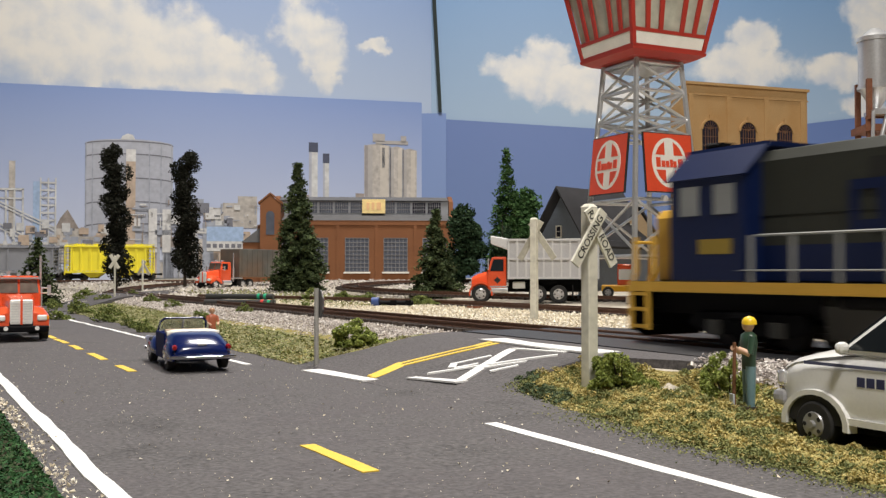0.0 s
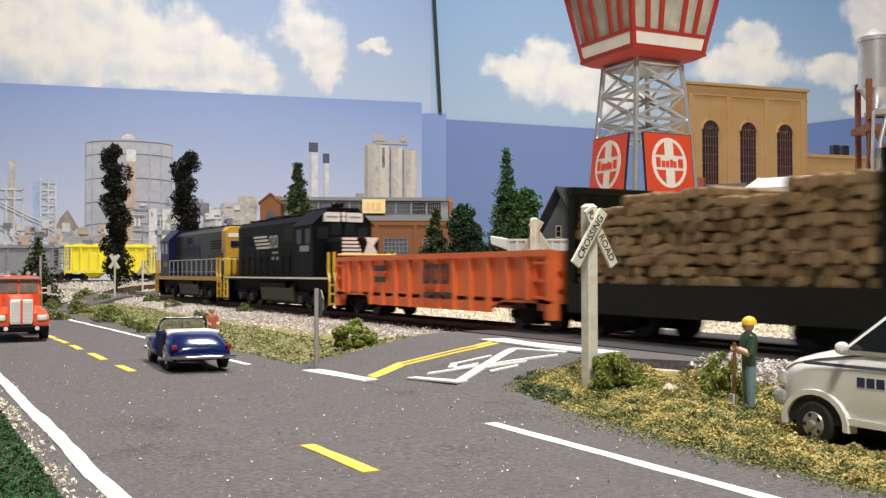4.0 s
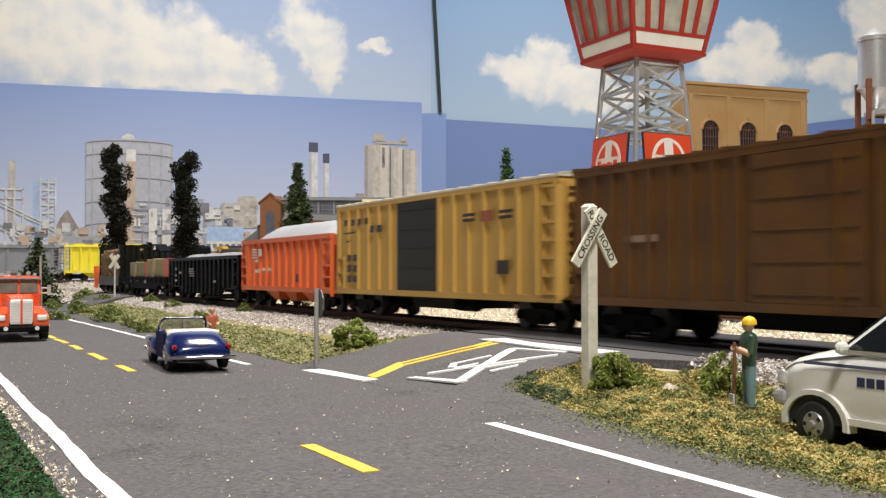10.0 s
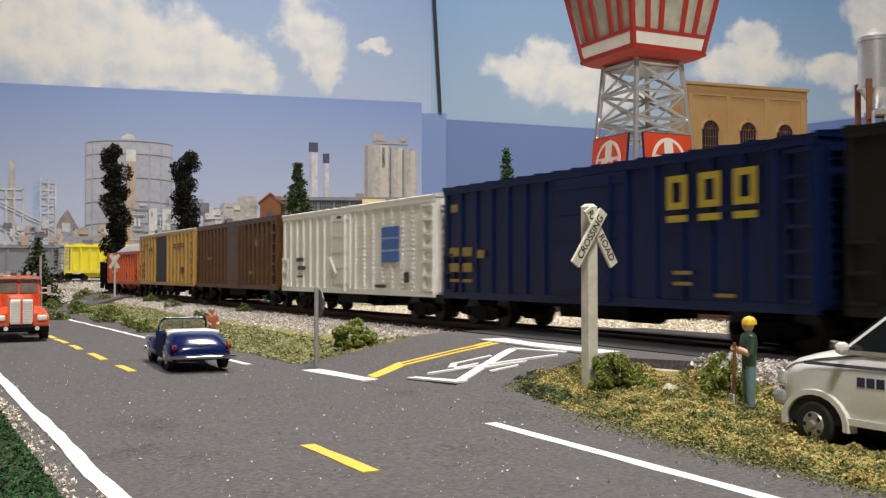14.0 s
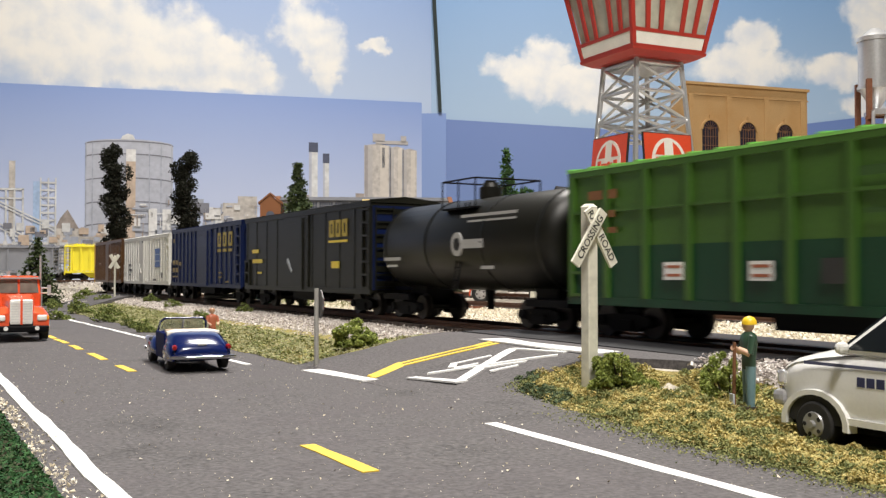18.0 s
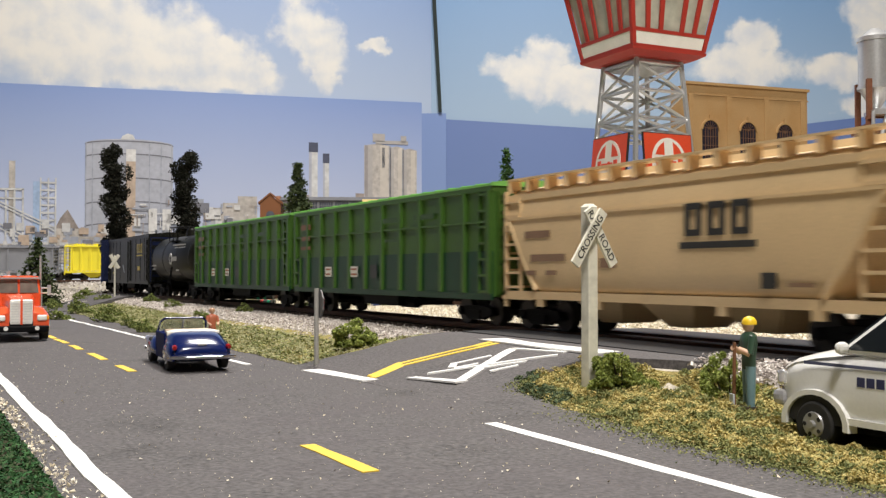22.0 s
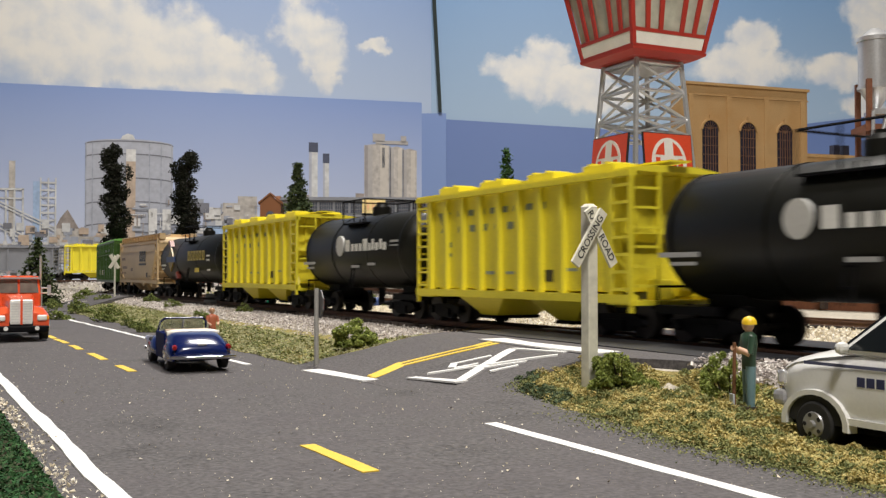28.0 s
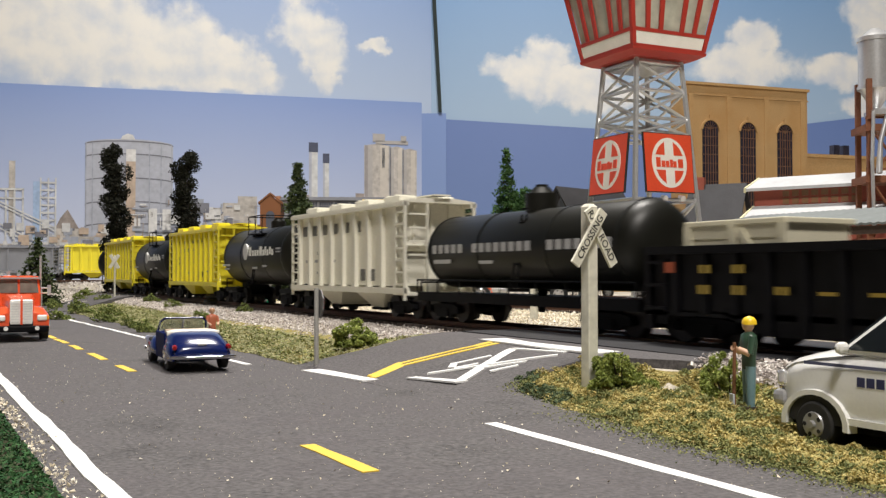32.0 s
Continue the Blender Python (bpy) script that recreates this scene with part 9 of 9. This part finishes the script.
def figure(place, tall, label, tones, seed, pose_kind="stand"):
    """A painted plastic figure as one plain mesh with painted zones."""
    k = tall / 20.0
    s = Shape(MM)
    marks = []

    def grow(shape_call, tone):
        n = len(s.f)
        shape_call()
        marks.extend([tone] * (len(s.f) - n))

    def ball(c, r, sy=1.0):
        rings = []
        for i in range(1, 8):
            a = math.pi * i / 8
            rings.append([(c[0] + r * math.sin(a) * math.cos(j * math.pi / 5), c[1] + r * math.sin(a) * math.sin(j * math.pi / 5), c[2] - r * sy * math.cos(a)) for j in range(10)])
        s.loft(rings)

    for x in (-1.15 * k, 1.15 * k):
        grow(lambda: s.tube((x, 0, 0.6 * k), (x * 0.9, 0, 9.6 * k), 0.85 * k, 1.2 * k, n=10), 0)
        grow(lambda: s.box(x - 0.9 * k, x + 0.9 * k, -2.2 * k, 1.0 * k, 0, 1.0 * k), 3)
    grow(lambda: s.loft([[(1.0 * w * math.cos(j * math.pi / 6) * k, 0.68 * w * math.sin(j * math.pi / 6) * k, z * k) for j in range(12)] for z, w in ((9.0, 2.1), (11.5, 2.1), (14.5, 2.6), (16.3, 2.3), (17.0, 1.0))]), 1)
    for x in (-1, 1):
        grow(lambda: s.tube((x * 2.7 * k, 0, 16.0 * k), (x * 3.2 * k, -0.8 * k, 12.4 * k), 0.85 * k, 0.75 * k, n=8), 1)
        grow(lambda: s.tube((x * 3.2 * k, -0.8 * k, 12.4 * k), (x * 2.0 * k, -2.9 * k, (13.4 if pose_kind == "shovel" else 11.0) * k), 0.7 * k, 0.6 * k, n=8), 2)
    grow(lambda: s.tube((0, 0, 16.6 * k), (0, 0, 17.8 * k), 0.75 * k, n=8), 2)
    grow(lambda: ball((0, -0.1 * k, 18.5 * k), 1.35 * k, 1.15), 2)
    grow(lambda: s.loft([[(r * math.cos(j * math.pi / 6) * k, (0.15 + r * math.sin(j * math.pi / 6)) * k, z * k) for j in range(12)] for z, r in ((18.5, 1.62), (19.3, 1.58), (20.0, 1.1), (20.3, 0.3))]), 4)
    if pose_kind == "shovel":
        grow(lambda: s.tube((-1.9 * k, -2.7 * k, 0.4 * k), (-1.9 * k, -2.5 * k, 14.5 * k), 0.42 * k, n=6), 5)
        grow(lambda: s.box(-3.3 * k, -0.6 * k, -3.3 * k, -2.9 * k, 0.0, 3.4 * k), 6)
    me = s.mesh("figure", tones[0], 60)
    for t in tones[1:]:
        me.materials.append(t)
    for p, t in zip(me.polygons, marks):
        p.material_index = t
    ob = new("figurine", me)
    ob.matrix_basis = place
    return tagged(ob, label, "figurine")


skin, jeans, worker_green, boots = paint("figure_skin", (0.62, 0.38, 0.25)), paint("figure_jeans", (0.16, 0.27, 0.30)), paint("figure_green", (0.035, 0.075, 0.045)), paint("figure_boots", (0.05, 0.035, 0.03))
helmet, stick, blade_grey, red_top, hair = paint("helmet_yellow", (0.90, 0.60, 0.03), rough=0.35), paint("tool_handle", (0.22, 0.10, 0.05)), paint("tool_blade", (0.50, 0.54, 0.60)), paint("figure_red_top", (0.50, 0.16, 0.09)), paint("figure_hair", (0.42, 0.24, 0.14))
figure(pose(0.1478, 0.1430, terrain(0.1478, 0.1430) + 0.0002, 0, 0, -118), 18.4, "painted worker figurine with a yellow helmet and shovel", [jeans, worker_green, skin, boots, helmet, stick, blade_grey], 1, "shovel")
figure(pose(0.1144, 0.4076, terrain(0.1165, 0.4065) - 0.0002, 0, 0, 10), 15.4, "painted woman figurine in a rust-red top", [red_top, red_top, skin, boots, hair, hair, hair], 2)
figure(spot(0.0405, 1.02, None, 0), 14.0, "small pale figurine in the yard", [paint("figure_pale", (0.6, 0.58, 0.62)), sign_white, skin, letter_blue, hair, hair, hair], 3)


def pipe_load(place, label, colors, long, name):
    """Lengths of hose or pipe lying in the grit, with bright end bands."""
    ob = thing(name, label, "pipes", place)
    for i, (y, z, band) in enumerate(colors):
        p = part("pipe", Shape(MM).tube((-long / 2, y, z), (long / 2, y, z), 1.9, n=16), paint("grey_pipe", (0.05, 0.05, 0.05)), ob, smooth=40)
        part("inner_band", Shape(MM).tube((long / 2 - 8 - 2 * i, y, z), (long / 2 - 6 - 2 * i, y, z), 2.15, n=16), colors[(i + 1) % len(colors)][2], p, smooth=40)
        part("end_band", Shape(MM).tube((long / 2 - 3 - 2 * i, y, z), (long / 2 - 1 - 2 * i, y, z), 2.15, n=16), band, p, smooth=40)
    return ob


pipe_load(spot(-0.146, 0.705, None, -14), "black pipes with green and red end bands lying beside the track", ((0, 2.4, paint("band_green", (0.03, 0.42, 0.22))), (5.4, 2.4, paint("band_red", (0.75, 0.06, 0.05))), (2.7, 6.6, paint("band_green", (0.03, 0.42, 0.22)))), 52, "pipe_stack")
wreck = thing("scrap_heap", "dark blue scrap parts lying beyond the track", "scrap", spot(-0.034, 0.665, None, -8))
part("scrap_drum", Shape(MM).tube((-14, 0, 2.4), (-9, 0, 2.4), 3.4, n=16), paint("scrap_blue", (0.05, 0.09, 0.26)), wreck)
part("scrap_axle", Shape(MM).tube((-9, 0, 2.0), (14, 1, 2.0), 1.6, n=10), black, wreck)
for i, (x, y) in enumerate(((-4, 2), (1, -1), (6, 2), (11, 0))):
    part("scrap_plate", Shape(MM).box(x - 2, x + 2, y - 2, y + 2, 0.4, 3.0 + i % 2), black if i % 2 else paint("scrap_grey", (0.20, 0.21, 0.24)), wreck)
rust_scrap = solid("rusty_offcut", Shape(MM).box(-5, 5, -1.2, 1.2, 0, 1.4).box(-3, 4, -3.2, -1.4, 0, 1.0), wood_brown, "rusty timber offcuts beside the track", "scrap", place=spot(0.020, 0.62, None, 5))
# ---- the room round the layout ----
plaster = material("pale_plaster", (0.42, 0.41, 0.39), rough=0.9, grain=30, vary=0.05, bump=0.1, stain=2)
for name, b in (("wall_west", (-4.6, -4.5, -5.0, 4.6)), ("wall_east", (5.5, 5.6, -5.0, 4.6)), ("wall_south", (-4.6, 5.6, -5.1, -5.0)), ("wall_north", (-4.6, 5.6, 4.6, 4.7))):
    solid(name, Shape().box(b[0], b[1], b[2], b[3], -0.95, 1.75), plaster, "pale plain room wall", "wall", kind="structure")
solid("ceiling", Shape().box(-4.6, 5.6, -5.1, 4.7, 1.75, 1.85), plaster, "pale plain ceiling", "ceiling", kind="structure")
solid("floor", Shape().box(-4.6, 5.6, -5.1, 4.7, -1.05, -0.95), material("room_floor", (0.25, 0.22, 0.19), rough=0.7, grain=40, stain=3), "dull brown room floor", "floor", kind="structure")
# ---- the train's run: seconds and metres of its nose past the camera's square line ----
NOSE = ((0, 0.2349), (0.5, 0.3150), (1, 0.3940), (2, 0.5500), (3, 0.7030), (4, 0.8560), (5, 1.0075), (6, 1.1600), (7, 1.3090), (8, 1.4525), (9, 1.5910), (10, 1.7265),
        (11, 1.8540), (12, 1.9700), (13, 2.0790), (14, 2.1860), (15, 2.2960), (16, 2.4080), (17, 2.5215), (18, 2.6350), (19, 2.7490), (20, 2.8650), (21, 2.9815), (22, 3.0965),
        (23, 3.2105), (24, 3.3250), (25, 3.4400), (26, 3.5600), (27, 3.6830), (28, 3.8020), (29, 3.9160), (30, 4.0250), (31, 4.1315), (32, 4.2360))


def motions():
    for car, front, length in CARS:
        base = length * 0.30
        rows = []
        for t, s in NOSE:
            mid = s - front - length / 2
            a, b = track_point(mid + base), track_point(mid - base)
            d = Vector(a[:3]) - Vector(b[:3])
            p = (Vector(a[:3]) + Vector(b[:3])) / 2
            turn = Matrix.Rotation(-math.atan2(d.x, d.y), 4, "Z") @ Matrix.Rotation(math.atan2(d.z, math.hypot(d.x, d.y)), 4, "X")
            rows.append((t, Matrix.Translation(p) @ turn))
        walk(car, rows)


motions()
